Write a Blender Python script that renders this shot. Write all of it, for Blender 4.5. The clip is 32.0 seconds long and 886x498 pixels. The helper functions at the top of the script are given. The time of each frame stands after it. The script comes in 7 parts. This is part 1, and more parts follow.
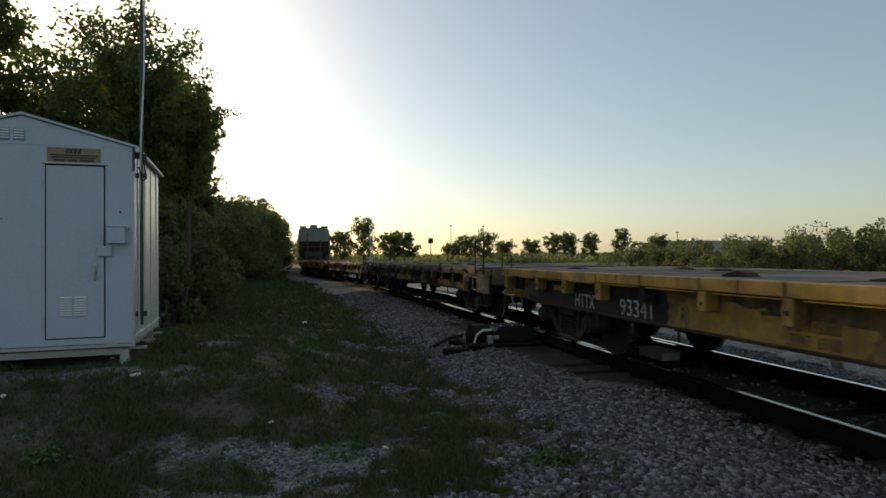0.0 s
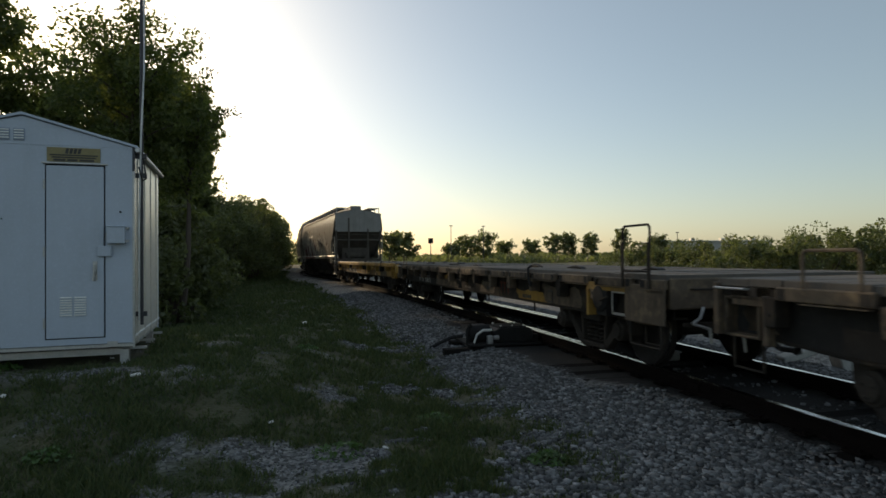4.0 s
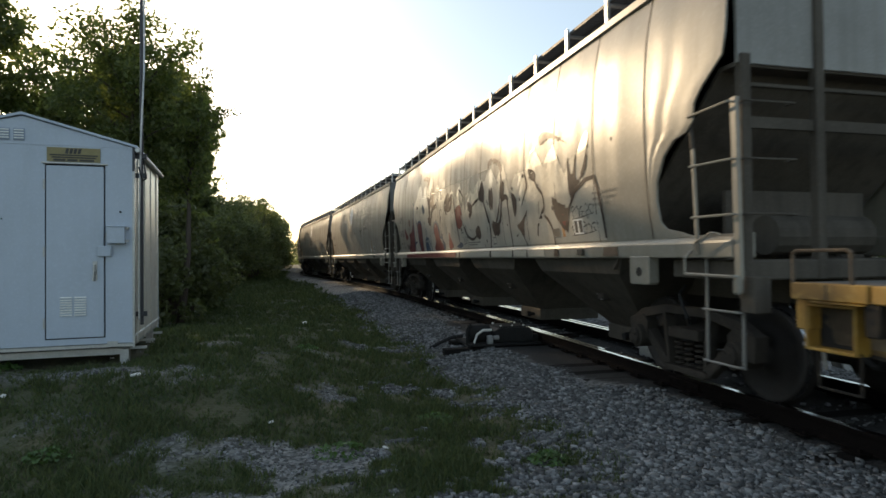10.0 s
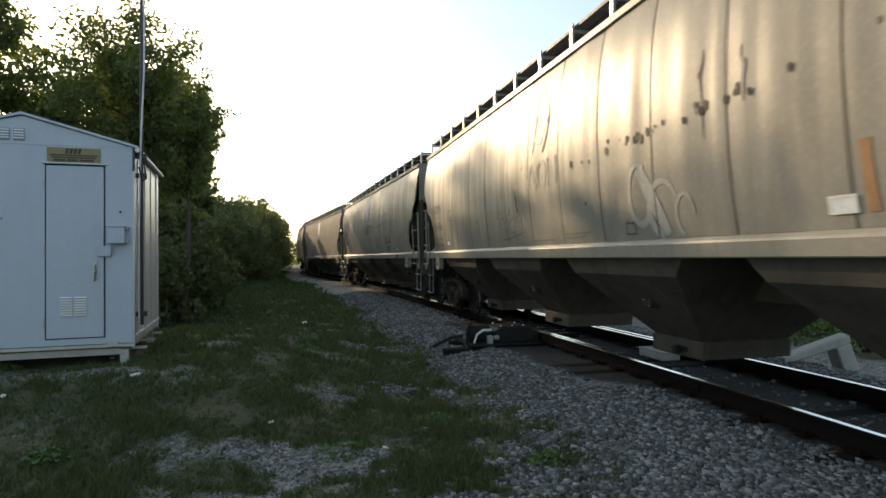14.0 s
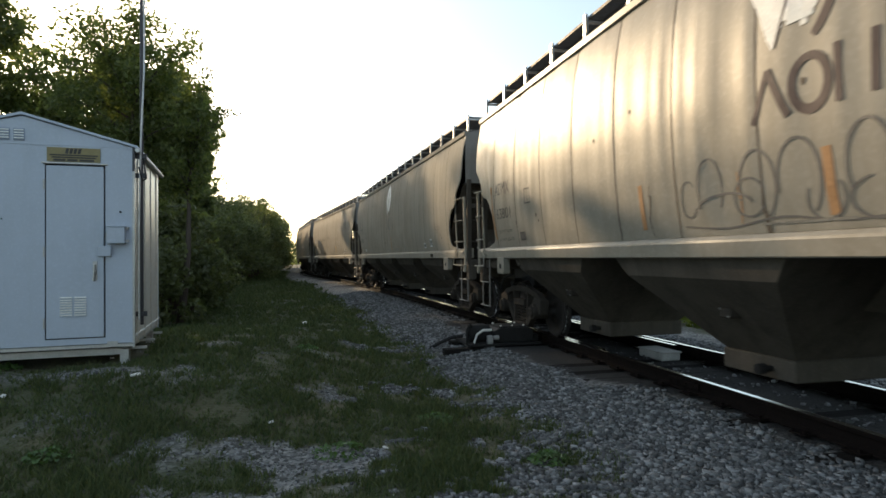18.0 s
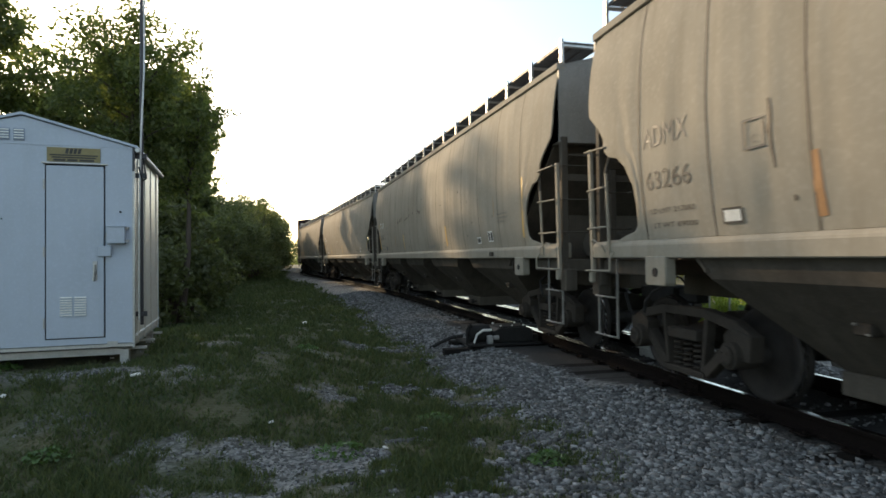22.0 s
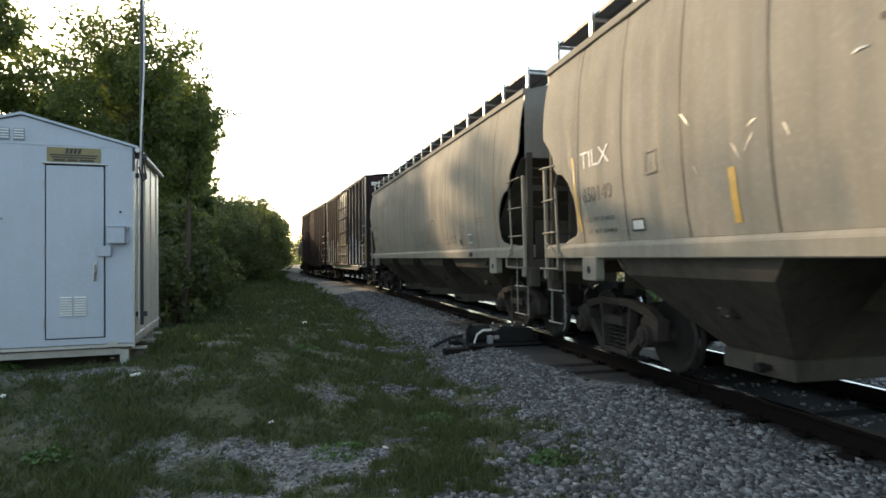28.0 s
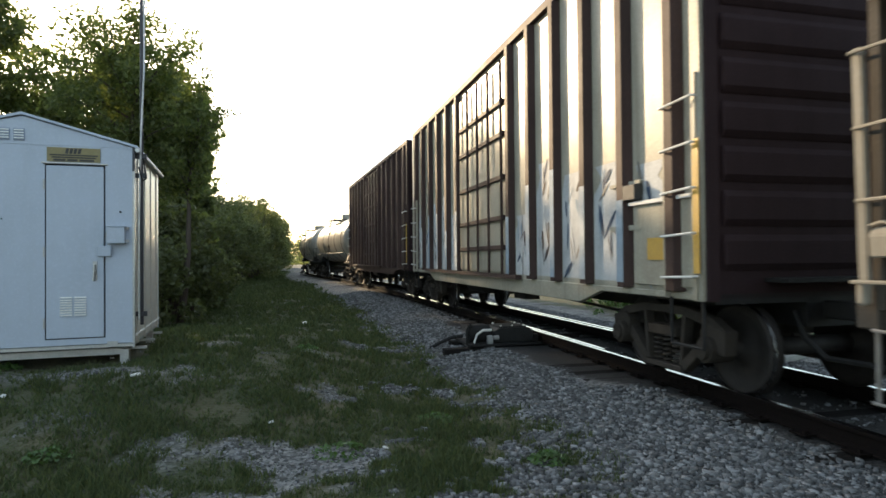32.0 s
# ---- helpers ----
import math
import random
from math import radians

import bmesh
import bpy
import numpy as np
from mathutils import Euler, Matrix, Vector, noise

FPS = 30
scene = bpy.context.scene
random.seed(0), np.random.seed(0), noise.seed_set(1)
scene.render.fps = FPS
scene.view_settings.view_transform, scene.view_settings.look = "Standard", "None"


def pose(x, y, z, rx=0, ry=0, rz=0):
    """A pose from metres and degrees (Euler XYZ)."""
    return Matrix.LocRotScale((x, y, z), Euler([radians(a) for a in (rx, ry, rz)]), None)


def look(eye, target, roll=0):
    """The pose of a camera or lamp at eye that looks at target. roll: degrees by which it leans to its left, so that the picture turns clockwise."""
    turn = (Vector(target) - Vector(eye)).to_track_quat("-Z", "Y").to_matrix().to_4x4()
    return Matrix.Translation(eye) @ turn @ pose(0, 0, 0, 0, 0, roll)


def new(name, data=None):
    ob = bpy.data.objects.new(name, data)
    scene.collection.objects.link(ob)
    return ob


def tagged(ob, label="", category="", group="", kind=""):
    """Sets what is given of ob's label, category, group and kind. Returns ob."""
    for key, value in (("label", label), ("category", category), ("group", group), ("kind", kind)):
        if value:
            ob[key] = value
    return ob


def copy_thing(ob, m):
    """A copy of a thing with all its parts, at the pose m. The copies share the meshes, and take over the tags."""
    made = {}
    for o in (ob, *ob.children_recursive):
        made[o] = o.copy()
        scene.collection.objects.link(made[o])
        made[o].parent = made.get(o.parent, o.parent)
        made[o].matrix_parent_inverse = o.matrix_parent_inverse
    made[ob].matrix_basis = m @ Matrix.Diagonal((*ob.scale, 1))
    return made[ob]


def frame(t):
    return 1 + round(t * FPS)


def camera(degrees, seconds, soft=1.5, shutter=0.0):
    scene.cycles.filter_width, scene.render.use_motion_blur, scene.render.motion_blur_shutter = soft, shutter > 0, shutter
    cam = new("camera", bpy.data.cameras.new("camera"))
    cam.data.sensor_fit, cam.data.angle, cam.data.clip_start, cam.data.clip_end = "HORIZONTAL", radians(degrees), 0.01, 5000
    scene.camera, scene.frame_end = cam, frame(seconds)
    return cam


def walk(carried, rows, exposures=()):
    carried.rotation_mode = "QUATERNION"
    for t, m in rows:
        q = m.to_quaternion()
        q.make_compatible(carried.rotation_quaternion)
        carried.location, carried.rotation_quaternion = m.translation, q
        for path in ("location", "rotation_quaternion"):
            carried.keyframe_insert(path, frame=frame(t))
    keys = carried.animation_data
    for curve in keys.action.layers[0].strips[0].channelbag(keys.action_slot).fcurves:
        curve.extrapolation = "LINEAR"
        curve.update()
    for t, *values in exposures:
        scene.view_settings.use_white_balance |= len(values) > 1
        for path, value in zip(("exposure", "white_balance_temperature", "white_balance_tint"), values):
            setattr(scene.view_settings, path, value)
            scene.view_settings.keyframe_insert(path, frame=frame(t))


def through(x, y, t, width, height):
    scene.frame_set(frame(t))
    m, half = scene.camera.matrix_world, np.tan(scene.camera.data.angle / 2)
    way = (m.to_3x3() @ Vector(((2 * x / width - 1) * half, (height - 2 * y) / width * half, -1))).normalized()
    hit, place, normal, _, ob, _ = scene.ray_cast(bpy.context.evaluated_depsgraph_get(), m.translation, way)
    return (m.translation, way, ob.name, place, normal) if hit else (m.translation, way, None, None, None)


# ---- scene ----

# ---------------------------------------------------------------- camera
EYE_Z = 1.43                       # above the rail tops, which are z = 0
cam = camera(72.68, 32.0, soft=1.6, shutter=0.22)
VIEW = Matrix.Translation((0, 0, EYE_Z)) @ pose(0, 0, 0, 90.774, 0, 0) @ pose(0, 0, 0, 0, 0, -0.513)
EXPOSURES = [(0, 0.06), (6, 0.04), (8, 0.22), (9, 0.45), (10, 0.84), (12, 0.78), (14, 1.08), (16, 1.1), (21, 1.12), (23, 1.46), (32, 1.56)]
walk(cam, [(0, VIEW), (32, VIEW)], EXPOSURES)

# ---------------------------------------------------------------- sky and sun
SUN_AZ, SUN_EL = -33.5, 17.9        # degrees from +y towards +x, and above the horizon
world = bpy.data.worlds.new("evening_sky")
scene.world = world
world.use_nodes = True
wn = world.node_tree.nodes
sky = wn.new("ShaderNodeTexSky")
sky.sky_type, sky.sun_disc = "NISHITA", False
sky.sun_elevation, sky.sun_rotation = radians(SUN_EL), radians(SUN_AZ)
sky.air_density, sky.dust_density, sky.ozone_density = 1.0, 1.2, 1.2
haze = wn.new("ShaderNodeMixRGB")                  # thin even summer haze over the clear sky
haze.blend_type = "ADD"
haze.inputs[0].default_value, haze.inputs[2].default_value = 1.0, (1.3, 1.42, 1.15, 1)
world.node_tree.links.new(sky.outputs[0], haze.inputs[1])
wn["Background"].inputs["Strength"].default_value = 0.092
world.node_tree.links.new(haze.outputs[0], wn["Background"].inputs["Color"])
sun_way = Vector((math.sin(radians(SUN_AZ)) * math.cos(radians(SUN_EL)), math.cos(radians(SUN_AZ)) * math.cos(radians(SUN_EL)), math.sin(radians(SUN_EL))))
sun = new("sun", bpy.data.lights.new("sun", "SUN"))
sun.data.energy, sun.data.angle, sun.data.color = 2.5, radians(0.6), (1.0, 0.74, 0.45)
sun.matrix_world = look(sun_way * 200, (0, 0, 0))

# ---------------------------------------------------------------- materials
def material(name, base, rough=0.6, metal=0.0, dark=None, light=None, scale=3.0, fine=40.0, bump=0.1, amount=0.6, streak=0.0, stretch=(1, 1, 1), bump_size=0.01, ramp=(0.35, 0.7), gloss=0.5):
    """A painted, earthen or wooden surface: base colour, stains of a second colour at a large scale, grain of a third at a fine one."""
    m = bpy.data.materials.new(name)
    m.use_nodes = True
    n, l = m.node_tree.nodes, m.node_tree.links
    b = n["Principled BSDF"]
    b.inputs["Roughness"].default_value, b.inputs["Metallic"].default_value = rough, metal
    b.inputs["Specular IOR Level"].default_value = gloss
    tc, mp = n.new("ShaderNodeTexCoord"), n.new("ShaderNodeMapping")
    mp.inputs["Scale"].default_value = stretch
    l.new(tc.outputs["Object"], mp.inputs[0])
    big, small = n.new("ShaderNodeTexNoise"), n.new("ShaderNodeTexNoise")
    big.inputs["Scale"].default_value, big.inputs["Detail"].default_value, big.inputs["Roughness"].default_value = scale, 5, 0.65
    small.inputs["Scale"].default_value, small.inputs["Detail"].default_value = fine, 3
    l.new(mp.outputs[0], big.inputs[0]), l.new(mp.outputs[0], small.inputs[0])
    r1 = n.new("ShaderNodeValToRGB")
    r1.color_ramp.elements[0].position, r1.color_ramp.elements[1].position = ramp
    l.new(big.outputs[0], r1.inputs[0])
    k1 = n.new("ShaderNodeMath"); k1.operation = "MULTIPLY"; k1.inputs[1].default_value = amount
    l.new(r1.outputs[0], k1.inputs[0])
    m1, m2 = n.new("ShaderNodeMixRGB"), n.new("ShaderNodeMixRGB")
    dark = dark or tuple(c * 0.55 for c in base)
    light = light or tuple(min(1, c * 1.35) for c in base)
    m1.inputs[1].default_value, m1.inputs[2].default_value = (*base, 1), (*dark, 1)
    l.new(k1.outputs[0], m1.inputs[0])
    r2 = n.new("ShaderNodeValToRGB")
    r2.color_ramp.elements[0].position, r2.color_ramp.elements[1].position = 0.5, 0.75
    l.new(small.outputs[0], r2.inputs[0])
    k2 = n.new("ShaderNodeMath"); k2.operation = "MULTIPLY"; k2.inputs[1].default_value = 0.5
    l.new(r2.outputs[0], k2.inputs[0]), l.new(k2.outputs[0], m2.inputs[0])
    l.new(m1.outputs[0], m2.inputs[1]); m2.inputs[2].default_value = (*light, 1)
    out = m2
    if streak:
        st, rs = n.new("ShaderNodeTexNoise"), n.new("ShaderNodeValToRGB")
        ms = n.new("ShaderNodeMapping"); ms.inputs["Scale"].default_value = (5.0, 5.0, 0.35)
        l.new(tc.outputs["Object"], ms.inputs[0]), l.new(ms.outputs[0], st.inputs[0])
        st.inputs["Scale"].default_value, st.inputs["Detail"].default_value = 1.3, 4
        rs.color_ramp.elements[0].position, rs.color_ramp.elements[1].position = 0.48, 0.72
        l.new(st.outputs[0], rs.inputs[0])
        k3 = n.new("ShaderNodeMath"); k3.operation = "MULTIPLY"; k3.inputs[1].default_value = streak
        l.new(rs.outputs[0], k3.inputs[0])
        m3 = n.new("ShaderNodeMixRGB"); m3.inputs[2].default_value = (*dark, 1)
        l.new(k3.outputs[0], m3.inputs[0]), l.new(m2.outputs[0], m3.inputs[1])
        out = m3
    l.new(out.outputs[0], b.inputs["Base Color"])
    rr = n.new("ShaderNodeMapRange"); rr.inputs["To Min"].default_value, rr.inputs["To Max"].default_value = max(0.05, rough - 0.1), min(1, rough + 0.15)
    l.new(big.outputs[0], rr.inputs[0]), l.new(rr.outputs[0], b.inputs["Roughness"])
    if bump:
        bp, ad = n.new("ShaderNodeBump"), n.new("ShaderNodeMath")
        ad.operation = "MULTIPLY_ADD"; ad.inputs[1].default_value = 0.35
        l.new(small.outputs[0], ad.inputs[0]), l.new(big.outputs[0], ad.inputs[2])
        bp.inputs["Strength"].default_value, bp.inputs["Distance"].default_value = bump, bump_size
        l.new(ad.outputs[0], bp.inputs["Height"]), l.new(bp.outputs[0], b.inputs["Normal"])
    return m


def leafy(name, a, b_, rough=0.55, through=0.35):
    """Leaves or grass: two greens by island, with light passing through."""
    m = bpy.data.materials.new(name)
    m.use_nodes = True
    n, l = m.node_tree.nodes, m.node_tree.links
    p = n["Principled BSDF"]
    g, mx = n.new("ShaderNodeNewGeometry"), n.new("ShaderNodeMixRGB")
    mx.inputs[1].default_value, mx.inputs[2].default_value = (*a, 1), (*b_, 1)
    l.new(g.outputs["Random Per Island"], mx.inputs[0]), l.new(mx.outputs[0], p.inputs["Base Color"])
    p.inputs["Roughness"].default_value = rough
    tr, ms = n.new("ShaderNodeBsdfTranslucent"), n.new("ShaderNodeMixShader")
    tl = n.new("ShaderNodeMixRGB"); tl.blend_type = "MULTIPLY"; tl.inputs[0].default_value = 1
    tl.inputs[2].default_value = (1.5, 1.6, 0.75, 1)
    l.new(mx.outputs[0], tl.inputs[1]), l.new(tl.outputs[0], tr.inputs[0])
    ms.inputs[0].default_value = through
    l.new(p.outputs[0], ms.inputs[1]), l.new(tr.outputs[0], ms.inputs[2]), l.new(ms.outputs[0], n["Material Output"].inputs[0])
    return m


def plain(name, base, rough=0.6, metal=0.0):
    return material(name, base, rough, metal, bump=0.05, amount=0.35, scale=6, fine=90)


HOPPER = material("hopper_grey_paint", (0.285, 0.262, 0.222), 0.36, dark=(0.185, 0.165, 0.13), light=(0.34, 0.315, 0.275), scale=0.7, fine=22, bump=0.2, amount=0.45, streak=0.4, bump_size=0.012, gloss=0.36)
HOPPER_DULL = material("hopper_dull_paint", (0.295, 0.27, 0.225), 0.41, dark=(0.19, 0.17, 0.135), light=(0.36, 0.33, 0.285), scale=0.7, fine=22, bump=0.2, amount=0.55, streak=0.45, bump_size=0.012, gloss=0.22)
HOPPER_CHALK = material("hopper_chalky_paint", (0.335, 0.305, 0.255), 0.72, dark=(0.21, 0.185, 0.145), light=(0.39, 0.355, 0.30), scale=0.6, fine=20, bump=0.2, amount=0.45, streak=0.4, bump_size=0.012, gloss=0.04)
HOPPER_END = material("hopper_end_paint", (0.25, 0.24, 0.225), 0.5, dark=(0.15, 0.14, 0.125), scale=1.2, bump=0.15, streak=0.4)
# Grime, with the shade under the sill and at the ends as colour.
HOPPER_LOW = material("hopper_underside_shaded_grime", (0.105, 0.092, 0.077), 0.75, dark=(0.05, 0.043, 0.037), scale=1.4, bump=0.2, streak=0.5, gloss=0.06)
# Slope sheets, a darker brown than the end paint.
SLOPE = material("hopper_slope_dark", (0.125, 0.108, 0.092), 0.75, dark=(0.06, 0.052, 0.045), scale=1.2, streak=0.5, gloss=0.06)
TRUCK = material("truck_rust_grime", (0.058, 0.050, 0.043), 0.9, dark=(0.026, 0.023, 0.021), light=(0.085, 0.072, 0.060), scale=5, bump=0.25, gloss=0.06)
SEAMRUST = material("weld_seam_rust", (0.075, 0.056, 0.04), 0.7, scale=3)
WHEEL = material("wheel_steel", (0.035, 0.03, 0.028), 0.65, 0.3, scale=7)
TREAD = plain("wheel_tread", (0.55, 0.55, 0.55), 0.25, 1.0)
BLACK = material("black_iron", (0.025, 0.024, 0.024), 0.6, scale=6, gloss=0.2)
GRATE = material("walkway_steel", (0.10, 0.095, 0.09), 0.6, 0.4, scale=8)
# Girder paints stay darker than the edge rails: dirt plus deck shade as colour.
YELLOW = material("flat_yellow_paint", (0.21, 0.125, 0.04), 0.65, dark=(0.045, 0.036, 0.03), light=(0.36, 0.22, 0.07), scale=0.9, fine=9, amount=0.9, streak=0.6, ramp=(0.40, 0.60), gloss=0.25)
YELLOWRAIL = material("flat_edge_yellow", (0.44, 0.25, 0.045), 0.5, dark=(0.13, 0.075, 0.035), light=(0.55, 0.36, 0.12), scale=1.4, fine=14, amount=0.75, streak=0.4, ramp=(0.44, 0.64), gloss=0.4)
YELLOWPATCH = material("flat_fresh_yellow", (0.40, 0.23, 0.045), 0.6, dark=(0.17, 0.105, 0.045), scale=2.2, fine=16, amount=0.75, streak=0.5, gloss=0.3)
# Nearly black: dirty old paint with the overhang's shade put in.
TAN = material("flat_faded_shaded_paint", (0.040, 0.033, 0.028), 0.75, dark=(0.02, 0.018, 0.016), light=(0.10, 0.075, 0.05), scale=1.3, fine=10, amount=0.75, streak=0.5, ramp=(0.42, 0.70), gloss=0.15)
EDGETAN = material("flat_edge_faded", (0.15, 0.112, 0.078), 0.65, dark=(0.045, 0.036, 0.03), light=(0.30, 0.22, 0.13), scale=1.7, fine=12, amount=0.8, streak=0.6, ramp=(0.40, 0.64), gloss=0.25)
BLACKPANEL = material("worn_black_panel", (0.022, 0.021, 0.021), 0.65, dark=(0.035, 0.03, 0.026), light=(0.05, 0.045, 0.04), scale=2, fine=14, gloss=0.2)
WORNWHITE = material("worn_white_stencil", (0.55, 0.54, 0.52), 0.65, dark=(0.13, 0.12, 0.11), scale=7, fine=30, amount=0.8, ramp=(0.45, 0.62), gloss=0.2)
EMBLEMRED = material("faded_red_emblem", (0.13, 0.032, 0.02), 0.65, dark=(0.09, 0.05, 0.03), scale=8, amount=0.7, gloss=0.2)
GREENPATCH = plain("green_label", (0.05, 0.32, 0.24), 0.6)
DECK = material("deck_planks", (0.11, 0.098, 0.086), 0.85, dark=(0.07, 0.06, 0.055), scale=2, bump=0.3, stretch=(6, 1, 1))
WHITE = material("white_stencil", (0.72, 0.72, 0.70), 0.6, amount=0.3, scale=9)
STENCIL = material("black_stencil", (0.05, 0.048, 0.045), 0.6, scale=9)
FADED = material("faded_stencil", (0.19, 0.18, 0.16), 0.6, scale=9)
GREYINK = material("grey_stencil", (0.105, 0.10, 0.098), 0.6, scale=9)
AMBER = material("amber_reflector", (0.58, 0.35, 0.06), 0.5, dark=(0.4, 0.26, 0.08), scale=6, amount=0.6)
RUST = material("rust_streak", (0.36, 0.19, 0.08), 0.75, scale=6)
BOXPAINT = material("boxcar_cream_paint", (0.41, 0.385, 0.315), 0.34, dark=(0.19, 0.165, 0.125), scale=1.0, amount=0.5, streak=0.45, bump=0.25, bump_size=0.02, gloss=0.3)
BOXBROWN = material("boxcar_brown_paint", (0.07, 0.043, 0.038), 0.6, dark=(0.035, 0.024, 0.022), scale=1.0, streak=0.4, bump=0.2, gloss=0.14)
BOXEND = material("boxcar_end_paint", (0.040, 0.024, 0.026), 0.75, scale=1.2, streak=0.3, gloss=0.12)
# Raised to cream: the sunlit sheen of the barrel put into the paint.
TANK = material("tank_sunlit_paint", (0.46, 0.43, 0.36), 0.3, dark=(0.12, 0.105, 0.09), scale=0.8, streak=0.5)
# Rust taken almost to black: the shade on the rail sides put in.
RAILSIDE = material("rail_rust_shaded", (0.011, 0.008, 0.0075), 0.9, dark=(0.008, 0.007, 0.006), light=(0.018, 0.012, 0.010), scale=9, bump=0.2, gloss=0.06)
RAILTOP = plain("rail_polished_head", (0.75, 0.75, 0.76), 0.13, 1.0)
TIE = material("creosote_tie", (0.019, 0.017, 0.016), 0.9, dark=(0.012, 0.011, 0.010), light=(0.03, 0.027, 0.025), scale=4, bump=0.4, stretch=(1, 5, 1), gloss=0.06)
# White steel with the blue of the sky put into its colour.
SHED = material("shed_sky_tinted_white", (0.45, 0.51, 0.61), 0.42, dark=(0.34, 0.38, 0.43), light=(0.51, 0.57, 0.67), scale=1.5, fine=30, amount=0.35, bump=0.05, streak=0.15)
SHEDTRIM = material("galvanised_trim", (0.5, 0.5, 0.5), 0.4, 0.6, scale=5)
VENT = plain("vent_grey", (0.28, 0.33, 0.42), 0.6)
SEAM = plain("dark_gap", (0.012, 0.013, 0.015), 0.8)
SIGNY = material("faded_yellow_sign", (0.27, 0.225, 0.10), 0.6, dark=(0.17, 0.16, 0.11), scale=5, amount=0.5)
CONCRETE = material("pale_concrete", (0.46, 0.45, 0.42), 0.85, scale=4)
BARK = material("bark", (0.085, 0.065, 0.05), 0.9, scale=6, bump=0.5, stretch=(1, 1, 0.3))
LEAF = leafy("leaves_deep_green", (0.075, 0.098, 0.040), (0.155, 0.175, 0.075), through=0.58)
LEAF_BUSH = leafy("leaves_bush_green", (0.085, 0.100, 0.050), (0.15, 0.165, 0.085), through=0.45)
# Distance haze is put into this paler green.
LEAF_FAR = leafy("leaves_far_hazed_green", (0.11, 0.13, 0.075), (0.17, 0.18, 0.105), through=0.55)
GRASS = leafy("grass_blades", (0.038, 0.066, 0.024), (0.104, 0.116, 0.050), 0.8, 0.26)
# Brighter copy of the weed green, sunlight put into the colour.
WEEDSUN = leafy("weed_leaves_sun_tinted", (0.14, 0.19, 0.03), (0.22, 0.25, 0.05), 0.6, 0.5)
WEED = leafy("weed_leaves", (0.05, 0.10, 0.03), (0.09, 0.16, 0.045), 0.5, 0.3)
LITTER = plain("pale_litter", (0.7, 0.69, 0.66), 0.7)
PALEPAINT = material("sprayed_silver", (0.56, 0.53, 0.47), 0.30, 0.35, dark=(0.36, 0.33, 0.28), scale=2, amount=0.5, bump=0.15, bump_size=0.012)
GRAFRED = material("sprayed_red", (0.14, 0.030, 0.030), 0.6, dark=(0.085, 0.026, 0.026), scale=3, amount=0.7, gloss=0.12, streak=0.3)
PALEBLUE = material("sprayed_pale_blue", (0.30, 0.38, 0.46), 0.6, dark=(0.2, 0.24, 0.28), scale=4, amount=0.6, streak=0.4, gloss=0.2)
PALETAG = material("sprayed_pale_loops", (0.37, 0.355, 0.32), 0.5, dark=(0.3, 0.28, 0.25), scale=4, gloss=0.2)
EMBLEMINK = material("emblem_purple_brown", (0.085, 0.062, 0.062), 0.6, scale=5, gloss=0.15)
GRAFTAN = material("sprayed_tan_shade", (0.15, 0.10, 0.068), 0.5, dark=(0.10, 0.068, 0.05), scale=2.5, amount=0.6, gloss=0.3)
GRAFWHITE = material("sprayed_white", (0.55, 0.57, 0.58), 0.6, dark=(0.3, 0.3, 0.3), scale=3, amount=0.6, streak=0.4, gloss=0.2)
GRAFBLUE = material("sprayed_blue", (0.055, 0.08, 0.125), 0.6, scale=3, gloss=0.12)
GRAFBROWN = material("sprayed_brown", (0.05, 0.035, 0.03), 0.6, dark=(0.03, 0.024, 0.022), scale=3, gloss=0.12)
PIPE = plain("dark_mast_pipe", (0.06, 0.06, 0.068), 0.5, 0.4)
# Same steel, warmer and paler: sky glow on the side wall as colour.
SHEDSIDE = material("shed_side_glow_steel", (0.66, 0.63, 0.57), 0.34, 0.2, dark=(0.5, 0.47, 0.42), scale=1.5, fine=20, amount=0.4, bump=0.06, streak=0.3)


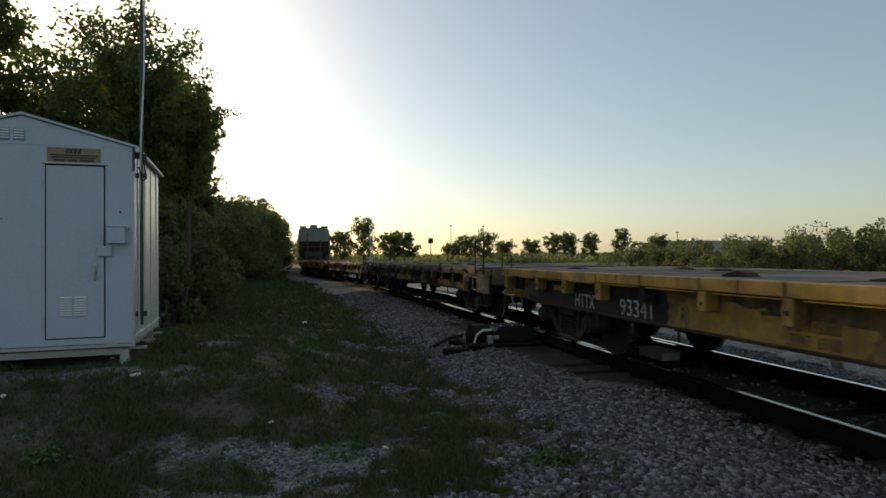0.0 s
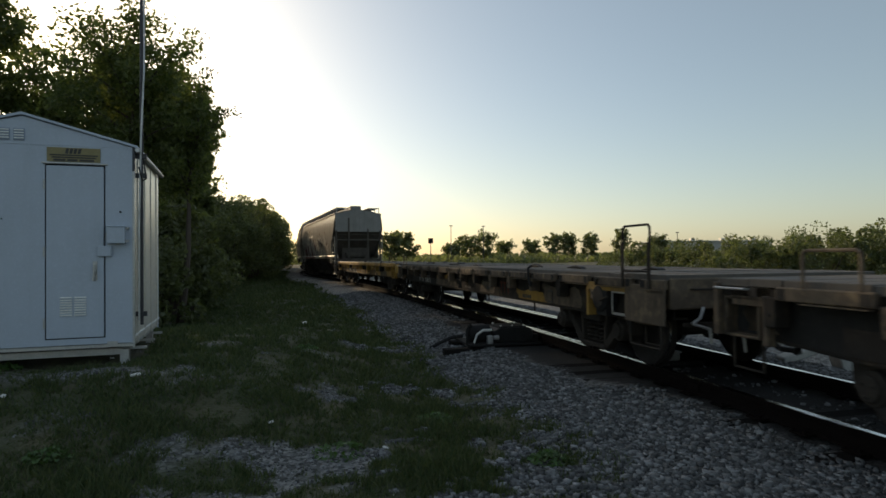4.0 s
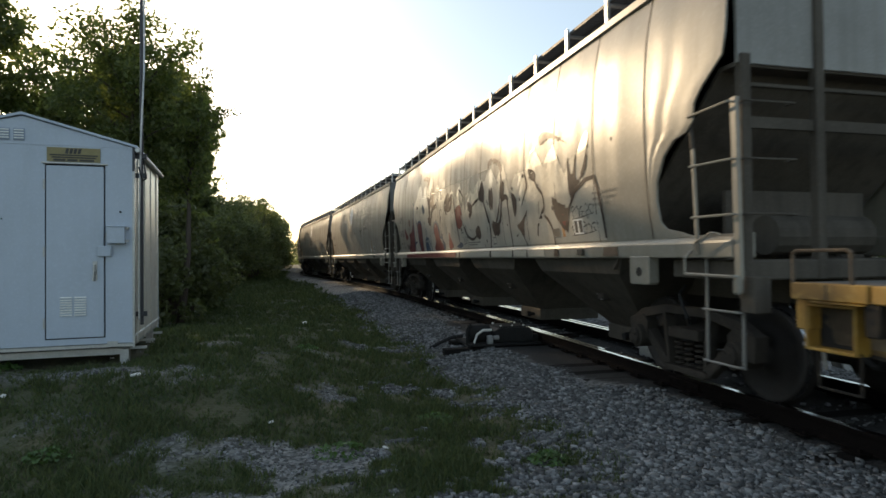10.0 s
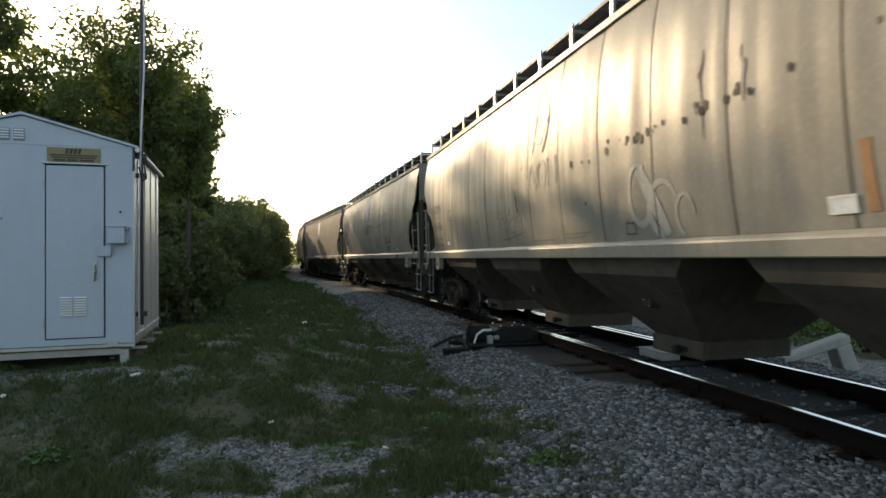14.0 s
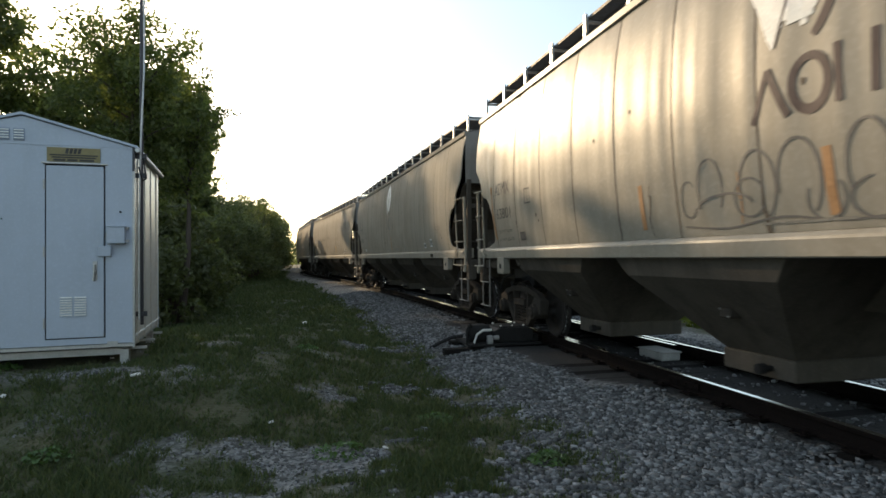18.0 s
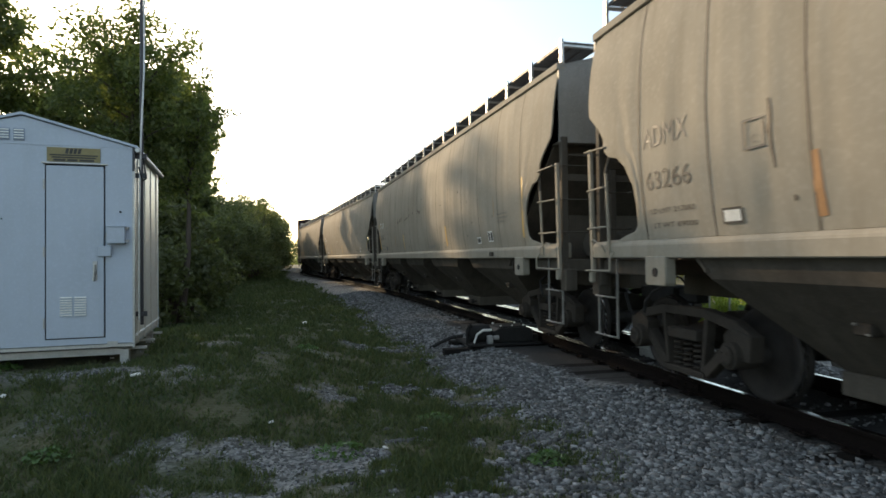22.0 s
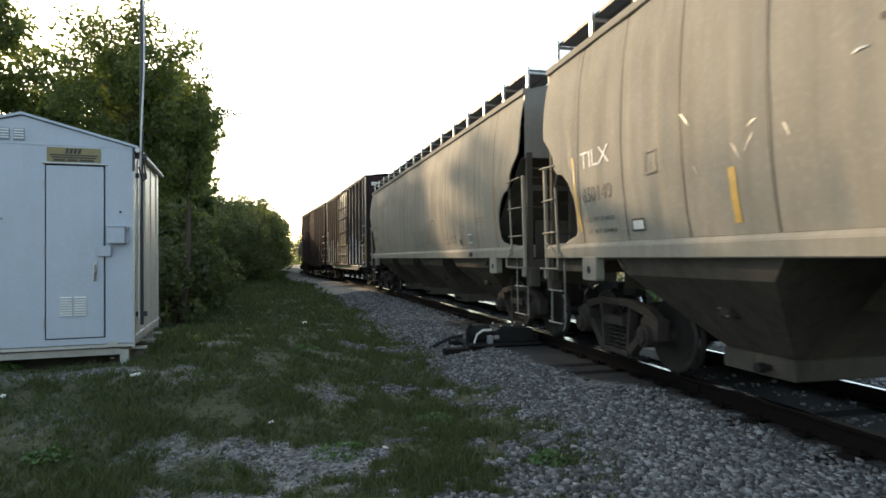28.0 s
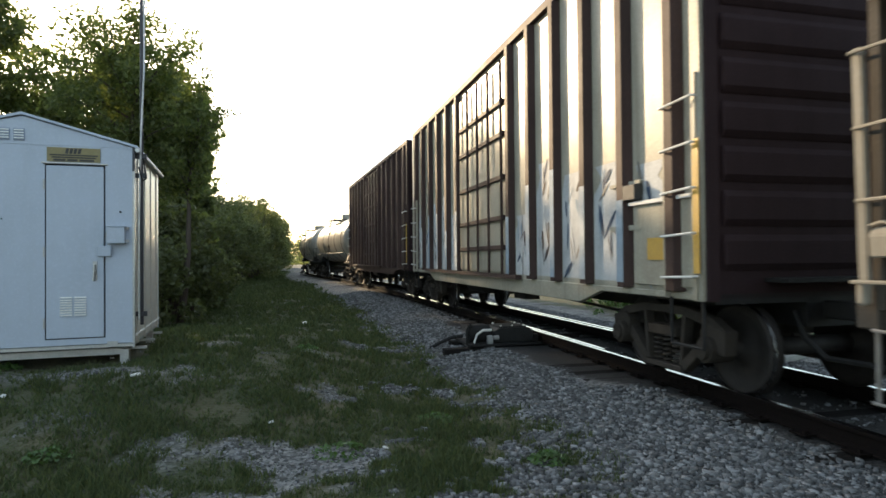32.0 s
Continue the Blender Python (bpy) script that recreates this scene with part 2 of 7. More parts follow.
# ---------------------------------------------------------------- mesh building
class Shape:
    """Collects boxes, bars, plates and lofts of one part."""

    def __init__(self):
        self.v, self.f, self.mi = [], [], []

    def add(self, verts, faces, mi=0):
        k = len(self.v)
        self.v += [tuple(p) for p in verts]
        self.f += [tuple(i + k for i in f) for f in faces]
        self.mi += [mi] * len(faces)
        return self

    def box(self, x0, x1, y0, y1, z0, z1, mi=0):
        p = [(x, y, z) for x in (x0, x1) for y in (y0, y1) for z in (z0, z1)]
        return self.add(p, [(0, 1, 3, 2), (4, 6, 7, 5), (0, 4, 5, 1), (2, 3, 7, 6), (0, 2, 6, 4), (1, 5, 7, 3)], mi)

    def prism(self, poly, axis, a, b, mi=0):
        """A polygon given in the two other axes, drawn out along axis 'x', 'y' or 'z' from a to b."""
        def put(u, v, w):
            return {"x": (w, u, v), "y": (u, w, v), "z": (u, v, w)}[axis]
        n = len(poly)
        p = [put(u, v, a) for u, v in poly] + [put(u, v, b) for u, v in poly]
        fs = [tuple(range(n)), tuple(range(2 * n - 1, n - 1, -1))] + [(i, i + n, (i + 1) % n + n, (i + 1) % n) for i in range(n)]
        return self.add(p, fs, mi)

    def bar(self, p0, p1, r, n=8, r1=None, mi=0):
        p0, p1 = Vector(p0), Vector(p1)
        d = (p1 - p0).normalized()
        u = d.orthogonal().normalized()
        w = d.cross(u)
        r1 = r if r1 is None else r1
        ring = [(math.cos(2 * math.pi * i / n), math.sin(2 * math.pi * i / n)) for i in range(n)]
        p = [p0 + (u * c + w * s) * r for c, s in ring] + [p1 + (u * c + w * s) * r1 for c, s in ring]
        fs = [(i, (i + 1) % n, (i + 1) % n + n, i + n) for i in range(n)] + [tuple(range(n - 1, -1, -1)), tuple(range(n, 2 * n))]
        return self.add(p, fs, mi)

    def pipe(self, pts, r, n=6):
        for a, b in zip(pts, pts[1:]):
            self.bar(a, b, r, n)
        return self

    def lathe(self, prof, c, axis="y", n=28, mi=0):
        """prof: (radius, place along the axis)."""
        k, p = len(prof), []
        for i in range(n):
            a = 2 * math.pi * i / n
            for r, h in prof:
                q = {"y": (r * math.cos(a), h, r * math.sin(a)), "x": (h, r * math.cos(a), r * math.sin(a)), "z": (r * math.cos(a), r * math.sin(a), h)}[axis]
                p.append((c[0] + q[0], c[1] + q[1], c[2] + q[2]))
        fs = [(i * k + j, i * k + j + 1, ((i + 1) % n) * k + j + 1, ((i + 1) % n) * k + j) for i in range(n) for j in range(k - 1)]
        return self.add(p, fs, mi)

    def grid(self, rows, mi=0):
        k = len(rows[0])
        p = [q for r in rows for q in r]
        return self.add(p, [(i * k + j, i * k + j + 1, (i + 1) * k + j + 1, (i + 1) * k + j) for i in range(len(rows) - 1) for j in range(k - 1)], mi)

    def mesh(self, name, mats, bevel=0.0, smooth=False, fix=True):
        me = bpy.data.meshes.new(name)
        me.from_pydata(self.v, [], self.f)
        for m in mats if isinstance(mats, (list, tuple)) else [mats]:
            me.materials.append(m)
        me.polygons.foreach_set("material_index", self.mi)
        if fix or bevel:
            bm = bmesh.new()
            bm.from_mesh(me)
            if fix:
                bmesh.ops.recalc_face_normals(bm, faces=bm.faces)
            if bevel:
                bmesh.ops.bevel(bm, geom=[e for e in bm.edges if len(e.link_faces) == 2 and e.calc_face_angle(0) > 0.6], offset=bevel, segments=1, affect="EDGES", clamp_overlap=True)
            bm.to_mesh(me)
            bm.free()
        if smooth:
            me.polygons.foreach_set("use_smooth", [True] * len(me.polygons))
        return me


def part(name, shape, mats, parent, label="", bevel=0.0, smooth=False, at=None):
    me = shape if isinstance(shape, bpy.types.Mesh) else shape.mesh(name, mats, bevel, smooth)
    ob = new(name, me)
    ob.parent = parent
    if at is not None:
        ob.matrix_basis = at
    if label:
        tagged(ob, label)
    return ob


def thing(name, m, label, category, group="", kind=""):
    ob = new(name)
    ob.empty_display_size = 0.2
    ob.matrix_basis = m
    return tagged(ob, label, category, group, kind)


def whole(name, shape, mats, label, category="", group="", kind="", at=None, bevel=0.0, smooth=False):
    ob = part(name, shape, mats, None, "", bevel, smooth, at)
    return tagged(ob, label, category, group, kind)


def raw_mesh(name, verts, faces, mats, smooth=False, mi=None):
    """A large mesh straight from arrays of equal-sided faces."""
    me = bpy.data.meshes.new(name)
    k = faces.shape[1]
    me.vertices.add(len(verts)); me.loops.add(faces.size); me.polygons.add(len(faces))
    me.vertices.foreach_set("co", np.asarray(verts, np.float32).ravel())
    me.loops.foreach_set("vertex_index", faces.astype(np.int32).ravel())
    me.polygons.foreach_set("loop_start", np.arange(0, faces.size, k, dtype=np.int32))
    for m in mats if isinstance(mats, (list, tuple)) else [mats]:
        me.materials.append(m)
    if smooth:
        me.polygons.foreach_set("use_smooth", np.ones(len(faces), bool))
    if mi is not None:
        me.polygons.foreach_set("material_index", np.asarray(mi, np.int32))
    me.update(calc_edges=True)
    return me


def lettering(text, height, squeeze=1.0):
    """Flat letters in the built-in font, cut finely enough to lie on a curved side: verts (u, v) and faces, from the lower left."""
    cu = bpy.data.curves.new("letters", "FONT")
    cu.body, cu.size, cu.resolution_u = text, height * 1.38, 3
    ob = bpy.data.objects.new("letters", cu)
    scene.collection.objects.link(ob)
    dg = bpy.context.evaluated_depsgraph_get()
    me = bpy.data.meshes.new_from_object(ob.evaluated_get(dg))
    vs = [(v.co.x * squeeze, v.co.y) for v in me.vertices]
    fs = [tuple(p.vertices) for p in me.polygons]
    bpy.data.objects.remove(ob); bpy.data.curves.remove(cu); bpy.data.meshes.remove(me)
    return vs, fs


# ---------------------------------------------------------------- the line of the track
TRACK_X, HEAD = 5.2825, -0.2221
BENDS = ((4.3, 50.0, 0.0030), (50.0, 75.0, -0.0060))     # stretches of way out from the camera, and how fast the line turns left there


def lay_line():
    d, x, y, h, out = 0.0, TRACK_X, 0.0, HEAD, []
    while d < 420:
        out.append((-d, x, y, h))
        k = sum(c for a, b, c in BENDS if a <= d < b)
        x, y, h, d = x + 0.1 * math.sin(h - 0.05 * k), y + 0.1 * math.cos(h - 0.05 * k), h - 0.1 * k, d + 0.1
    near = [(0.1 * i, TRACK_X - 0.1 * i * math.sin(HEAD), -0.1 * i * math.cos(HEAD), HEAD) for i in range(1, 1400)]
    return np.array(out[::-1] + near)


LINE = lay_line()


def track_np(s):
    """Place and heading of the track's centre; s grows towards and past the camera, 0 abreast of it."""
    return tuple(np.interp(s, LINE[:, 0], LINE[:, k]) for k in (1, 2, 3))


def track(s):
    return tuple(float(v) for v in track_np(s))


def beside(s, lat):
    x, y, h = track(s)
    return x + lat * math.cos(h), y - lat * math.sin(h)


LINE_S, LINE_X, LINE_Y, LINE_H = (LINE[::3, k] for k in range(4))


def lateral(x, y):
    """Distance of places from the track's centre, negative on the camera's side; far off it grows at least as the true distance."""
    x, y = np.asarray(x, float), np.asarray(y, float)
    out = np.empty(x.shape).ravel()
    xs, ys = x.ravel(), y.ravel()
    for i in range(0, len(xs), 20000):
        d2 = (xs[i:i + 20000, None] - LINE_X[None, ::4]) ** 2 + (ys[i:i + 20000, None] - LINE_Y[None, ::4]) ** 2
        j = d2.argmin(1)
        dx, dy = xs[i:i + 20000] - LINE_X[::4][j], ys[i:i + 20000] - LINE_Y[::4][j]
        h = LINE_H[::4][j]
        across = dx * np.cos(h) - dy * np.sin(h)
        out[i:i + 20000] = np.where(np.sqrt(d2[np.arange(len(j)), j]) > 40, np.sign(across) * np.sqrt(d2[np.arange(len(j)), j]), across)
    return out.reshape(x.shape)


def wave(x, y, seed, size):
    """Smooth bumps between about -1 and 1."""
    r = np.random.RandomState(seed)
    v = 0
    for i in range(9):
        a, f = r.uniform(0, 6.283), 6.283 / size * r.uniform(0.5, 1.9)
        v = v + np.sin((x * math.cos(a) + y * math.sin(a)) * f + r.uniform(0, 6.283))
    return v / 4.0


def smooth(a, b, v):
    t = np.clip((v - a) / (b - a), 0, 1)
    return t * t * (3 - 2 * t)


SHED_X, SHED_Y, SHED_TURN, SHED_Z = -3.93, 7.65, 18.74, 0.316     # front right-hand corner of its floor
SHED_W, SHED_D, SHED_H = 2.42, 2.5, 2.54


def bare(x, y, u):
    """How much bare gravel there is: 1 on the ballast and in the worn spots, 0 in the grass."""
    edge = smooth(-0.45, 0.45, u + 3.05 + 0.28 * wave(x, y, 3, 2.6) + 0.22 * wave(x, y, 4, 0.7))
    worn = smooth(0.62, 1.0, wave(x, y, 5, 1.7) + 0.45 * wave(x, y, 6, 0.5) + 0.75 * smooth(6.4, 5.0, y) * smooth(-3.6, -2.2, x) + 0.4 * np.exp(-((x + 2.3) ** 2 + (y - 6.7) ** 2) / 0.5) - 0.25 * smooth(9, 14, y))
    front = np.exp(-((x + 4.3) / 1.2) ** 2 - ((y - 7.0) / 0.22) ** 2)
    return np.clip(np.maximum.reduce([edge, worn * smooth(-9, -5, u), front]), 0, 1)


def ground_z(x, y, u=None):
    u = lateral(x, y) if u is None else u
    au = np.abs(u)
    z = -0.19 - 0.17 * smooth(1.55, 3.4, au) - 0.25 * smooth(3.5, 9, u)
    rise = np.maximum(np.abs(x + 4.9) - 1.6, 0) ** 2 + np.maximum(np.abs(y - 9.2) - 1.9, 0) ** 2
    z = z + 0.47 * smooth(3.0, 0.0, np.sqrt(rise))
    z = z + (0.035 * wave(x, y, 7, 2.2) + 0.012 * wave(x, y, 8, 0.5)) * smooth(1.7, 3.2, au)
    z = z + 0.5 * smooth(25, 70, -u) * wave(x, y, 9, 60) + 0.8 * smooth(40, 140, u)
    return z

# ---------------------------------------------------------------- rolling stock: shared parts
AX = 0.82                                        # half the wheelbase of a truck
RW = 0.457                                       # wheel radius
WHEELSETS = []                                   # every wheelset, for the turning of the wheels


def sheet(rows, thick):
    """A plate with thickness: rows of outer points, each moved by the vector thick for the inner face."""
    sh = Shape()
    k, n = len(rows[0]), len(rows)
    sh.grid(rows)
    inner = [[(p[0] + thick[0], p[1] + thick[1], p[2] + thick[2]) for p in r] for r in rows]
    sh.grid([r[::-1] for r in inner])
    for a, b in ((rows[0], inner[0]), (inner[-1], rows[-1])):
        sh.grid([a, b])
    sh.grid([[r[0] for r in inner], [r[0] for r in rows]])
    sh.grid([[r[-1] for r in rows], [r[-1] for r in inner]])
    return sh


def wheelset_mesh():
    sh = Shape()
    for sgn in (-1, 1):
        prof = [(0.09, 0.80), (0.12, 0.80), (0.16, 0.755), (0.33, 0.735), (0.38, 0.79), (0.437, 0.79)]
        sh.lathe([(r, sgn * h) for r, h in prof], (0, 0, 0), "y", 32, 0)
        sh.lathe([(0.437, sgn * 0.79), (RW, sgn * 0.785), (RW, sgn * 0.762)], (0, 0, 0), "y", 32, 0)
        sh.lathe([(RW, sgn * 0.762), (RW + 0.003, sgn * 0.735)], (0, 0, 0), "y", 32, 1)
        sh.lathe([(RW + 0.003, sgn * 0.735), (RW + 0.006, sgn * 0.70), (RW + 0.03, sgn * 0.672), (0.437, sgn * 0.665)], (0, 0, 0), "y", 32, 0)
        sh.lathe([(0.437, sgn * 0.665), (0.38, sgn * 0.67), (0.33, sgn * 0.70), (0.16, sgn * 0.70), (0.12, sgn * 0.62), (0.085, sgn * 0.60)], (0, 0, 0), "y", 32, 0)
        for i in range(3):
            a = 2 * math.pi * i / 3
            sh.bar((0.055 * math.cos(a), sgn * 1.13, 0.055 * math.sin(a)), (0.055 * math.cos(a), sgn * 1.155, 0.055 * math.sin(a)), 0.02, 6)
    sh.bar((0, -1.08, 0), (0, 1.08, 0), 0.08, 12)
    sh.bar((0, -1.14, 0), (0, 1.14, 0), 0.10, 14)
    me = sh.mesh("wheelset", [WHEEL, TREAD], smooth=False)
    me.polygons.foreach_set("use_smooth", [len(p.vertices) == 4 for p in me.polygons])
    return me


def sideframe_mesh():
    """A cast truck side: bowed top member, slanting legs round two wide windows, spring nest and bearing ends, about the truck's centre."""
    sh = Shape()
    y0, y1 = -0.06, 0.06
    sh.prism([(-1.02, 0.58), (-0.80, 0.69), (-0.35, 0.76), (0.35, 0.76), (0.80, 0.69), (1.02, 0.58), (1.02, 0.50), (0.74, 0.60), (0.33, 0.675), (-0.33, 0.675), (-0.74, 0.60), (-1.02, 0.50)], "y", y0, y1)
    for g in (-1, 1):
        sh.prism([(g * 1.01, 0.36), (g * 1.03, 0.58), (g * 0.76, 0.64), (g * 0.66, 0.56), (g * 0.68, 0.38)], "y", y0 - 0.02, y1 + 0.02)
        sh.prism([(g * 0.72, 0.40), (g * 0.66, 0.49), (g * 0.30, 0.21), (g * 0.36, 0.13)], "y", y0, y1)
        sh.prism([(g * 0.325, 0.18), (g * 0.40, 0.68), (g * 0.34, 0.69), (g * 0.27, 0.18)], "y", y0, y1)
        sh.bar((g * AX / 1.02, -0.15, RW / 1.14), (g * AX / 1.02, 0.14, RW / 1.14), 0.12, 18)
        sh.bar((g * AX / 1.02, -0.19, RW / 1.14), (g * AX / 1.02, -0.145, RW / 1.14), 0.088, 14)
        for k in range(3):
            a = 2.1 * k + 0.5
            sh.bar((g * AX / 1.02 + 0.05 * math.cos(a), -0.205, RW / 1.14 + 0.05 * math.sin(a)), (g * AX / 1.02 + 0.05 * math.cos(a), -0.185, RW / 1.14 + 0.05 * math.sin(a)), 0.016, 6)
    sh.box(-0.34, 0.34, y0 - 0.02, y1 + 0.02, 0.12, 0.175)
    for x in (-0.17, 0.0, 0.17):
        for j in range(5):
            sh.bar((x, 0.0, 0.19 + 0.05 * j), (x, 0.0, 0.212 + 0.05 * j), 0.056, 10)
    sh.box(-0.25, 0.25, -0.09, 0.08, 0.45, 0.55)
    for i, (x, y, z) in enumerate(sh.v):
        sh.v[i] = (x * 1.02, y, z * 1.14)
    return sh.mesh("sideframe", TRUCK, bevel=0.016)


def bolster_mesh():
    sh = Shape()
    sh.prism([(-1.0, 0.48), (1.0, 0.48), (1.0, 0.60), (0.4, 0.78), (-0.4, 0.78), (-1.0, 0.60)], "x", -0.2, 0.2)
    sh.bar((0, 0, 0.7), (0, 0, 0.98), 0.2, 14)
    for g in (-1, 1):
        sh.box(g * 0.33 - 0.05, g * 0.33 + 0.05, -0.95, 0.95, 0.33, 0.43)
    return sh.mesh("bolster", TRUCK, bevel=0.01)


WHEELSET, SIDEFRAME, BOLSTER = wheelset_mesh(), sideframe_mesh(), bolster_mesh()


def truck(car, x):
    t = part("truck", BOLSTER, None, car, "rusty two-axle freight truck under the car", at=pose(x, 0, 0))
    part("sideframe", SIDEFRAME, None, t, at=pose(0, -1.06, 0))
    part("sideframe", SIDEFRAME, None, t, at=pose(0, 1.06, 0, 0, 0, 180))
    for g in (-AX, AX):
        part("wheelset", WHEELSET, None, t, at=pose(g, 0, RW))
    return t


def coupler(car, x0, x1):
    g = 1 if x1 > x0 else -1
    sh = Shape().box(min(x0, x1), max(x0, x1), -0.09, 0.09, 0.78, 0.96).box(min(x1, x1 - g * 0.28), max(x1, x1 - g * 0.28), -0.2, 0.15, 0.74, 1.0)
    part("coupler", sh, BLACK, car, bevel=0.02)
    part("air_hose", Shape().pipe([(x0, -0.35, 0.85), (x0 + g * 0.12, -0.35, 0.6), (x0 + g * 0.3, -0.28, 0.42), (x1, -0.12, 0.40)], 0.028, 6), BLACK, car)


def rung_ladder(car, pts, rungs, r=0.012, stile=0.035, mat=None, inner=None):
    """pts: foot and head of the two stiles; rungs: shares of the height."""
    (a0, a1), (b0, b1) = pts
    sh = Shape()
    for p, q, w in ((a0, a1, stile), (b0, b1, inner or stile)):
        d = 0.9 * w
        sh.add([(p[0] - w, p[1] - 0.012, p[2]), (p[0] + w, p[1] - 0.012, p[2]), (p[0] + w, p[1] + d, p[2]), (p[0] - w, p[1] + d, p[2]),
                (q[0] - w, q[1] - 0.012, q[2]), (q[0] + w, q[1] - 0.012, q[2]), (q[0] + w, q[1] + d, q[2]), (q[0] - w, q[1] + d, q[2])],
               [(0, 1, 5, 4), (1, 2, 6, 5), (2, 3, 7, 6), (3, 0, 4, 7), (0, 3, 2, 1), (4, 5, 6, 7)])
    lad = part("ladder", sh, mat or HOPPER, car)
    for z in rungs:
        pa = [a0[i] + (a1[i] - a0[i]) * (z - a0[2]) / (a1[2] - a0[2]) for i in range(3)]
        pb = [b0[i] + (b1[i] - b0[i]) * (z - b0[2]) / (b1[2] - b0[2]) for i in range(3)]
        g = -1 if pa[1] < 0 else 1
        part("rung", Shape().pipe([pa, (pa[0], pa[1] + g * 0.05, z), (pb[0], pb[1] + g * 0.05, z), pb], r, 6), mat or HOPPER, lad)
    return lad


# ---------------------------------------------------------------- covered hopper
HE, HC = 8.58, 7.3                              # end sheets and truck centres
SIDE_Z = [1.60, 1.66, 1.70, 1.77, 1.87, 1.98, 2.09, 2.2, 2.32, 2.44, 2.57, 2.61, 2.70, 2.86, 2.98, 3.2, 3.4, 3.65, 3.85, 4.05, 4.22]


def side_y(z):
    return float(np.interp(z, [1.40, 1.6, 1.9, 2.3, 2.8, 3.2, 3.6, 3.9, 4.22], [1.48, 1.515, 1.565, 1.605, 1.625, 1.615, 1.59, 1.55, 1.48]))


def cut(z):
    return float(np.interp(z, [1.6, 1.66, 1.70, 1.77, 1.98, 2.2, 2.44, 2.57, 2.61, 2.70, 2.86, 2.98, 3.2, 3.4], [0.55, 0.78, 1.0, 1.08, 1.10, 1.07, 0.92, 0.74, 0.56, 0.45, 0.43, 0.33, 0.06, 0.03]))


def dents():
    """Dent depth and flutes of each side sheet, first the near side's, then the far side's."""
    rng = random.Random(5)
    return [(rng.uniform(0.004, 0.010), [0.0] + [rng.uniform(-0.011, 0.008) for k in range(9)] + [0.0]) for i in range(30)]


DENTS = dents()
PANELS = [-HE] + [-7.332 + 1.128 * i for i in range(14)] + [HE]
CREASES = ((4.68, 0.28, 2.5), (1.95, -0.2, 2.3), (-1.05, 0.22, 2.7), (-3.3, 0.15, 2.2), (-5.6, -0.16, 2.4))     # foot, lean and height of the sharp dents


def creased(x, z):
    """Depth of the sharp dents low on the side, steep on one flank and shallow on the other."""
    out = 0.0
    for foot, lean, top in CREASES:
        if z < top:
            d = x - foot + lean * (z - 1.6)
            if -0.35 < d < 0.5:
                out += 0.022 * math.sin(math.pi * (z - 1.5) / (top - 1.5)) * (math.exp(-(d / 0.06) ** 2) if d < 0 else math.exp(-(d / 0.22) ** 2))
    return out


def skin_y(x, z, row=0):
    """Half width of the side sheet at a place along the car, with its dents and flutes."""
    i = min(14, max(0, int((x + 7.332) / 1.128) + 1 if x > -7.332 else 0))
    a, b_ = PANELS[i], PANELS[i + 1]
    if i == 0:
        a = -HE + cut(z)
    if i == 14:
        b_ = HE - cut(z)
    u = min(1.0, max(0.0, (x - a) / (b_ - a)))
    dent, flute = DENTS[row * 15 + i]
    return side_y(z) - 0.010 + dent * math.sin(math.pi * u) ** 0.6 + float(np.interp(u * 10, range(11), flute)) * math.sin(math.pi * min(1, max(0, (z - 1.6) / 2.4))) + 0.003 * math.sin(9 * x + 2.3 * z) * math.sin(3.1 * z + x) - creased(x, z)


def on_side(sh, vs, fs, x0, z0, off=0.006, slant=0.0):
    """Lays flat shapes (u along the car, v upward) on the hopper's curved near side."""
    sh.add([(x0 + u + slant * v, -skin_y(x0 + u + slant * v, z0 + v) - off, z0 + v) for u, v in vs], fs)


def swath(sh, pts, off=0.010):
    """A painted stroke on the side: points (x, z, half width)."""
    off = 0.004 + 0.35 * (off - 0.009)
    across = (-1, -0.5, 0, 0.5, 1) if max(w for _, _, w in pts) > 0.06 else (-1, 1)
    rows = []
    for i, (x, z, w) in enumerate(pts):
        a, b = pts[max(i - 1, 0)], pts[min(i + 1, len(pts) - 1)]
        dx, dz = b[0] - a[0], b[1] - a[1]
        n = math.hypot(dx, dz) or 1
        rows.append([(x + q * dz / n * w, -skin_y(x + q * dz / n * w, z - q * dx / n * w) - off, z - q * dx / n * w) for q in across])
    sh.grid(rows)


def arc(cx, cz, rx, rz, a0, a1, w0, w1, n=12):
    """Points of a bent stroke for swath()."""
    out = []
    for i in range(n):
        t = i / (n - 1)
        a = radians(a0 + (a1 - a0) * t)
        out.append((cx + rx * math.cos(a), cz + rz * math.sin(a), w0 + (w1 - w0) * t + 0.25 * max(w0, w1) * math.sin(math.pi * t)))
    return out


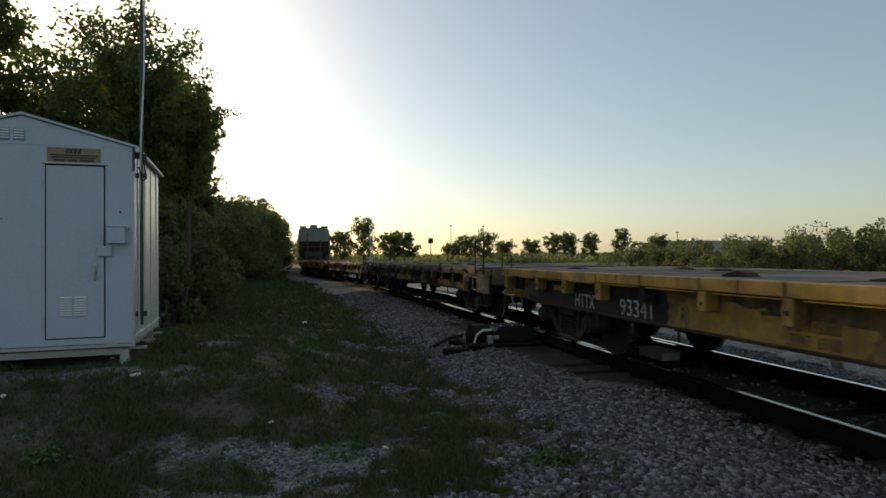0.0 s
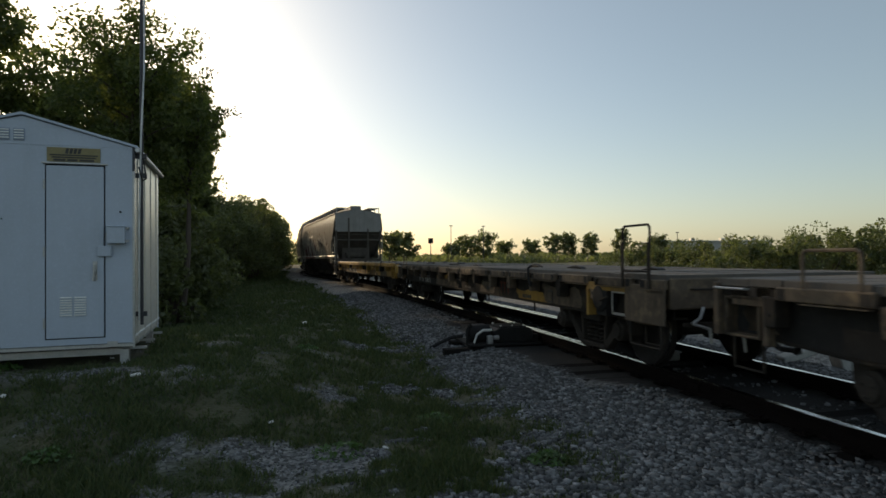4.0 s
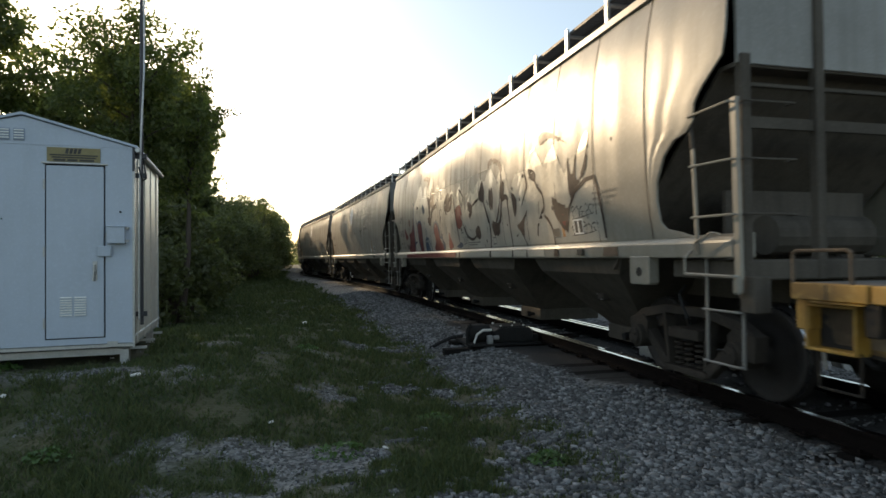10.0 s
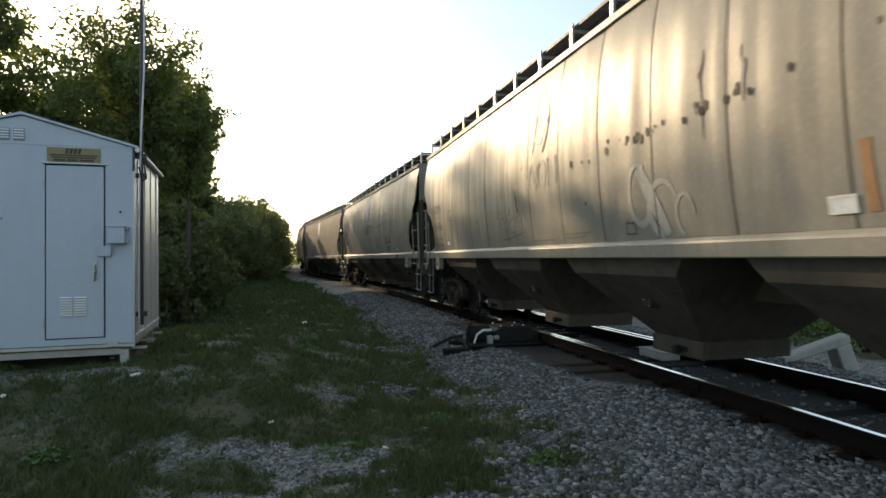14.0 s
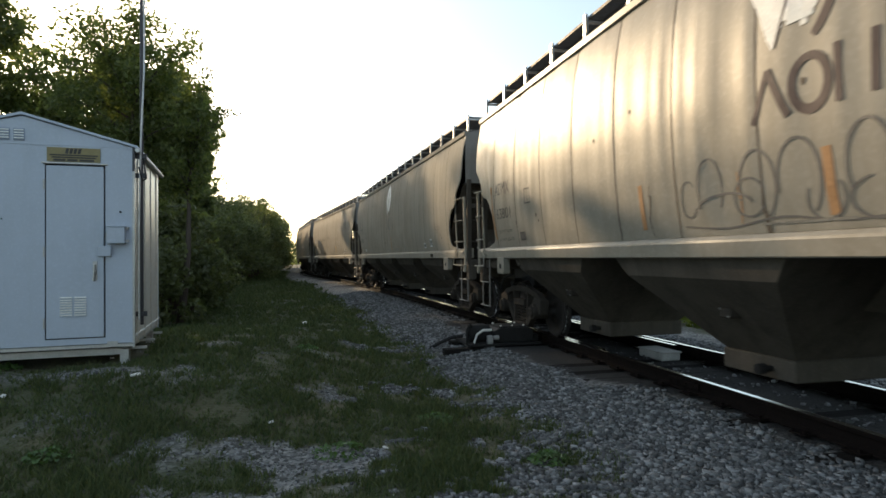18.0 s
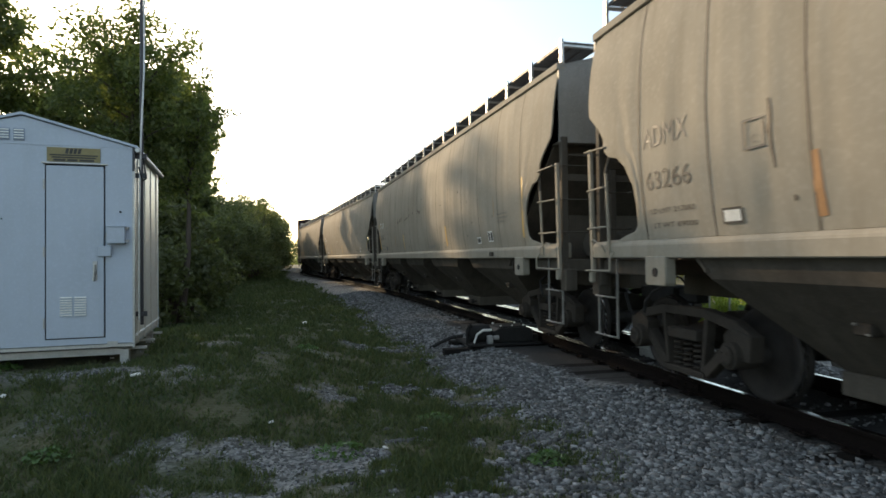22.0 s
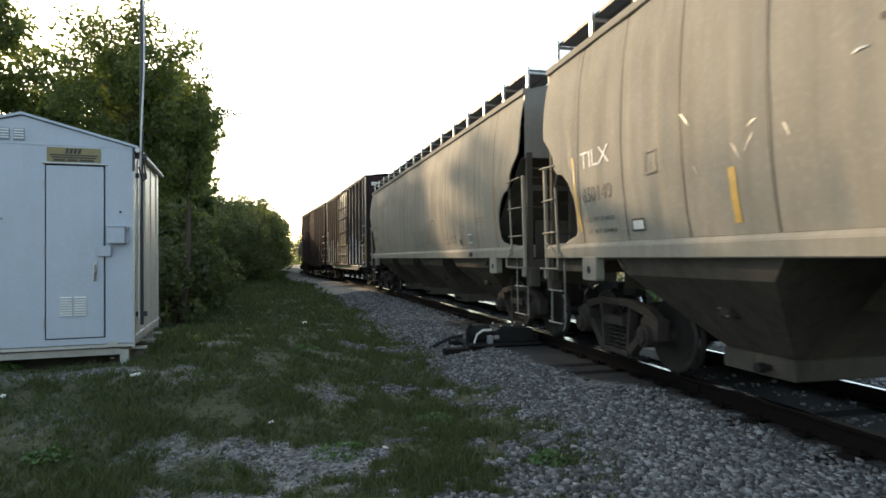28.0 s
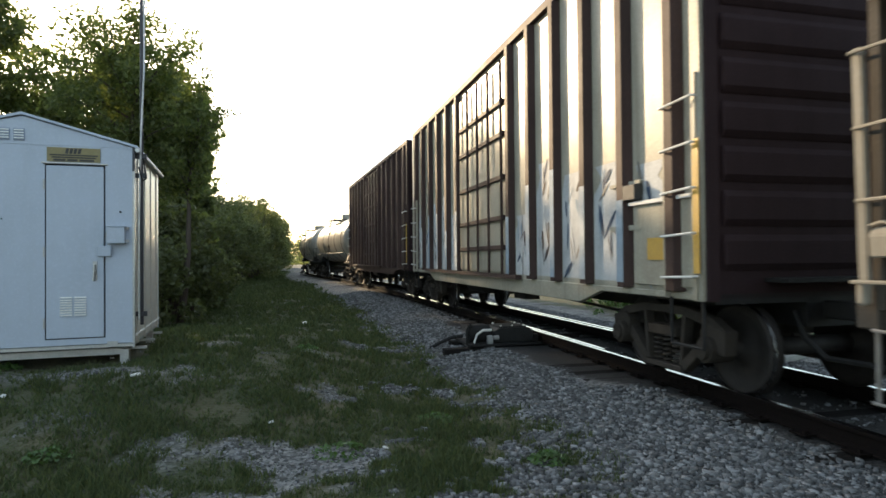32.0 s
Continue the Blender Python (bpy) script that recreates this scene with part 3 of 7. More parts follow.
def hopper():
    car = thing("hopper_car", pose(0, 0, 0), "grey covered hopper car with rounded sides on the track", "rail car", "freight cars of the train")
    n = 15
    edges = PANELS
    for sgn in (-1, 1):
        for i in range(n):
            rows = []
            for z in SIDE_Z:
                a, b = edges[i], edges[i + 1]
                if i == 0:
                    a = -HE + cut(z)
                if i == n - 1:
                    b = HE - cut(z)
                r = []
                for k in range(15):
                    t = k / 14
                    x = a + (b - a) * t
                    y = skin_y(x + (0.001 if k == 0 else -0.001 if k == 14 else 0.0), z, 0 if sgn < 0 else 1)
                    r.append((x, sgn * y, z))
                rows.append(r if sgn < 0 else r[::-1])
            part("side_panel", sheet(rows, (0, -sgn * 0.02, 0)), HOPPER, car, smooth=True)
        for i in range(1, n):
            x = edges[i]
            part("weld_seam", Shape().grid([[(x - 0.009, sgn * (side_y(z) - 0.004), z), (x + 0.009, sgn * (side_y(z) - 0.004), z)] for z in SIDE_Z]), SEAMRUST, car)
        # sill, top angle
        g = sgn
        sh = Shape().prism([(g * 1.30, 1.40), (g * 1.55, 1.40), (g * 1.56, 1.55), (g * 1.525, 1.595), (g * 1.30, 1.63)], "x", -HE + 0.02, HE - 0.02)
        part("side_sill", sh, HOPPER, car, bevel=0.012)
        sh = Shape().prism([(g * 1.38, 4.20), (g * 1.515, 4.20), (g * 1.515, 4.30), (g * 1.38, 4.32)], "x", -HE, HE)
        part("top_rail", sh, HOPPER, car, bevel=0.01)
        # running board with its brackets
        sh = Shape()
        for y in (0.72, 0.93, 1.14, 1.34):
            sh.box(-HE + 0.1, HE - 0.1, g * y - 0.010, g * y + 0.010, 4.63, 4.67)
        x = -HE + 0.15
        while x < HE - 0.1:
            sh.box(x, x + 0.022, min(g * 0.72, g * 1.34), max(g * 0.72, g * 1.34), 4.625, 4.668)
            x += 0.075
        board = part("running_board", sh, GRATE, car, "dark steel grating walkway")
        for i in range(n + 1):
            x = max(-HE + 0.12, min(HE - 0.12, edges[i]))
            part("bracket", Shape().box(x - 0.035, x + 0.035, min(g * 1.36, g * 1.40), max(g * 1.36, g * 1.40), 4.28, 4.70).box(x - 0.03, x + 0.03, min(g * 0.7, g * 1.4), max(g * 0.7, g * 1.4), 4.59, 4.62), SHEDTRIM, board)
        for e in (-1, 1):
            # jacking bracket below the sill, ladders, step
            x = e * (HE - 1.45)
            sh = Shape().prism([(x - 0.19, 1.42), (x + 0.19, 1.42), (x + 0.19, 1.14), (x + 0.17, 1.11), (x - 0.17, 1.11), (x - 0.19, 1.14)], "y", min(g * 1.44, g * 1.566), max(g * 1.44, g * 1.566))
            br = part("jacking_pad", sh, HOPPER, car, bevel=0.01)
            # A black disc laid on; the dark inside the hole is only colour.
            part("hole", Shape().bar((x, g * 1.567, 1.25), (x, g * 1.571, 1.25), 0.05, 14), BLACK, br)
            xo, xi = e * (HE + 0.03), e * (HE - 0.47)
            rung_ladder(car, (((xo, g * 1.53, 1.20), (xo, g * 1.56, 2.80)), ((xi, g * 1.56, 1.44), (xi, g * 1.60, 2.44))), (1.78, 2.26), stile=0.032, inner=0.016)
            part("stile_head", Shape().pipe([(xi, g * 1.60, 2.43), (xi - e * 0.03, g * 1.585, 2.55), (xi - e * 0.10, g * 1.56, 2.70)], 0.022), HOPPER_LOW, car)
            part("grab_rung", Shape().pipe([(xo, g * 1.55, 2.76), (xo, g * 1.63, 2.76), (xi - e * 0.03, g * 1.63, 2.74), (xi - e * 0.03, g * 1.58, 2.74)], 0.012), HOPPER, car)
            for z in (2.76, 2.26, 1.78):
                part("end_rung", Shape().pipe([(xo, g * 1.50, z), (e * (HE + 0.10), g * 1.50, z), (e * (HE + 0.10), g * 0.98, z), (e * HE, g * 0.98, z)], 0.011), HOPPER_LOW, car)
            part("stirrup", Shape().pipe([(xi - e * 0.09, g * 1.56, 1.47), (xi - e * 0.11, g * 1.62, 1.40), (xi - e * 0.11, g * 1.62, 1.25), (xo + e * 0.02, g * 1.62, 1.24), (xo + e * 0.02, g * 1.55, 1.24)], 0.014), HOPPER, car)
            part("release_lever", Shape().pipe([(xi + e * 0.02, g * 1.60, 1.47), (xi + e * 0.06, g * 1.63, 1.55), (xi + e * 0.28, g * 1.63, 1.63), (xi + e * 0.38, g * 1.61, 1.61)], 0.010), HOPPER, car)
            part("corner_plate", Shape().box(min(xo - e * 0.04, xo + e * 0.04), max(xo - e * 0.04, xo + e * 0.04), min(g * 1.50, g * 1.575), max(g * 1.50, g * 1.575), 1.08, 1.24), HOPPER, car, bevel=0.02)
            part("step_plate", Shape().box(min(xo - e * 0.05, xo + e * 0.12), max(xo - e * 0.05, xo + e * 0.12), min(g * 1.30, g * 1.48), max(g * 1.30, g * 1.48), 0.92, 1.24), HOPPER_LOW, car, bevel=0.01)
            rung_ladder(car, (((xo - e * 0.03, g * 1.46, 0.42), (xo - e * 0.03, g * 1.46, 1.12)), ((xi - e * 0.0, g * 1.46, 0.42), (xi - e * 0.0, g * 1.46, 1.42))), (0.44, 0.92), stile=0.011, mat=HOPPER_END)
            part("brake_hose", Shape().pipe([(e * (HE - 1.15), g * 1.2, 1.1), (e * (HE - 1.05), g * 1.35, 1.02), (e * (HE - 0.95), g * 1.38, 0.9), (e * (HE - 0.9), g * 1.36, 0.78)], 0.016), BLACK, car)
    # roof and hatches
    rows = []
    for i in range(15):
        a = -1.47 + 2.94 * i / 14
        z = 4.26 + 0.28 * math.cos(a / 1.47 * math.pi / 2)
        rows.append([(-HE, a, z), (HE, a, z)])
    part("roof", sheet(rows[::-1], (0, 0, -0.03)), HOPPER_END, car, smooth=False)
    for i in range(6):
        x = -6.6 + i * 2.64
        part("hatch", Shape().box(x - 1.25, x + 1.25, -0.34, 0.34, 4.46, 4.84), HOPPER_END, car, bevel=0.03)
    for e in (-1, 1):
        poly = [(-1.49, 3.12), (1.49, 3.12)] + [(1.49 - 2.98 * i / 12, 4.26 + 0.28 * math.cos((1.49 - 2.98 * i / 12) / 1.49 * math.pi / 2)) for i in range(13)]
        ep = part("end_panel", Shape().prism(poly, "x", min(e * (HE - 0.03), e * HE), max(e * (HE - 0.03), e * HE)), HOPPER_END, car, "dusty grey end sheet of the hopper")
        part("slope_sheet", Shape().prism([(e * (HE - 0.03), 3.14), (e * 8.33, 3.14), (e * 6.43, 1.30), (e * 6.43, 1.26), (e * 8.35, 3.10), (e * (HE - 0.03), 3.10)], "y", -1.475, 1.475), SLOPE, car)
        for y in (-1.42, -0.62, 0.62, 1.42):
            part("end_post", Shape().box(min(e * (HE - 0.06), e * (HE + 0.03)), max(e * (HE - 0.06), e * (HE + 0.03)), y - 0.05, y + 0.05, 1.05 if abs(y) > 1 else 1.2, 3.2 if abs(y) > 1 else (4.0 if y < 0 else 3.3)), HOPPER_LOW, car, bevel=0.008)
        for z in (2.55, 2.92):
            part("end_brace", Shape().box(min(e * (HE - 0.05), e * HE), max(e * (HE - 0.05), e * HE), -1.4, 1.4, z, z + 0.10 if z < 2.7 else z + 0.03), HOPPER_LOW, car)
        part("end_sill", Shape().box(min(e * (HE - 1.05), e * (HE + 0.02)), max(e * (HE - 1.05), e * (HE + 0.02)), -1.42, 1.42, 1.20, 1.38), HOPPER_LOW, car, bevel=0.015)
        part("stub_wall", Shape().prism([(e * 6.75, 1.38), (e * 8.1, 1.38), (e * 6.9, 1.62)], "y", -0.28, 0.28), SLOPE, car)
        part("end_plate", Shape().box(min(e * 7.65, e * 7.7), max(e * 7.65, e * 7.7), -0.9, 0.9, 1.38, 2.1), SLOPE, car)
        part("brake_reservoir", Shape().bar((e * 8.0, -0.7, 1.62), (e * 8.0, 0.5, 1.62), 0.2, 14), HOPPER_LOW, car)
        truck(car, e * HC)
        coupler(car, e * (HE - 0.1), e * 9.17)
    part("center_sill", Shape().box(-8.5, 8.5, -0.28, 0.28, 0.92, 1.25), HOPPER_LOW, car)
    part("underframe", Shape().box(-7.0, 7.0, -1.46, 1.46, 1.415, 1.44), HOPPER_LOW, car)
    for i in range(4):
        x = -5.295 + 3.53 * i
        sh = Shape()
        t, b = (1.34, 1.47), (0.46, 0.57)
        p = [(x + sx * t[0], sy * t[1], 1.42) for sx, sy in ((-1, -1), (1, -1), (1, 1), (-1, 1))] + [(x + sx * (t[0] - 0.19), sy * (t[1] - 0.07), 1.2) for sx, sy in ((-1, -1), (1, -1), (1, 1), (-1, 1))] + [(x + sx * b[0], sy * b[1], 0.40) for sx, sy in ((-1, -1), (1, -1), (1, 1), (-1, 1))]
        sh.add(p, [(0, 1, 5, 4), (1, 2, 6, 5), (2, 3, 7, 6), (3, 0, 4, 7), (4, 5, 9, 8), (5, 6, 10, 9), (6, 7, 11, 10), (7, 4, 8, 11), (3, 2, 1, 0), (8, 9, 10, 11)])
        bay = part("hopper_bay", sh, HOPPER_LOW, car, "grimy hopper bay below the sill, shade put into its colour")
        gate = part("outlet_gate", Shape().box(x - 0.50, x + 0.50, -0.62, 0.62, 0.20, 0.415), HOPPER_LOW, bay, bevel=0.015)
        for q in (0.18,):
            part("vibrator_bracket", Shape().box(x + q - 0.08, x + q + 0.08, -1.13, -0.98, 0.81, 0.91), TRUCK, bay, bevel=0.015)
            part("bracket_pin", Shape().bar((x + q - 0.06, -1.14, 0.90), (x + q - 0.04, -1.14, 0.90), 0.012, 6).bar((x + q + 0.05, -1.14, 0.83), (x + q + 0.08, -1.14, 0.83), 0.010, 6), HOPPER_END, bay)
        part("gate_shaft", Shape().bar((x + 0.2, -0.78, 0.30), (x + 0.2, 0.78, 0.30), 0.03, 10).bar((x + 0.2, -0.78, 0.30), (x + 0.2, -0.70, 0.30), 0.055, 10), BLACK, bay)
    return car


# ---------------------------------------------------------------- flat car
FE, FC = 7.95, 5.75
GY = 1.27                                        # half the width over the girders, well under the deck's edge
POCKETS = [-7.26 + 1.047 * i for i in range(15)]


def ragged(x0, x1, z0, z1, rr, y=GY, lean=0.0, proud=0.004):
    """A patch of paint on the girder with worn, uneven ends."""
    n = 6
    left = [(x0 + lean * k / n + rr.uniform(-0.05, 0.05), z0 + (z1 - z0) * k / n) for k in range(n + 1)]
    right = [(x1 + lean * k / n + rr.uniform(-0.05, 0.05), z0 + (z1 - z0) * k / n) for k in range(n + 1)]
    top = [(x1 + (x0 - x1) * k / 8 + lean, z1 - rr.uniform(0.0, 0.05)) for k in range(1, 8)]
    poly = left[:1] + right[:-1] + top + left[:0:-1]
    return Shape().prism(poly, "y", -y - proud, -y - proud + 0.003)


def flat_car(paint, rail_paint, low, lead="hoop", tail="hoop"):
    """low: the deck's edge rail hangs below the plank ends; lead and tail: what stands on the end corners."""
    car = thing("flat_car", pose(0, 0, 0), "worn yellow flat car with an empty plank deck", "rail car", "freight cars of the train")
    rr = random.Random(17 if low else 18)
    rz0, rz1 = (1.055, 1.165) if low else (1.085, 1.215)
    for i in range(40):
        x = -FE + 0.02 + (i + 0.5) * (2 * FE - 0.04) / 40
        part("deck_plank", FLATPLANK, None, car, at=pose(x, 0, 1.185 + rr.uniform(-0.006, 0.006), 0, 0, rr.uniform(-0.2, 0.2)))
    for g in (-1, 1):
        poly = [(-FE + 0.12, 1.10), (-FE + 0.12, 0.74), (-6.6, 0.66), (6.6, 0.66), (FE - 0.12, 0.74), (FE - 0.12, 1.10)]
        part("side_girder", Shape().prism(poly, "y", min(g * (GY - 0.03), g * GY), max(g * (GY - 0.03), g * GY)), paint, car, "dirty faded steel girder with deck shade put into its colour")
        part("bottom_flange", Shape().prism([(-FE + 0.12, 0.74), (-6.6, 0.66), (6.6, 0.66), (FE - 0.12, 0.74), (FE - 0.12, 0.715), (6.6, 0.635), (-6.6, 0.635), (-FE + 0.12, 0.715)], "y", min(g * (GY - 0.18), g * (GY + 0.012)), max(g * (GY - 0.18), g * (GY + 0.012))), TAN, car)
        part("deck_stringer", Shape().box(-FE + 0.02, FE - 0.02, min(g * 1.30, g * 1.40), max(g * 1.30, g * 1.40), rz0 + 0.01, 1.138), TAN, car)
        # edge rail in lengths between the stake pockets, with a lit lower lip
        for i in range(16):
            a = -FE + 0.01 if i == 0 else POCKETS[i - 1] + (0.085 if low else 0.012)
            c = FE - 0.01 if i == 15 else POCKETS[i] - (0.085 if low else 0.012)
            if tail == "post" and i == 0:
                continue
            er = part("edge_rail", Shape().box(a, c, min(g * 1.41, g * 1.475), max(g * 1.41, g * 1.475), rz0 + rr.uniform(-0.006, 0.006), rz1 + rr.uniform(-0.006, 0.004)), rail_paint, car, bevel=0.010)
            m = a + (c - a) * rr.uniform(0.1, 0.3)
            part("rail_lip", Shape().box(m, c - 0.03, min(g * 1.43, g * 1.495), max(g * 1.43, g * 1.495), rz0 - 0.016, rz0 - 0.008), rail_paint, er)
            if not low and i % 2 == 0:
                part("rail_joint", Shape().box((a + c) / 2 - 0.006, (a + c) / 2 + 0.006, min(g * 1.474, g * 1.479), max(g * 1.474, g * 1.479), rz0 + 0.01, rz1 - 0.01), STENCIL, er)
        for i, x in enumerate(POCKETS):
            h = 0.20 if i % 3 else 0.23
            pk = part("stake_pocket", Shape().prism([(x - 0.07, rz0 + 0.02), (x + 0.07, rz0 + 0.02), (x + 0.055, rz0 - h), (x - 0.055, rz0 - h)], "y", min(g * 1.30, g * 1.455), max(g * 1.30, g * 1.455)), rail_paint if i % 4 else TAN, car, bevel=0.010)
            # Holes and slots are black pieces laid on, their inner shade as colour.
            part("hole", Shape().bar((x, g * 1.4555, rz0 - 0.12), (x, g * 1.459, rz0 - 0.12), 0.022, 10), BLACK, pk)
            if low:
                for q in (-0.15, 0.15):
                    part("rail_slot", Shape().box(x + q - 0.04, x + q + 0.04, min(g * 1.474, g * 1.478), max(g * 1.474, g * 1.478), rz0 + 0.012, rz1 - 0.012), BLACK, pk)
        # step openings framed in the girder's ends
        for x0, x1, z0, z1 in ((-7.86, -7.46, 0.72, 1.03), (7.27, 7.60, 0.66, 0.92)):
            f = Shape().box(x0, x1, min(g * (GY - 0.02), g * 1.40), max(g * (GY - 0.02), g * 1.40), z0 - 0.025, z0).box(x0, x1, min(g * (GY - 0.02), g * 1.40), max(g * (GY - 0.02), g * 1.40), z1, z1 + 0.025)
            f.box(x0 - 0.025, x0, min(g * (GY - 0.02), g * 1.40), max(g * (GY - 0.02), g * 1.40), z0 - 0.025, z1 + 0.025).box(x1, x1 + 0.025, min(g * (GY - 0.02), g * 1.40), max(g * (GY - 0.02), g * 1.40), z0 - 0.025, z1 + 0.025)
            fr = part("step_frame", f, rail_paint, car, bevel=0.006)
            # Black plate on the girder for the shade inside the opening.
            part("recess", Shape().box(x0, x1, min(g * GY, g * (GY + 0.006)), max(g * GY, g * (GY + 0.006)), z0, z1), BLACK, fr)
        for e in (-1, 1):
            x0 = e * (FE - 0.16)
            part("step", Shape().pipe([(x0, g * 1.36, 0.72), (x0, g * 1.36, 0.42), (x0 - e * 0.36, g * 1.36, 0.42), (x0 - e * 0.36, g * 1.36, 0.72)], 0.012), TAN, car)
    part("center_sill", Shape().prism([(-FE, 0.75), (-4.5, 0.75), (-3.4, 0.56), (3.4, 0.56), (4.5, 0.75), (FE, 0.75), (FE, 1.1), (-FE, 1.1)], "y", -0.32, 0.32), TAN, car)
    for i in range(10):
        x = -7.0 + 1.555 * i
        part("crossbearer", Shape().box(x - 0.06, x + 0.06, -GY + 0.03, GY - 0.03, 0.85, 1.1), BLACK, car)
    for x in (-2.9, 1.1, 3.6):
        part("train_line", Shape().bar((x, -1.1, 0.78), (x, -1.1, 0.46), 0.014, 6), TAN, car)
    for e in (-1, 1):
        part("end_sill", Shape().box(min(e * (FE - 0.1), e * (FE + 0.02)), max(e * (FE - 0.1), e * (FE + 0.02)), -1.40, 1.40, 0.84, 1.18), rail_paint, car, bevel=0.015)
        part("coupler_pocket", Shape().box(min(e * (FE - 0.3), e * (FE + 0.05)), max(e * (FE - 0.3), e * (FE + 0.05)), -0.5, 0.5, 0.66, 0.84), BLACK, car, bevel=0.02)
        part("platform_bar", Shape().box(min(e * FE, e * (FE + 0.05)), max(e * FE, e * (FE + 0.05)), -1.25, 1.25, 0.66, 0.70), TAN, car)
        part("end_grab", Shape().pipe([(e * FE, -1.15, 1.06), (e * (FE + 0.09), -1.15, 1.06), (e * (FE + 0.09), -0.55, 1.06), (e * FE, -0.55, 1.06)], 0.012), TAN, car)
        part("cut_lever", Shape().pipe([(e * (FE + 0.04), -1.02, 0.86), (e * (FE + 0.12), -1.12, 0.76), (e * (FE + 0.12), -1.22, 0.70), (e * (FE + 0.14), -1.02, 0.64), (e * (FE + 0.14), -1.0, 0.48)], 0.016), SHEDTRIM, car, "bare bent steel lever")
        truck(car, e * FC)
        coupler(car, e * FE, e * (FE + 0.42))
    # low hoops, tall hand brake stand or a bare corner with posts
    hoops = ([(-7.92, -7.40)] if tail == "hoop" else [(-6.9, -6.4)]) + ([(7.09, 7.62)] if lead == "hoop" else [])
    for a, c in hoops:
        part("deck_hoop", Shape().pipe([(a, -1.46, 1.10), (a, -1.46, 1.43), (a + 0.03, -1.46, 1.455), (c - 0.03, -1.46, 1.455), (c, -1.46, 1.43), (c, -1.46, 1.10)], 0.014), EDGETAN, car, "thin bent-bar hoop at the deck corner")
    if lead == "stand":
        st = part("brake_stand", Shape().box(7.14, 7.18, -1.50, -1.48, 1.06, 1.58).box(7.68, 7.72, -1.50, -1.48, 1.06, 1.58), TAN, car, "tall bent-pipe handrail at the corner")
        part("stand_hoop", Shape().pipe([(7.15, -1.47, 1.5), (7.14, -1.47, 1.74), (7.18, -1.47, 1.775), (7.66, -1.47, 1.775), (7.70, -1.47, 1.74), (7.69, -1.47, 1.5)], 0.014).pipe([(7.16, -1.50, 1.25), (7.70, -1.50, 1.25)], 0.013), TAN, st)
        part("corner_plate", Shape().box(7.16, FE, -1.47, -1.445, 0.66, 1.10), EDGETAN, car, "pale scraped steel corner plate", bevel=0.01)
        part("corner_step", Shape().pipe([(7.26, -1.45, 0.68), (7.26, -1.45, 0.40), (7.86, -1.45, 0.40), (7.86, -1.45, 0.68)], 0.016), TAN, car)
        bk = part("brake_housing", Shape().lathe([(0.0, -1.47), (0.13, -1.47), (0.19, -1.44), (0.21, -1.30)], (6.52, 0, 0.90), "y", 20).box(6.40, 6.66, -1.42, -1.28, 0.66, 1.04), BLACK, car, "black hand brake housing on the side")
        part("brake_lever", Shape().pipe([(6.6, -1.48, 0.86), (6.82, -1.50, 0.92)], 0.014).pipe([(6.48, -1.48, 1.06), (6.56, -1.49, 1.14)], 0.016), TAN, bk)
        part("brake_panel", Shape().box(6.20, 6.25, -1.46, -1.28, 0.64, 1.09).box(6.25, 7.16, -1.462, -1.45, 0.99, 1.09), YELLOWPATCH, car, "yellow bracket beside the hand brake")
        part("panel_frame", Shape().box(6.84, 7.14, -1.455, -1.445, 0.70, 0.73).box(6.84, 6.865, -1.455, -1.445, 0.70, 1.0).box(6.84, 7.14, -1.455, -1.445, 0.97, 1.0), SHEDTRIM, car)
    if tail == "post":
        part("corner_post", Shape().box(-FE, -FE + 0.07, -1.46, -1.38, 0.70, 1.18), EDGETAN, car, bevel=0.008)
        part("corner_panel", Shape().box(-7.78, -7.30, -1.40, -1.38, 0.98, 1.17), EDGETAN, car, bevel=0.008)
        part("corner_post", Shape().box(-7.36, -7.29, -1.44, -1.36, 0.66, 1.08), EDGETAN, car, bevel=0.008)
        part("corner_grab", Shape().pipe([(-7.9, -1.40, 1.14), (-7.9, -1.48, 1.13), (-7.52, -1.48, 1.13), (-7.52, -1.40, 1.13)], 0.011), SHEDTRIM, car)
    for k in range(9):
        x, y, w, h = -6.8 + 1.6 * k + rr.uniform(-0.5, 0.5), rr.uniform(-1.1, 0.9), rr.uniform(0.12, 0.30), rr.uniform(0.03, 0.065)
        sh = Shape().prism([(x - w, 1.214), (x + w, 1.214), (x + w * 0.8, 1.214 + h * 0.6), (x + w * 0.2, 1.214 + h), (x - w * 0.3, 1.214 + h * 0.7), (x - w * 0.9, 1.214 + h * 0.3)], "y", y, y + rr.uniform(0.08, 0.2))
        part("tie_down", sh, BLACK if k % 3 else TAN, car, bevel=0.008)
    for x in ((1.92, 5.6) if not low else (4.25,)):
        part("chain", Shape().pipe([(x, -1.42, 1.27), (x - 0.01, -1.485, 1.24), (x, -1.49, 1.10), (x + 0.04, -1.485, 0.98), (x + 0.09, -1.48, 0.94), (x + 0.10, -1.48, 1.02)], 0.018, 5), BLACK, car, "dark chain hanging over the deck edge")
    return car


# ---------------------------------------------------------------- box car
BE, BC = 6.95, 5.75


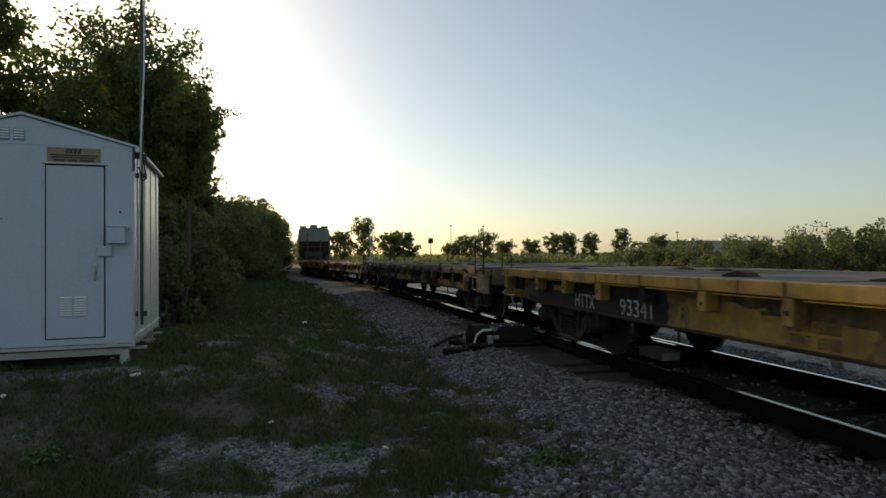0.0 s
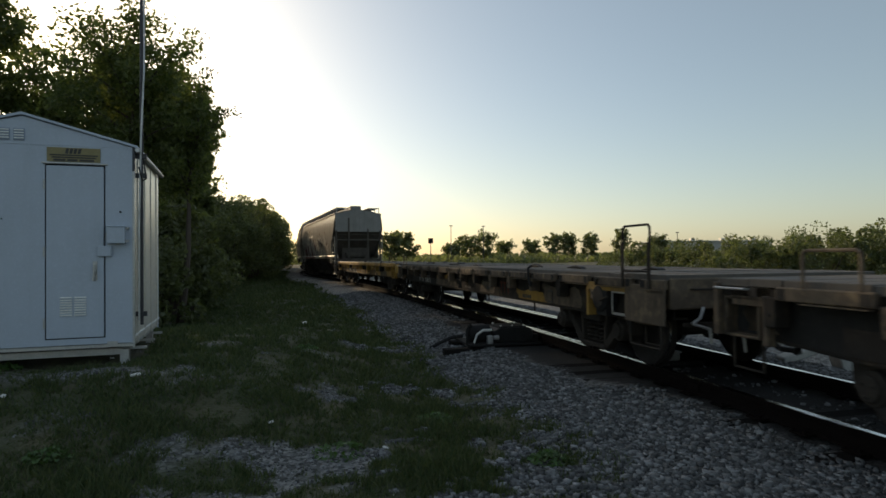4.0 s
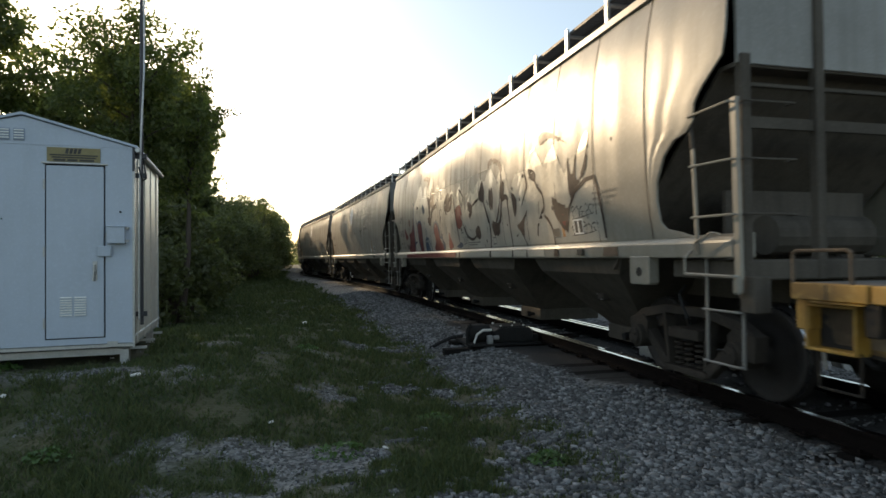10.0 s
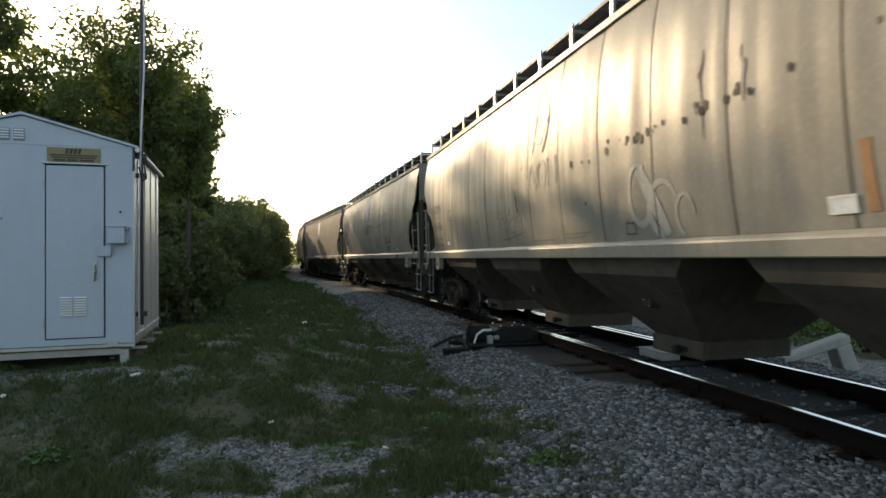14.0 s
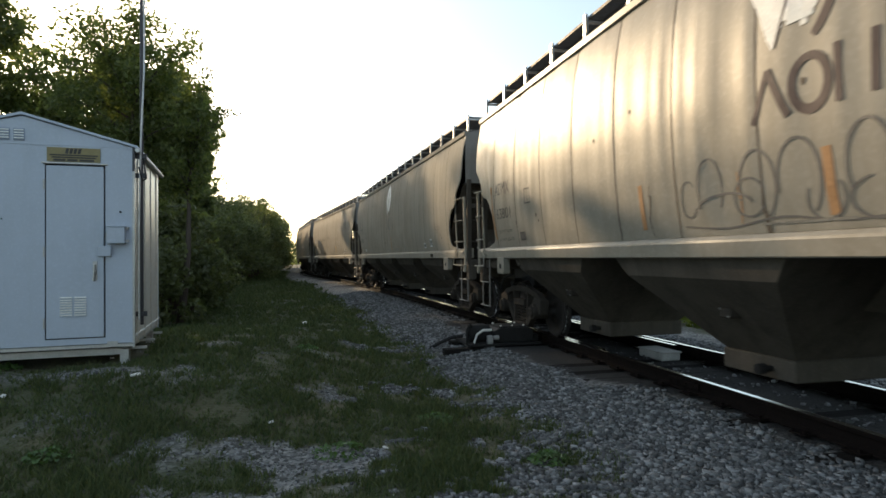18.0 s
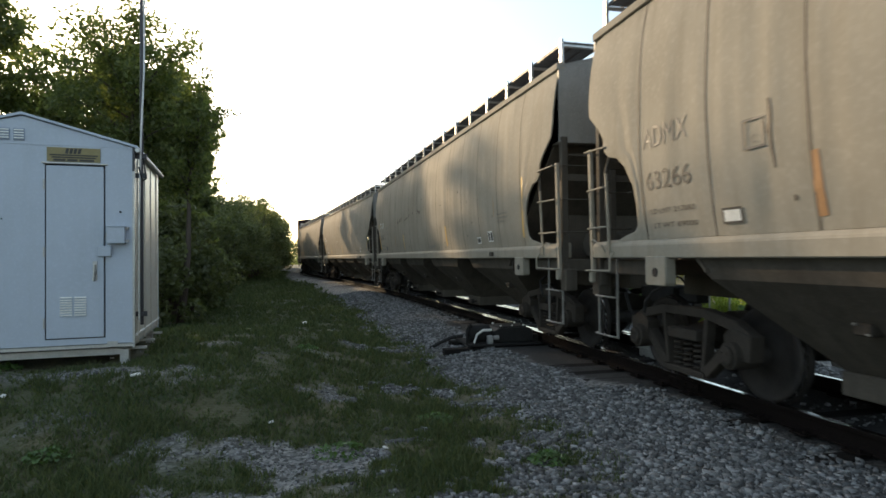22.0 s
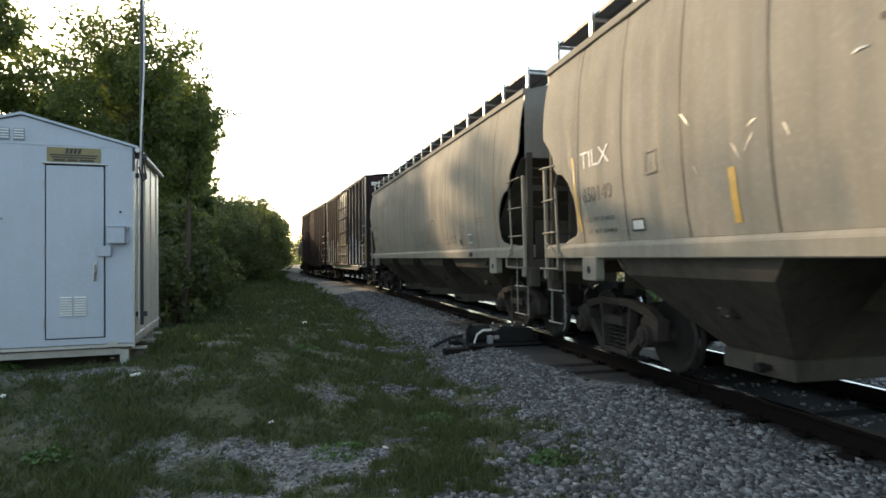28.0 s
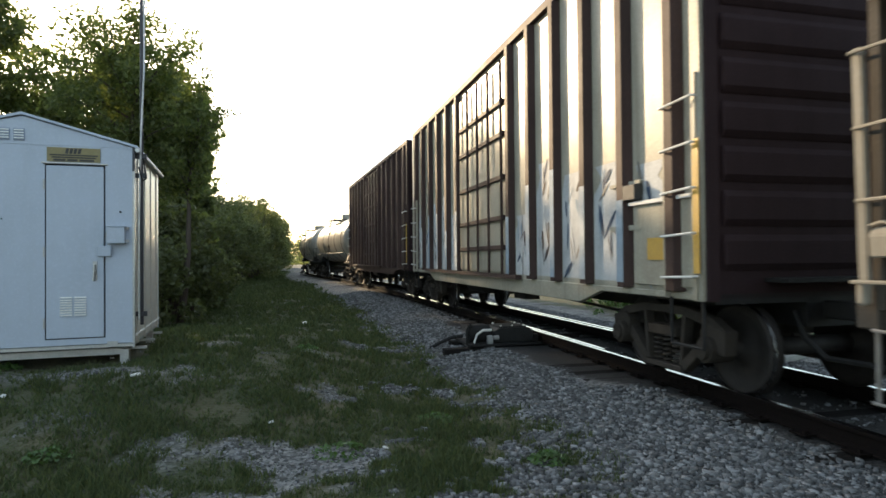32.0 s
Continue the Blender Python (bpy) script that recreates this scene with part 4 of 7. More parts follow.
def box_car(paint, post, label):
    car = thing("box_car", pose(0, 0, 0), label, "rail car", "freight cars of the train")
    for g in (-1, 1):
        part("side_wall", Shape().box(-BE, BE, min(g * 1.38, g * 1.42), max(g * 1.38, g * 1.42), 1.05, 5.26), paint, car, "weathered steel car side with faded paint")
        part("side_sill", Shape().prism([(-BE, 1.05), (-BE, 0.98), (-4.9, 0.98), (-4.3, 0.80), (4.3, 0.80), (4.9, 0.98), (BE, 0.98), (BE, 1.05)], "y", min(g * 1.36, g * 1.44), max(g * 1.36, g * 1.44)), paint, car, bevel=0.01)
        part("top_rail", Shape().box(-BE, BE, min(g * 1.36, g * 1.5), max(g * 1.36, g * 1.5), 5.22, 5.36), post, car, bevel=0.01)
        for i in range(12):
            x = (1.72 + (i % 6) * 0.95) * (1 if i < 6 else -1)
            part("side_post", Shape().prism([(x - 0.13, g * 1.42), (x + 0.13, g * 1.42), (x + 0.075, g * 1.53), (x - 0.075, g * 1.53)], "z", 1.06, 5.22), post, car, bevel=0.008)
        d = part("door", Shape().box(-1.55, 1.55, min(g * 1.425, g * 1.475), max(g * 1.425, g * 1.475), 1.15, 5.0), paint, car, "sliding car door with crossed locking bars")
        for z in (1.6, 2.15, 2.9, 3.7, 4.3):
            part("door_bar", Shape().box(-1.5, 1.5, min(g * 1.475, g * 1.53), max(g * 1.475, g * 1.53), z - 0.045, z + 0.045), post, d, bevel=0.01)
        for x in (-1.45, -0.7, 0.0, 0.7, 1.45):
            part("door_rod", Shape().bar((x, g * 1.535, 1.12), (x, g * 1.535, 5.05), 0.028, 8), post, d)
        part("door_track", Shape().box(-5.0, 2.2, min(g * 1.45, g * 1.56), max(g * 1.45, g * 1.56), 1.04, 1.11), post, car)
        for e in (-1, 1):
            xo, xi = e * (BE - 0.06), e * (BE - 0.56)
            part("corner_post", Shape().box(min(e * (BE - 0.16), e * BE), max(e * (BE - 0.16), e * BE), min(g * 1.38, g * 1.5), max(g * 1.38, g * 1.5), 0.98, 5.26), paint, car, bevel=0.01)
            rg = part("ladder", Shape().box(min(xo, xo - e * 0.03), max(xo, xo - e * 0.03), min(g * 1.46, g * 1.52), max(g * 1.46, g * 1.52), 1.0, 3.2).box(min(xi, xi - e * 0.03), max(xi, xi - e * 0.03), min(g * 1.46, g * 1.52), max(g * 1.46, g * 1.52), 1.0, 3.2), paint, car)
            for z in (1.2, 1.62, 2.06, 2.5, 2.95):
                part("rung", Shape().pipe([(xi, g * 1.50, z), (xi, g * 1.57, z), (xo, g * 1.57, z + 0.02), (xo, g * 1.50, z + 0.02)], 0.013), WHITE, rg)
            part("stirrup", Shape().pipe([(xo, g * 1.45, 1.0), (xo, g * 1.45, 0.52), (xi, g * 1.45, 0.52), (xi, g * 1.45, 1.0)], 0.018), BLACK, car)
            if e > 0:
                part("reflector", Shape().box(BE - 0.10, BE - 0.005, min(g * 1.524, g * 1.528), max(g * 1.524, g * 1.528), 1.25, 2.55), AMBER, car, "bright yellow reflective strip")
    for e in (-1, 1):
        endp = part("end_wall", Shape().box(min(e * (BE - 0.04), e * BE), max(e * (BE - 0.04), e * BE), -1.38, 1.38, 1.0, 5.33), BOXEND, car, "dark brown corrugated car end")
        for i in range(9):
            z = 1.45 + i * 0.43
            part("end_rib", Shape().prism([(e * BE, z - 0.19), (e * (BE + 0.05), z - 0.11), (e * (BE + 0.05), z + 0.11), (e * BE, z + 0.19)], "y", -1.28, 1.28), BOXEND, endp, bevel=0.02)
        part("end_corner", Shape().box(min(e * (BE - 0.02), e * (BE + 0.04)), max(e * (BE - 0.02), e * (BE + 0.04)), -1.46, -1.34, 0.98, 5.33), BOXEND, endp)
        part("brake_wheel", Shape().lathe([(0.24, 0.0), (0.27, 0.02), (0.24, 0.04)], (e * (BE + 0.2), 0.55, 2.5), "x", 20).bar((e * BE, 0.55, 2.5), (e * (BE + 0.22), 0.55, 2.5), 0.03, 8), BOXEND, car)
        part("end_platform", Shape().box(min(e * BE, e * (BE + 0.28)), max(e * BE, e * (BE + 0.28)), -0.8, 0.8, 1.16, 1.2), BLACK, car)
        truck(car, e * BC)
        coupler(car, e * (BE - 0.1), e * 7.7)
    rows = [[(-BE, y, 5.34 + 0.14 * (1 - (y / 1.42) ** 2)), (BE, y, 5.34 + 0.14 * (1 - (y / 1.42) ** 2))] for y in (1.42, 0.9, 0.3, -0.3, -0.9, -1.42)]
    part("roof", sheet(rows, (0, 0, -0.04)), BOXEND, car)
    part("floor_frame", Shape().box(-BE, BE, -1.36, 1.36, 0.95, 1.05).box(-BE, BE, -0.3, 0.3, 0.7, 0.95), BLACK, car)
    part("brake_rigging", Shape().bar((-3.0, -0.7, 0.75), (-1.8, -0.7, 0.75), 0.2, 14).box(0.4, 1.0, -0.9, -0.6, 0.6, 0.95).bar((1.2, -0.5, 0.7), (4.0, -0.5, 0.6), 0.025), BLACK, car)
    return car


# ---------------------------------------------------------------- tank car
def tank_car():
    car = thing("tank_car", pose(0, 0, 0), "dark tank car with a round barrel and a dome on top", "rail car", "freight cars of the train")
    prof = [(0.0, -6.55), (0.7, -6.48), (1.15, -6.3), (1.38, -6.02), (1.45, -5.7), (1.45, -2.8), (1.45, 0), (1.45, 2.8), (1.45, 5.7), (1.38, 6.02), (1.15, 6.3), (0.7, 6.48), (0.0, 6.55)]
    part("barrel", Shape().lathe(prof, (0, 0, 2.58), "x", 36), TANK, car, smooth=True)
    for x in (-4.9, -2.4, 0.0, 2.4, 4.9):
        part("barrel_band", Shape().lathe([(1.44, x - 0.05), (1.465, x - 0.045), (1.465, x + 0.045), (1.44, x + 0.05)], (0, 0, 2.58), "x", 36), BLACK, car)
    part("dome", Shape().lathe([(0.0, 4.42), (0.45, 4.42), (0.5, 4.38), (0.5, 3.95)], (0, 0, 0), "z", 20), TANK, car)
    pl = part("dome_platform", Shape().box(-1.1, 1.1, -1.25, 1.25, 3.98, 4.02), GRATE, car)
    for x in (-1.05, 1.05):
        for y in (-1.2, 1.2):
            part("railing_post", Shape().bar((x, y, 4.0), (x, y, 4.95), 0.025, 6), BLACK, pl)
    part("railing", Shape().pipe([(-1.05, -1.2, 4.95), (1.05, -1.2, 4.95), (1.05, 1.2, 4.95), (-1.05, 1.2, 4.95), (-1.05, -1.2, 4.95)], 0.02), BLACK, pl)
    part("ladder", Shape().bar((-0.25, -1.5, 1.0), (-0.25, -1.3, 4.0), 0.025).bar((0.25, -1.5, 1.0), (0.25, -1.3, 4.0), 0.025).pipe([(-0.25, -1.48, 1.5), (0.25, -1.48, 1.5)], 0.015).pipe([(-0.25, -1.45, 2.0), (0.25, -1.45, 2.0)], 0.015).pipe([(-0.25, -1.42, 2.5), (0.25, -1.42, 2.5)], 0.015).pipe([(-0.25, -1.38, 3.0), (0.25, -1.38, 3.0)], 0.015), BLACK, car)
    part("center_sill", Shape().box(-7.2, 7.2, -0.3, 0.3, 0.85, 1.2), BLACK, car)
    for e in (-1, 1):
        part("end_deck", Shape().box(min(e * 5.4, e * 7.2), max(e * 5.4, e * 7.2), -1.35, 1.35, 1.12, 1.2), BLACK, car)
        part("saddle", Shape().prism([(-1.2, 1.2), (1.2, 1.2), (1.0, 1.75), (0.6, 1.5), (-0.6, 1.5), (-1.0, 1.75)], "x", min(e * 5.2, e * 5.6), max(e * 5.2, e * 5.6)), BLACK, car)
        part("end_railing", Shape().pipe([(e * 7.15, -1.3, 1.2), (e * 7.15, -1.3, 2.2), (e * 7.15, 1.3, 2.2), (e * 7.15, 1.3, 1.2)], 0.025), BLACK, car)
        truck(car, e * 5.3)
        coupler(car, e * 7.1, e * 7.55)
    part("side_handrail", Shape().bar((-6.0, -1.5, 1.75), (6.0, -1.5, 1.75), 0.025).bar((-6.0, 1.5, 1.75), (6.0, 1.5, 1.75), 0.025), BLACK, car)
    return car


def tilted_plank():
    return Shape().box(-0.194, 0.194, -1.425, 1.425, -0.04, 0.03).mesh("deck_plank", DECK, bevel=0.006)


FLATPLANK = tilted_plank()

# ---------------------------------------------------------------- ground: one sheet to the horizon
def spread(lo, hi, step, far):
    """Coordinates with an even step between lo and hi, growing beyond to +-far."""
    mid = list(np.arange(lo, hi, step))
    a, d = mid[0], step
    while a > -far:
        d *= 1.16
        a -= d
        mid.insert(0, a)
    a, d = mid[-1], step
    while a < far:
        d *= 1.16
        a += d
        mid.append(a)
    return np.array(mid)


def build_ground():
    xs, ys = spread(-9, 9, 0.12, 3500), spread(-3.5, 27, 0.13, 3500)
    gx, gy = np.meshgrid(xs, ys)
    u = lateral(gx, gy)
    gz = ground_z(gx, gy, u)
    nx, ny = len(xs), len(ys)
    idx = np.arange(nx * ny).reshape(ny, nx)
    f = np.stack([idx[:-1, :-1], idx[:-1, 1:], idx[1:, 1:], idx[1:, :-1]], -1).reshape(-1, 4)
    m = bpy.data.materials.new("earth_grass_and_gravel")
    m.use_nodes = True
    n, l = m.node_tree.nodes, m.node_tree.links
    b = n["Principled BSDF"]
    b.inputs["Roughness"].default_value = 0.95
    at = n.new("ShaderNodeAttribute"); at.attribute_name = "gravel"
    tc = n.new("ShaderNodeTexCoord")
    def noise_ramp(scale, c0, c1, p0=0.35, p1=0.65, kind="ShaderNodeTexNoise"):
        t, r = n.new(kind), n.new("ShaderNodeValToRGB")
        t.inputs["Scale"].default_value = scale
        l.new(tc.outputs["Object"], t.inputs["Vector"])
        r.color_ramp.elements[0].position, r.color_ramp.elements[1].position = p0, p1
        r.color_ramp.elements[0].color, r.color_ramp.elements[1].color = (*c0, 1), (*c1, 1)
        l.new(t.outputs[0], r.inputs[0])
        return t, r
    t1, g1 = noise_ramp(1.2, (0.042, 0.052, 0.021), (0.092, 0.084, 0.045))
    t2, g2 = noise_ramp(28, (0.075, 0.075, 0.075), (0.29, 0.29, 0.29), 0.25, 0.75, "ShaderNodeTexVoronoi")
    l.new(t2.outputs["Color"], g2.inputs[0])
    t3, g3 = noise_ramp(0.9, (0.6, 0.6, 0.6), (1.15, 1.12, 1.05))
    mul = n.new("ShaderNodeMixRGB"); mul.blend_type = "MULTIPLY"; mul.inputs[0].default_value = 0.8
    l.new(g2.outputs[0], mul.inputs[1]), l.new(g3.outputs[0], mul.inputs[2])
    mx = n.new("ShaderNodeMixRGB")
    l.new(at.outputs["Fac"], mx.inputs[0]), l.new(g1.outputs[0], mx.inputs[1]), l.new(mul.outputs[0], mx.inputs[2]), l.new(mx.outputs[0], b.inputs["Base Color"])
    bp = n.new("ShaderNodeBump"); bp.inputs["Strength"].default_value, bp.inputs["Distance"].default_value = 0.8, 0.02
    l.new(t2.outputs["Distance"], bp.inputs["Height"]), l.new(bp.outputs[0], b.inputs["Normal"])
    # Dark band along the track: oily ballast and under-train shade put into the colour.
    at2 = n.new("ShaderNodeAttribute"); at2.attribute_name = "oil_shade"
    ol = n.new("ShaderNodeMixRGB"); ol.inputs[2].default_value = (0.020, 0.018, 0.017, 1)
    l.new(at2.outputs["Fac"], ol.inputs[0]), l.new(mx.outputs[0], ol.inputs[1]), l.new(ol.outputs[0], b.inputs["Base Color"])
    me = raw_mesh("ground", np.stack([gx, gy, gz], -1).reshape(-1, 3), f, m, smooth=True)
    a = me.attributes.new("gravel", "FLOAT", "POINT")
    mask = np.where(u < 3.6, bare(gx, gy, u), 1 - smooth(3.6, 4.6, u + 0.4 * wave(gx, gy, 11, 2)))
    a.data.foreach_set("value", mask.ravel().astype(np.float32))
    # Where that painted dark lies: between the rails, wider at the long ties.
    o = me.attributes.new("oil_shade", "FLOAT", "POINT")
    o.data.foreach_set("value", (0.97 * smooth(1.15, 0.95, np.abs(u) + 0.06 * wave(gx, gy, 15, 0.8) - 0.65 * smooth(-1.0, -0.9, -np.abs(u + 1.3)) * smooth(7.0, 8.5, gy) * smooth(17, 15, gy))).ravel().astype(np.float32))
    return tagged(new("ground", me), "patchy grass and gravel ground beside the railway", "ground", kind="structure")


build_ground()


# ---------------------------------------------------------------- vegetation
def rand_dirs(r, n):
    v = r.normal(size=(n, 3))
    return v / np.linalg.norm(v, axis=1)[:, None]


def leaf_mesh(name, centres, sizes, r, mat, lean=0.35):
    """Each leaf a folded four-sided blade."""
    n = len(centres)
    nrm = rand_dirs(r, n) + np.array([0, 0, lean])
    nrm /= np.linalg.norm(nrm, axis=1)[:, None]
    t = np.cross(nrm, rand_dirs(r, n))
    t /= np.linalg.norm(t, axis=1)[:, None]
    w = np.cross(nrm, t)
    s = sizes[:, None]
    v = np.stack([centres - t * s, centres - w * s * 0.55 + nrm * s * 0.15, centres + t * s, centres + w * s * 0.55 + nrm * s * 0.15], 1).reshape(-1, 3)
    k = np.arange(n)[:, None] * 4
    return raw_mesh(name, v, np.concatenate([k + np.array([[0, 1, 2]]), k + np.array([[0, 2, 3]])], 0), mat)


def tree(x, y, height, radius, leaves, size, seed, mat, label, base=0.18, group="", name="tree", crown_lift=0.0, trunk_r=None):
    """A tapered trunk with limbs, and a crown of clumps of leaves at the limbs' ends."""
    r = np.random.RandomState(seed)
    z0 = float(ground_z(np.array([x]), np.array([y]))[0]) - 0.05
    ob = thing(name, pose(x, y, z0), label, "tree" if name == "tree" else "bush", group)
    sh = Shape()
    tr = trunk_r or height * 0.017
    pts, px, py = [], 0.0, 0.0
    for i in range(6):
        pts.append((px, py, height * 0.72 * i / 5))
        px += r.normal() * height * 0.018
        py += r.normal() * height * 0.018
    for i in range(5):
        sh.bar(pts[i], pts[i + 1], tr * (1 - 0.16 * i), 9, tr * (1 - 0.16 * (i + 1)))
    trunk = part("trunk", sh, BARK, ob)
    tips, limb = [], Shape()
    nl = 22
    for i in range(nl):
        h = base + (0.98 - base) * (i + 0.5) / nl
        a = i * 2.4 + r.uniform(-0.5, 0.5)
        k = min(int(h / 0.72 * 5), 4)
        p0 = Vector(pts[k]).lerp(Vector(pts[k + 1]), min(1, h / 0.72 * 5 - k)) if h < 0.72 else Vector(pts[5])
        reach = radius * (0.55 + 0.6 * r.uniform()) * math.sin(math.pi * min(0.95, 0.18 + 0.72 * (h - base) / (1 - base))) ** 0.7
        p1 = Vector((pts[k][0] + math.cos(a) * reach, pts[k][1] + math.sin(a) * reach, height * min(h + 0.06 + 0.06 * r.uniform(), 0.97)))
        limb.bar(p0, p0.lerp(p1, 0.5) + Vector((0, 0, reach * 0.06)), tr * 0.28, 5, tr * 0.16)
        limb.bar(p0.lerp(p1, 0.5) + Vector((0, 0, reach * 0.06)), p1, tr * 0.16, 5, tr * 0.04)
        for q in (0.35, 0.6, 0.85, 1.0):
            tips.append(p0.lerp(p1, q))
    part("branchwork", limb, BARK, ob)
    tips = np.array([tuple(t) for t in tips])
    c = []
    sub = tips[r.randint(len(tips), size=len(tips) * 3)] + r.normal(size=(len(tips) * 3, 3)) * np.array([radius, radius, height * 0.35]) * 0.13
    clumps = np.concatenate([tips, sub])
    pick = clumps[r.randint(len(clumps), size=leaves)]
    cen = pick + r.normal(size=(leaves, 3)) * np.array([1, 1, 0.75]) * radius * 0.095
    cen = cen[cen[:, 2] > 0.1]
    part("crown", leaf_mesh("crown", cen, size * r.uniform(0.6, 1.3, len(cen)), r, mat), None, ob)
    return ob


def bush(x, y, height, radius, leaves, size, seed, mat, label, group="", stretch=1.0, name="bush"):
    """A shrub: leaves gathered on leafy mounds of uneven size, on a few stems."""
    r = np.random.RandomState(seed)
    z0 = float(ground_z(np.array([x]), np.array([y]))[0]) - 0.05
    ob = thing(name, pose(x, y, z0), label, "bush", group)
    sh = Shape()
    for i in range(7):
        a = i * 0.9 + r.uniform(0, 0.5)
        sh.bar((0.1 * math.cos(a), 0.1 * math.sin(a), 0), (radius * 0.5 * math.cos(a), radius * 0.5 * math.sin(a), height * r.uniform(0.5, 0.8)), 0.05, 5, 0.015)
    part("branchwork", sh, BARK, ob)
    n = 60
    mounds = np.stack([r.uniform(-1, 1, n) * radius * stretch, r.uniform(-1, 1, n) * radius, height * r.uniform(0.12, 0.82, n)], -1)
    keep = (mounds[:, 0] / (radius * stretch)) ** 2 + (mounds[:, 1] / radius) ** 2 + ((mounds[:, 2] / height) - 0.1) ** 2 * 1.1 < 1.15
    mounds = mounds[keep]
    rad = r.uniform(0.16, 0.40, len(mounds)) * min(radius, height * 0.6)
    j = r.randint(len(mounds), size=leaves)
    d = rand_dirs(r, leaves)
    cen = mounds[j] + d * (rad[j] * r.uniform(0.55, 1.12, leaves) ** 0.5)[:, None]
    cen = cen[cen[:, 2] > 0.03]
    part("crown", leaf_mesh("crown", cen, size * r.uniform(0.6, 1.3, len(cen)), r, mat, 0.5), None, ob)
    return ob


def plant_trees():
    # the tall trees behind the shed
    tall = [(-8.65, 16.6, 8.3, 1.75, 17000, 0.066, 21, 0.44), (-7.35, 16.8, 6.8, 0.98, 6500, 0.064, 27, 0.5), (-12.7, 16.6, 10.0, 1.6, 19000, 0.075, 22), (-11.4, 18.2, 7.5, 1.6, 14000, 0.072, 26), (-13.2, 18.5, 7.2, 1.6, 18000, 0.075, 30), (-9.3, 18.0, 6.6, 1.5, 11000, 0.07, 29),
            # Hidden behind the front crowns, added to shade train and track, bar the last.
            (-15.7, 30.0, 11.6, 1.6, 15000, 0.13, 61), (-14.1, 30.0, 11.2, 1.6, 16000, 0.13, 62), (-13.1, 30.2, 10.5, 1.3, 15000, 0.13, 63), (-12.3, 30.6, 10.0, 1.05, 13000, 0.13, 64),
            (-29.6, 57.0, 20.2, 2.6, 9000, 0.20, 23), (-26.6, 58.0, 20.4, 2.4, 9000, 0.20, 28), (-23.9, 58.0, 18.0, 2.3, 9000, 0.19, 24), (-25.0, 30.0, 14.0, 4.0, 9000, 0.2, 25)]
    for x, y, h, rad, n, s, seed, *low in tall:
        tree(x, y, h, rad, n, s, seed, LEAF, "tall broad-leaved tree with a dense green crown", low[0] if low else 0.30, "trees along the railway")
    # the hedge of bushes and low trees along the line, further and further off
    k = 0
    rr = random.Random(8)
    for x, y, h in ((-18.0, 32, 6.8), (-17.0, 34.5, 7.2), (-16.6, 38, 7.8), (-16.4, 41.5, 8.0), (-16.5, 45, 8.0), (-16.6, 49, 8.2), (-17.1, 53.5, 8.5), (-18.0, 58, 8.6), (-19.6, 64, 8.8), (-21.0, 70, 8.8), (-22.7, 77, 9.0), (-24.8, 86, 9.2), (-27.8, 98, 9.4), (-31, 112, 9.6)):
        bush(x, y, h * rr.uniform(0.95, 1.08), 2.5, 12000, 0.035 + 0.0014 * y, 40 + k, LEAF_BUSH, "dense green bush in the hedge beside the line", "bushes along the railway")
        bush(x - 3.6, y + 1.5, h * rr.uniform(0.9, 1.1), 2.9, 4500, 0.15, 70 + k, LEAF_BUSH, "dense green bush in the hedge beside the line", "bushes along the railway")
        k += 1
    for i, (x, y, h, rad) in enumerate([(-8.4, 18.6, 4.0, 1.3), (-8.9, 21.2, 4.4, 1.5), (-7.9, 16.0, 2.6, 1.1), (-10.6, 16.0, 3.8, 1.5), (-13.6, 24.5, 3.2, 1.9), (-16, 25, 5.0, 2.4), (-13.2, 29.5, 4.4, 1.8), (-20, 22, 5.5, 2.8), (-25, 20, 6.5, 3.2), (-14.6, 20.0, 4.0, 2.2), (-19, 15, 5, 3)]):
        bush(x, y, h, rad, 6500, 0.085, 110 + i, LEAF_BUSH, "dark green shrub behind the signal shed", "shrubs behind the shed")
    for i in range(9):
        x, y = beside(-3.4 - 2.3 * i, 5.2 + 0.9 * (i % 3))
        bush(x, y, 1.0 + 0.3 * (i % 2), 1.3, 2600, 0.05, 170 + i, WEED, "bright green weeds beyond the track", "weeds beyond the track", 1.2)
    # These stand in the sun; their leaf colour carries it too.
    for i, (x, y) in enumerate(((6.9, 15.6), (7.8, 15.4), (8.7, 15.2), (9.6, 15.3), (10.6, 15.0), (8.2, 16.6), (9.4, 16.6))):
        bush(x, y, 0.95, 0.75, 4200, 0.04, 190 + i, WEEDSUN, "bright green weeds beyond the track", "weeds beyond the track", 1.3)
    # beyond the track: brush, then far trees over the fields
    brush = [(20.6, 40.0, 3.3, 2.8), (24.0, 38.0, 3.5, 3.4), (29, 37, 4.3, 3.6), (34, 37, 4.9, 3.8), (39, 36.5, 5.7, 4.0), (45, 38, 6.6, 4.2), (21.5, 47, 3.4, 3.4), (27, 49, 3.8, 3.6), (33, 50, 4.6, 4.2), (52, 40, 6, 4.4), (19, 55, 3.6, 3.4), (41, 47, 5.6, 4.4)]
    for i, (x, y, h, rad) in enumerate(brush):
        bush(x, y, h, rad, 8000, 0.11, 130 + i, LEAF_BUSH, "wild olive-green brush beyond the track", "brush beyond the track", 1.3)
